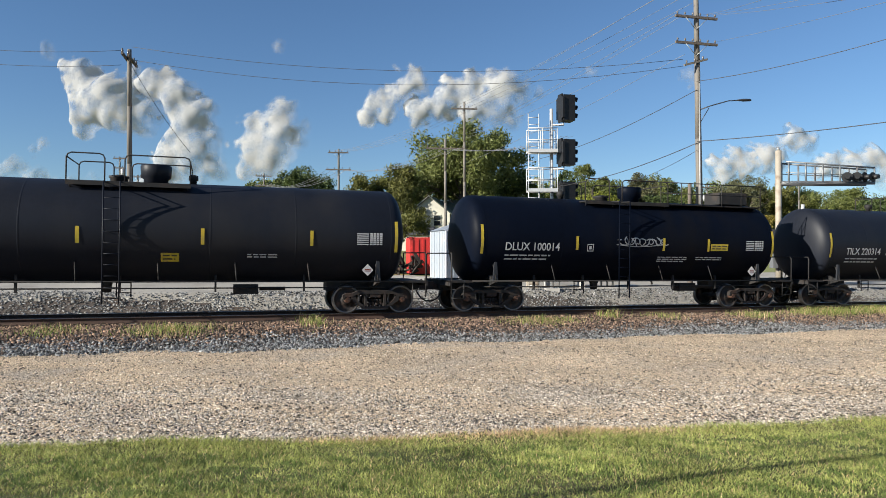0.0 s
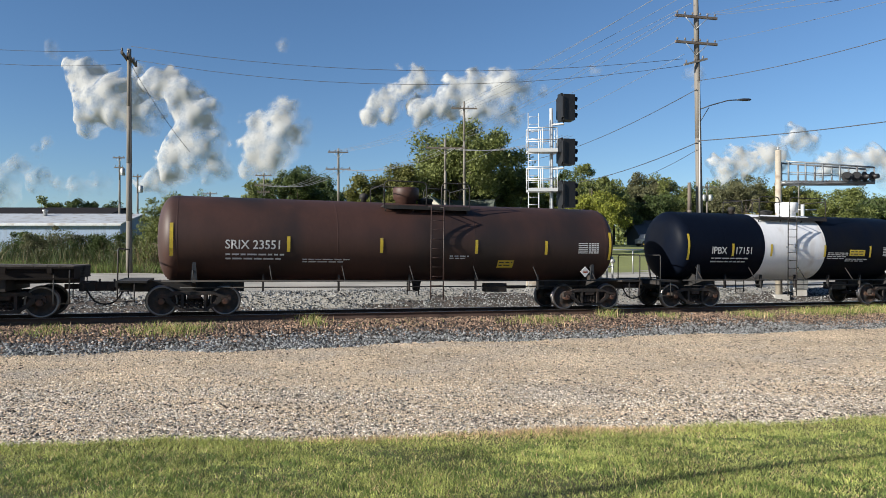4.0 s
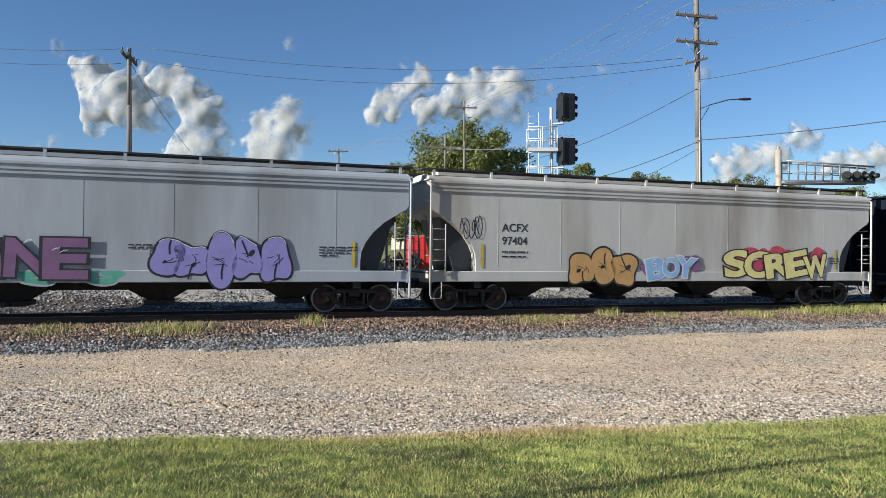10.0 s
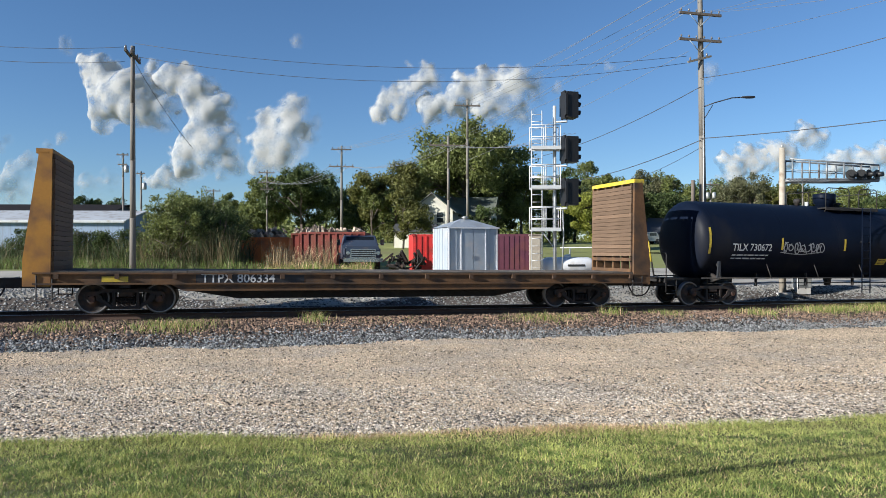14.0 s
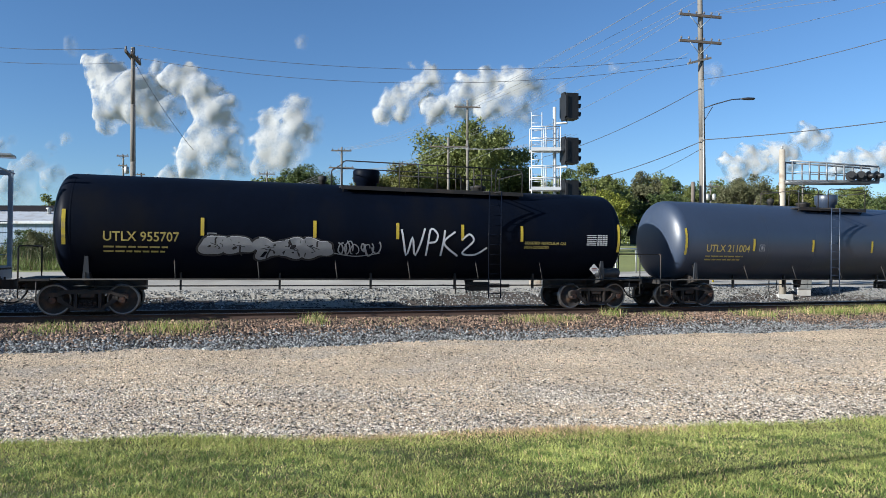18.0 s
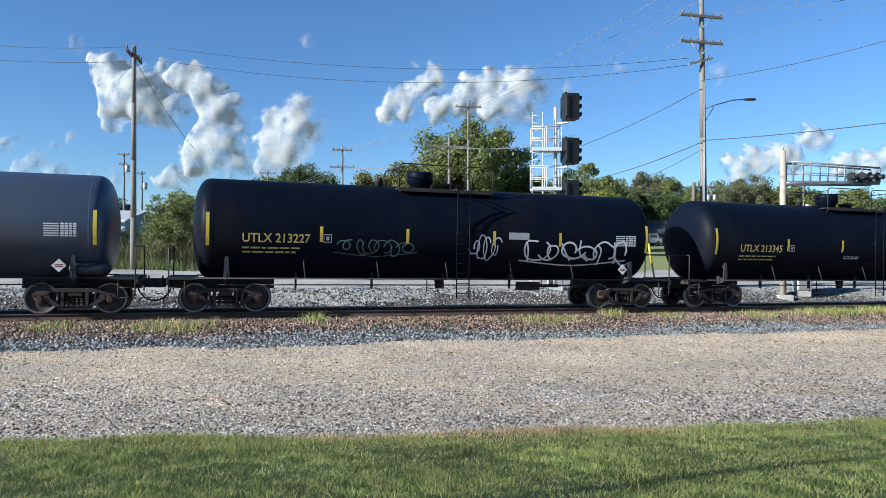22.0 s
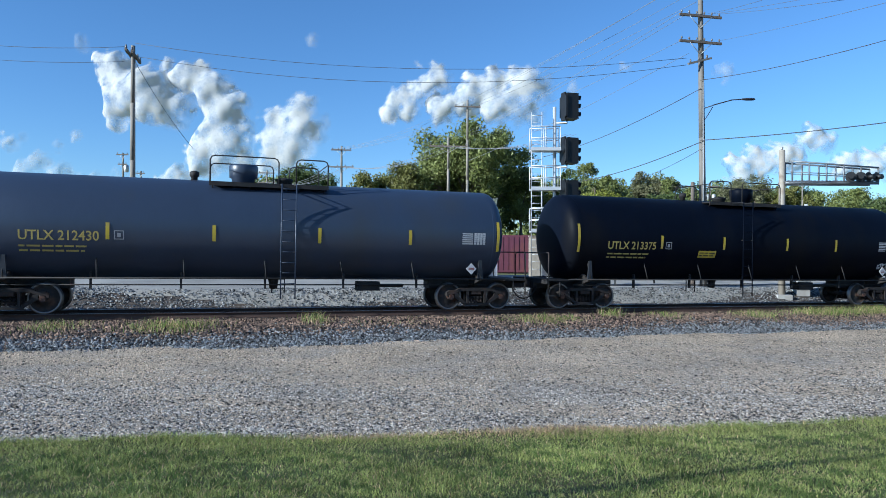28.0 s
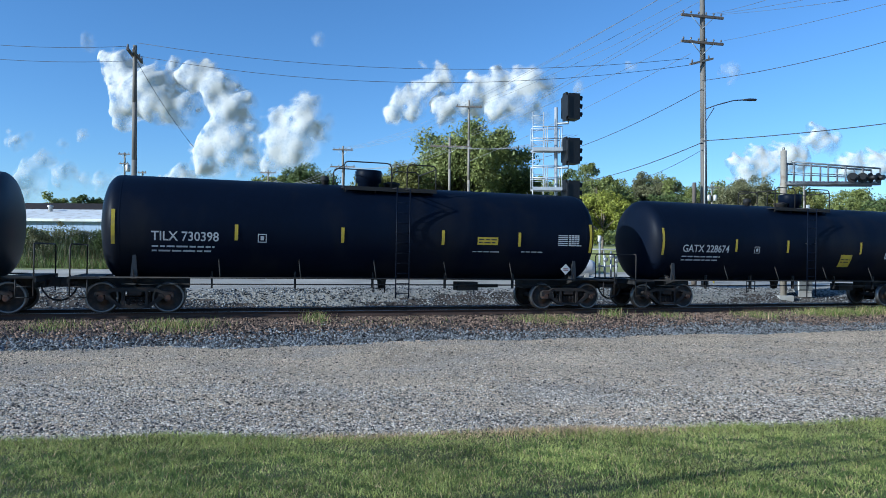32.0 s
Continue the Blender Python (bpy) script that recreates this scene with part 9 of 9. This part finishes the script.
            small_print(root, 6.7, 2.1, [1.2, 1.2, 1.0, 0.6], 0, yw + 0.01, "letter_dark", 0.09, 0.04, 29)
        else:
            graffiti(root, -4.35, -1.7, 1.08, 2.0, "ochre", "spray_black", 0, yw + 0.028, 31, 3, None)
            lettered_piece(root, "BOY", -1.2, 0.75, 1.12, 1.95, "skyblue", "spray_white", 0, yw + 0.034, 32, "purple", 0.04)
            lettered_piece(root, "SCREW", 2.3, 7.2, 1.10, 2.20, "lemon", "spray_black", 0, yw + 0.034, 33, "crimson", 0.045)
            scribble(root, -8.6, -8.0, 2.5, 3.2, "spray_black", 0, yw + 0.01, 34, 2, 0.035)
            small_print(root, 7.5, 1.9, [0.5, 0.5, 0.4], 0, yw + 0.01, "letter_dark", 0.09, 0.04, 35)
    # bulkhead flats
    root, h, E = flat_base("dark blue empty bulkhead flat car with graffiti along its sill", *place(12), "flat_blue", 1.28, 0.56, 2.35, "bulkhead_flat_car")
    for d in (-1, 1):
        b2 = B()
        xx = d * (E - 0.25)
        prism(b2, [(xx - d * 0.12, 1.15), (xx - d * 0.12, 4.52), (xx - d * 0.02, 4.72), (xx + d * 0.12, 4.72), (xx + d * 0.42, 1.15)], -1.46, -1.36)
        prism(b2, [(xx - d * 0.12, 1.15), (xx - d * 0.12, 4.52), (xx - d * 0.02, 4.72), (xx + d * 0.12, 4.72), (xx + d * 0.42, 1.15)], 1.36, 1.46)
        part("bulkhead_side", b2, "flat_blue", root)
        b2 = B()
        lathe(b2, [(-1.475, 0.10), (-1.462, 0.10)], "y", 16, (xx + d * 0.10, 0, 2.72))
        part("round_mark", b2, "letter_white", root, "round white mark")
        part("reflector", box(B(), xx - 0.02, xx + d * 0.24 + 0.02, -1.472, -1.462, 1.98, 2.04) if d > 0 else box(B(), xx + d * 0.24 - 0.02, xx + 0.02, -1.472, -1.462, 1.98, 2.04), "letter_grey", root)
        b2 = B()
        prism(b2, [(-1.46, 1.15), (-1.46, 4.42), (-1.38, 4.62), (-1.2, 4.71), (1.2, 4.71), (1.38, 4.62), (1.46, 4.42), (1.46, 1.15)], min(xx - d * 0.14, xx - d * 0.06), max(xx - d * 0.14, xx - d * 0.06), axis="x")
        part("bulkhead_plate", b2, "flat_blue", root, "dark steel bulkhead plate")
        part("bulkhead_cap", box(B(), min(xx - d * 0.06, xx + d * 0.13), max(xx - d * 0.06, xx + d * 0.13), -1.36, 1.36, 4.64, 4.715), "flat_blue", root)
        for k in range(4):
            b2 = B()
            box(b2, min(xx - d * 0.05, xx + d * 0.25), max(xx - d * 0.05, xx + d * 0.25), -0.95 + k * 0.63 - 0.04, -0.95 + k * 0.63 + 0.04, 1.15, 4.57)
            part("bulkhead_stiffener", b2, "flat_blue", root)
    lettering(root, "IARX", -h + 2.1, 0.95, 0.19, "letter_grey", 0, 1.46, lift=0.012)
    lettering(root, "014", -h + 3.7, 0.91, 0.30, "letter_white", 0, 1.46, lift=0.012)
    small_print(root, -h + 5.4, 1.12, [1.1, 0.9, 0.8], 0, 1.47, "letter_white", 0.09, 0.045, 3)
    graffiti(root, h - 6.2, h + 0.4, 0.98, 1.16, "faded_purple", "faded_purple", 0, 1.462, 41, 9, None)
    graffiti(root, h - 2.2, h + 0.6, 0.96, 1.12, "faded_teal", "faded_purple", 0, 1.464, 43, 5, None)
    part("reflector", patch(B(), -h - 0.9, -h - 0.3, 0.97, 1.09, 0, 1.46, 0.012, 1), "yellow", root)
    bx = E - 0.25 - 0.15
    bm = B()
    rnd = random.Random(8)
    for k in range(4):
        g = curve_of([(0.5, 1.0), (0.1, 0.8), (0.0, 0.4), (0.3, 0.0), (0.75, 0.1), (0.95, 0.5), (0.8, 0.9), (0.5, 1.0)] if k % 2 else [(0.1, 0.5), (0.2, 1.0), (0.7, 1.05), (0.6, 0.5), (0.9, 0.1), (0.3, -0.05), (0.1, 0.5)])
        pipe(bm, [(bx, -1.25 + k * 0.55 + a * 0.78, 1.75 + 0.22 * (k % 2) + b * (1.75 - 0.35 * (k == 3))) for a, b in g], 0.024, 5)
    for k in range(3):
        pipe(bm, [(bx, -0.95 + k * 0.6 + 0.1 * q, 2.0 + 0.35 * (k % 2) + 0.5 * q + 0.12 * math.sin(3 * q)) for q in (0.0, 0.5, 1.0, 1.5)], 0.016, 5)
    part("graffiti_tag", bm, "spray_silver", root)
    root, h, E = flat_base("orange bulkhead flat car with planked bulkheads and a wooden deck", *place(13), "flat_rust", 1.26, 0.56, 2.35, "bulkhead_flat_car")
    for d in (-1, 1):
        xx = d * (E - 0.3)
        for s in (-1, 1):
            b2 = B()
            prism(b2, [(xx - d * 0.15, 0.85), (xx - d * 0.15, 4.62), (xx + d * 0.18, 4.62), (xx + d * 0.55, 1.6), (xx + d * 0.55, 0.85)], s * 1.44 - 0.05, s * 1.44 + 0.05)
            part("bulkhead_side", b2, "flat_orange" if d < 0 else "flat_rust", root)
        b2 = B()
        box(b2, min(xx - d * 0.16, xx + d * 0.25), max(xx - d * 0.16, xx + d * 0.25), -1.49, 1.49, 4.58, 4.72)
        part("bulkhead_cap", b2, "yellow" if d > 0 else "flat_orange", root)
        for k in range(18 if d > 0 else 24):
            z = (1.95 if d > 0 else 1.2) + k * 0.145
            shared("bulk_plank", lambda bm: box(bm, -0.035, 0.035, -1.38, 1.38, -0.066, 0.066), "plank", "bulkhead_plank", root, (xx - d * 0.18, 0.0, z), (0, 0, 0.25 * math.sin(k * 5.1)))
        for k in range(5):
            b2 = B()
            box(b2, min(xx - d * 0.1, xx + d * 0.2), max(xx - d * 0.1, xx + d * 0.2), -1.2 + k * 0.6 - 0.05, -1.2 + k * 0.6 + 0.05, 1.12, 4.57)
            part("bulkhead_stiffener", b2, "flat_rust" if d > 0 else "flat_brown", root)
        b2 = B()
        for k in range(2):
            box(b2, xx - d * 0.17 - 0.05, xx - d * 0.17 + 0.05, -1.38, 1.38, 1.3 + k * 0.4, 1.42 + k * 0.4)
        part("bulkhead_rail", b2, "flat_rust", root)
    b2 = B()
    patch(b2, -h + 1.95, -h + 5.15, 0.92, 1.21, 0, 1.46, 0.008, 1)
    part("sign_panel", b2, "spray_black", root)
    lettering(root, "TTPX 806334", -h + 2.1, 0.955, 0.265, "letter_white", 0, 1.46, lift=0.016)
    part("reflector", patch(B(), -h - 0.6, -h + 0.1, 0.97, 1.13, 0, 1.46, 0.010, 1), "yellow", root)
    tank_car("black tank car with white lettering and silver tags", *place(14), "blue_black", **A, text="TILX 730672", text_x=-6.75, dome_x=-0.6, ladder_x=-0.1, strips=(-4.36, -1.13, 2.22, 4.99), seams=evenly(14, 4),
             extras=several(sign(4.0, 0.0, 0.8), sign(1.1, -0.6, 0.5), tag_white(-4.4, -2.4, -0.5, -0.1, 51, 6, "spray_silver"), tag_white(2.0, 3.6, -0.5, -0.1, 52, 5, "spray_silver")))
    root, ws, c, h, E, xe, yw = hopper_car("pale blue-grey covered hopper car with open end frames", *place(15), "hopper_blue", ("NAHX", "323197"), n_bays=3, cut=0.8, posts=True, top=4.78)
    TRAIN.append((root, c, ws))
    lettering(root, "NAHX", -4.0, 2.72, 0.26, "letter_dark", 0, yw, lift=0.007)
    lettering(root, "323197", -4.0, 2.23, 0.26, "letter_dark", 0, yw, lift=0.007)
    small_print(root, -4.0, 1.98, [1.0, 0.95], 0, yw + 0.01, "letter_dark", 0.13, 0.045, 5)
    stencil_box(-2.2, 2.57 - yw)(root, 0, yw, h, E)
    scribble(root, -0.5, 2.1, 1.58, 2.05, "spray_black", 0, yw + 0.01, 61, 8, 0.035)
    part("small_sign", patch(B(), 2.65, 3.1, 1.5, 1.8, 0, yw, 0.018, 1), "letter_dark", root)
    for s in (-1, 1):
        b2 = B()
        box(b2, s * (h + 0.05) - 0.17, s * (h + 0.05) + 0.17, -1.60, -1.52, 1.0, 1.85)
        part("jacking_plate", b2, "hopper_grey", root)
    Y = dict(text_m="letter_yellow")
    tank_car("black tank car with yellow lettering and large silver graffiti", *place(16), "black_paint", **U, text="UTLX 955707", text_x=-7.97, **Y, dome_x=0.0, ladder_x=4.1, walkway=(0.9, 4.2), strips=(-5.27, -1.95, 0.72, 2.96, 5.13), strip_z=(-0.23, 0.30), seams=(4.4,),
             extras=several(lambda r, R, zc, h, E: graffiti(r, -5.3, -1.45, zc - 0.85, zc - 0.22, "spray_silver", "spray_black", R, zc, 71, 5, "spray_white"),
                            sharp_tag(0.85, -0.75, 1.02, 0.85), tag_white(-1.3, 0.1, -0.75, -0.35, 73, 5, "spray_silver"), several(*[lambda r, R, zc, h, E, w=w, z=z: lettering(r, w, 5.25, zc + z, 0.095, "letter_yellow", R, zc, squeeze=0.9) for w, z in (("LIQUEFIED PETROLEUM GAS", -0.32), ("NON ODORIZED", -0.47))]), stencil_box(-5.0, -0.27, "letter_grey"), air_tank))
    for i, txt, dx, lx in ((17, "UTLX 211004", 0.66, -0.6), (18, "UTLX 210345", 0.85, -0.55)):
        tank_car("blue-grey tank car with yellow lettering", *place(i), "grey_paint", **G, text=txt, text_x=-6.83, **Y, dome_x=dx, ladder_x=lx, strips=(-4.6, -1.66, 1.48, 4.51), seams=(-3.9, -1.5),
                 extras=several(stencil_box(-4.2, -0.25, "letter_grey"), air_tank))
    tank_car("black tank car with yellow lettering and white graffiti", *place(19), "black_paint", **U, text="UTLX 213227", text_x=-6.65, **Y, dome_x=-0.6, ladder_x=0.45, strips=(-4.25, -1.45, 1.6, 4.1), seams=(1.2,),
             extras=several(stencil_box(-4.05, -0.27, "letter_grey"), tag_white(0.71, 1.78, -0.8, -0.05, 81, 3), tag_white(2.7, 6.7, -0.95, -0.2, 82, 5, "spray_white", 0.06), tag_white(-3.8, -1.2, -0.75, -0.25, 83, 5, "faded_teal", 0.03),
                            lambda r, R, zc, h, E: part("small_sign", patch(B(), 2.14, 2.9, zc - 0.17, zc + 0.07, R, zc, 0.008), "letter_grey", r)))
    tank_car("black tank car with yellow lettering", *place(20), "black_paint", **U, text="UTLX 213345", text_x=-6.57, **Y, dome_x=-0.63, ladder_x=0.45, strips=(-4.25, -1.45, 1.6, 4.1), extras=several(stencil_box(-4.05, -0.27, "letter_grey"), prints((-1.3, -0.4, [0.8, 0.8]))))
    tank_car("grey-blue tank car with yellow lettering", *place(21), "grey_paint", **G, text="NATX 301388", text_h=0.235, text_x=-6.64, **Y, dome_x=-0.12, ladder_x=0.66, strips=(-4.45, -1.55, 1.6, 4.55), extras=air_tank)
    tank_car("blue-grey tank car with yellow lettering", *place(22), "grey_paint", **G, text="UTLX 205997", text_x=-6.85, **Y, dome_x=0.6, ladder_x=-0.6, strips=(-4.45, -1.55, 1.6, 4.55), extras=air_tank)
    tank_car("blue-grey tank car with yellow lettering", *place(23), "grey_paint", **G, text="UTLX 212430", text_x=-6.72, **Y, dome_x=-0.67, ladder_x=0.63, strips=(-4.45, -1.55, 1.6, 4.55), extras=stencil_box(-4.15, -0.25, "letter_grey"))
    tank_car("black tank car with yellow lettering and a yellow sign", *place(24), "black_paint", **U, text="UTLX 213375", text_x=-6.54, **Y, dome_x=0.71, ladder_x=-0.42, strips=(-4.25, -1.45, 1.6, 4.1), extras=several(sign(-2.18, -0.35, 0.8), stencil_box(-3.95, -0.27, "letter_grey"), tag_white(6.6, 7.3, -1.05, -0.85, 85, 2)))
    tank_car("charcoal grey tank car with white lettering", *place(25), "charcoal", **A, text="CTCX 732343", text_x=-6.88, dome_x=-0.58, ladder_x=0.55, strips=(-4.45, -1.55, 1.6, 4.55), extras=several(stencil_box(-4.45), prints((1.0, -0.35, [1.1]), (-1.0, -0.35, [0.8]))))
    tank_car("black tank car with white lettering and a yellow sign", *place(26), "blue_black", R=1.58, zc=2.60, text="TILX 730398", text_x=-6.75, dome_x=0.0, ladder_x=0.82, strips=(-4.36, -1.13, 2.22, 4.99), extras=several(sign(3.82, 0.0, 0.75), stencil_box(-3.6), prints((5.1, -0.4, [0.8]), (3.3, -0.42, [1.0]), (6.6, -0.15, [0.8]))))
    tank_car("black tank car with white lettering and a tilted yellow sign", *place(27), "blue_black", R=1.56, zc=2.58, text="GATX 228674", text_x=-5.85, dome_x=0.7, ladder_x=0.2, strips=(-3.4, -0.9, 2.9), extras=several(sign(2.2, -0.45, 0.6, 0.5), tag_white(4.2, 5.2, -0.6, -0.2, 91, 4), stencil_box(-2.4)))


build_train()

# ---- motion ----
def run(t):
    """How far the train has gone, in metres; it slows a little."""
    return 14.405 * t - 0.02215 * t * t


def car_pose(s):
    x, y = plan_xy(s, -GAUGE_HALF)
    d = float(fall(s + 3) - fall(s - 3)) / 6
    return pose(x, y, RAIL_Z + float(fall(s)), 0, -math.degrees(math.atan(d)), math.degrees(THETA))


def motions():
    for root, centre, wheelsets in TRAIN:
        walk(root, [(t * 0.5, car_pose(centre - run(t * 0.5))) for t in range(65)])
        times = [k / 30 for k in range(961) if abs(centre - run(k / 30)) < 48]
        if not times:
            continue
        times = sorted(set([0.0] + times + [32.0]))
        for ob, (x, y, z) in wheelsets:
            rows, a = [], 0.0
            for i, t in enumerate(times):
                if i and t - times[i - 1] < 0.05:
                    a -= math.degrees((run(t) - run(times[i - 1])) / 0.457)
                rows.append((t, pose(x, y, z, 0, a, 0)))
            walk(ob, rows)
    for ob, rows in CLOUDS:
        walk(ob, rows)


motions()
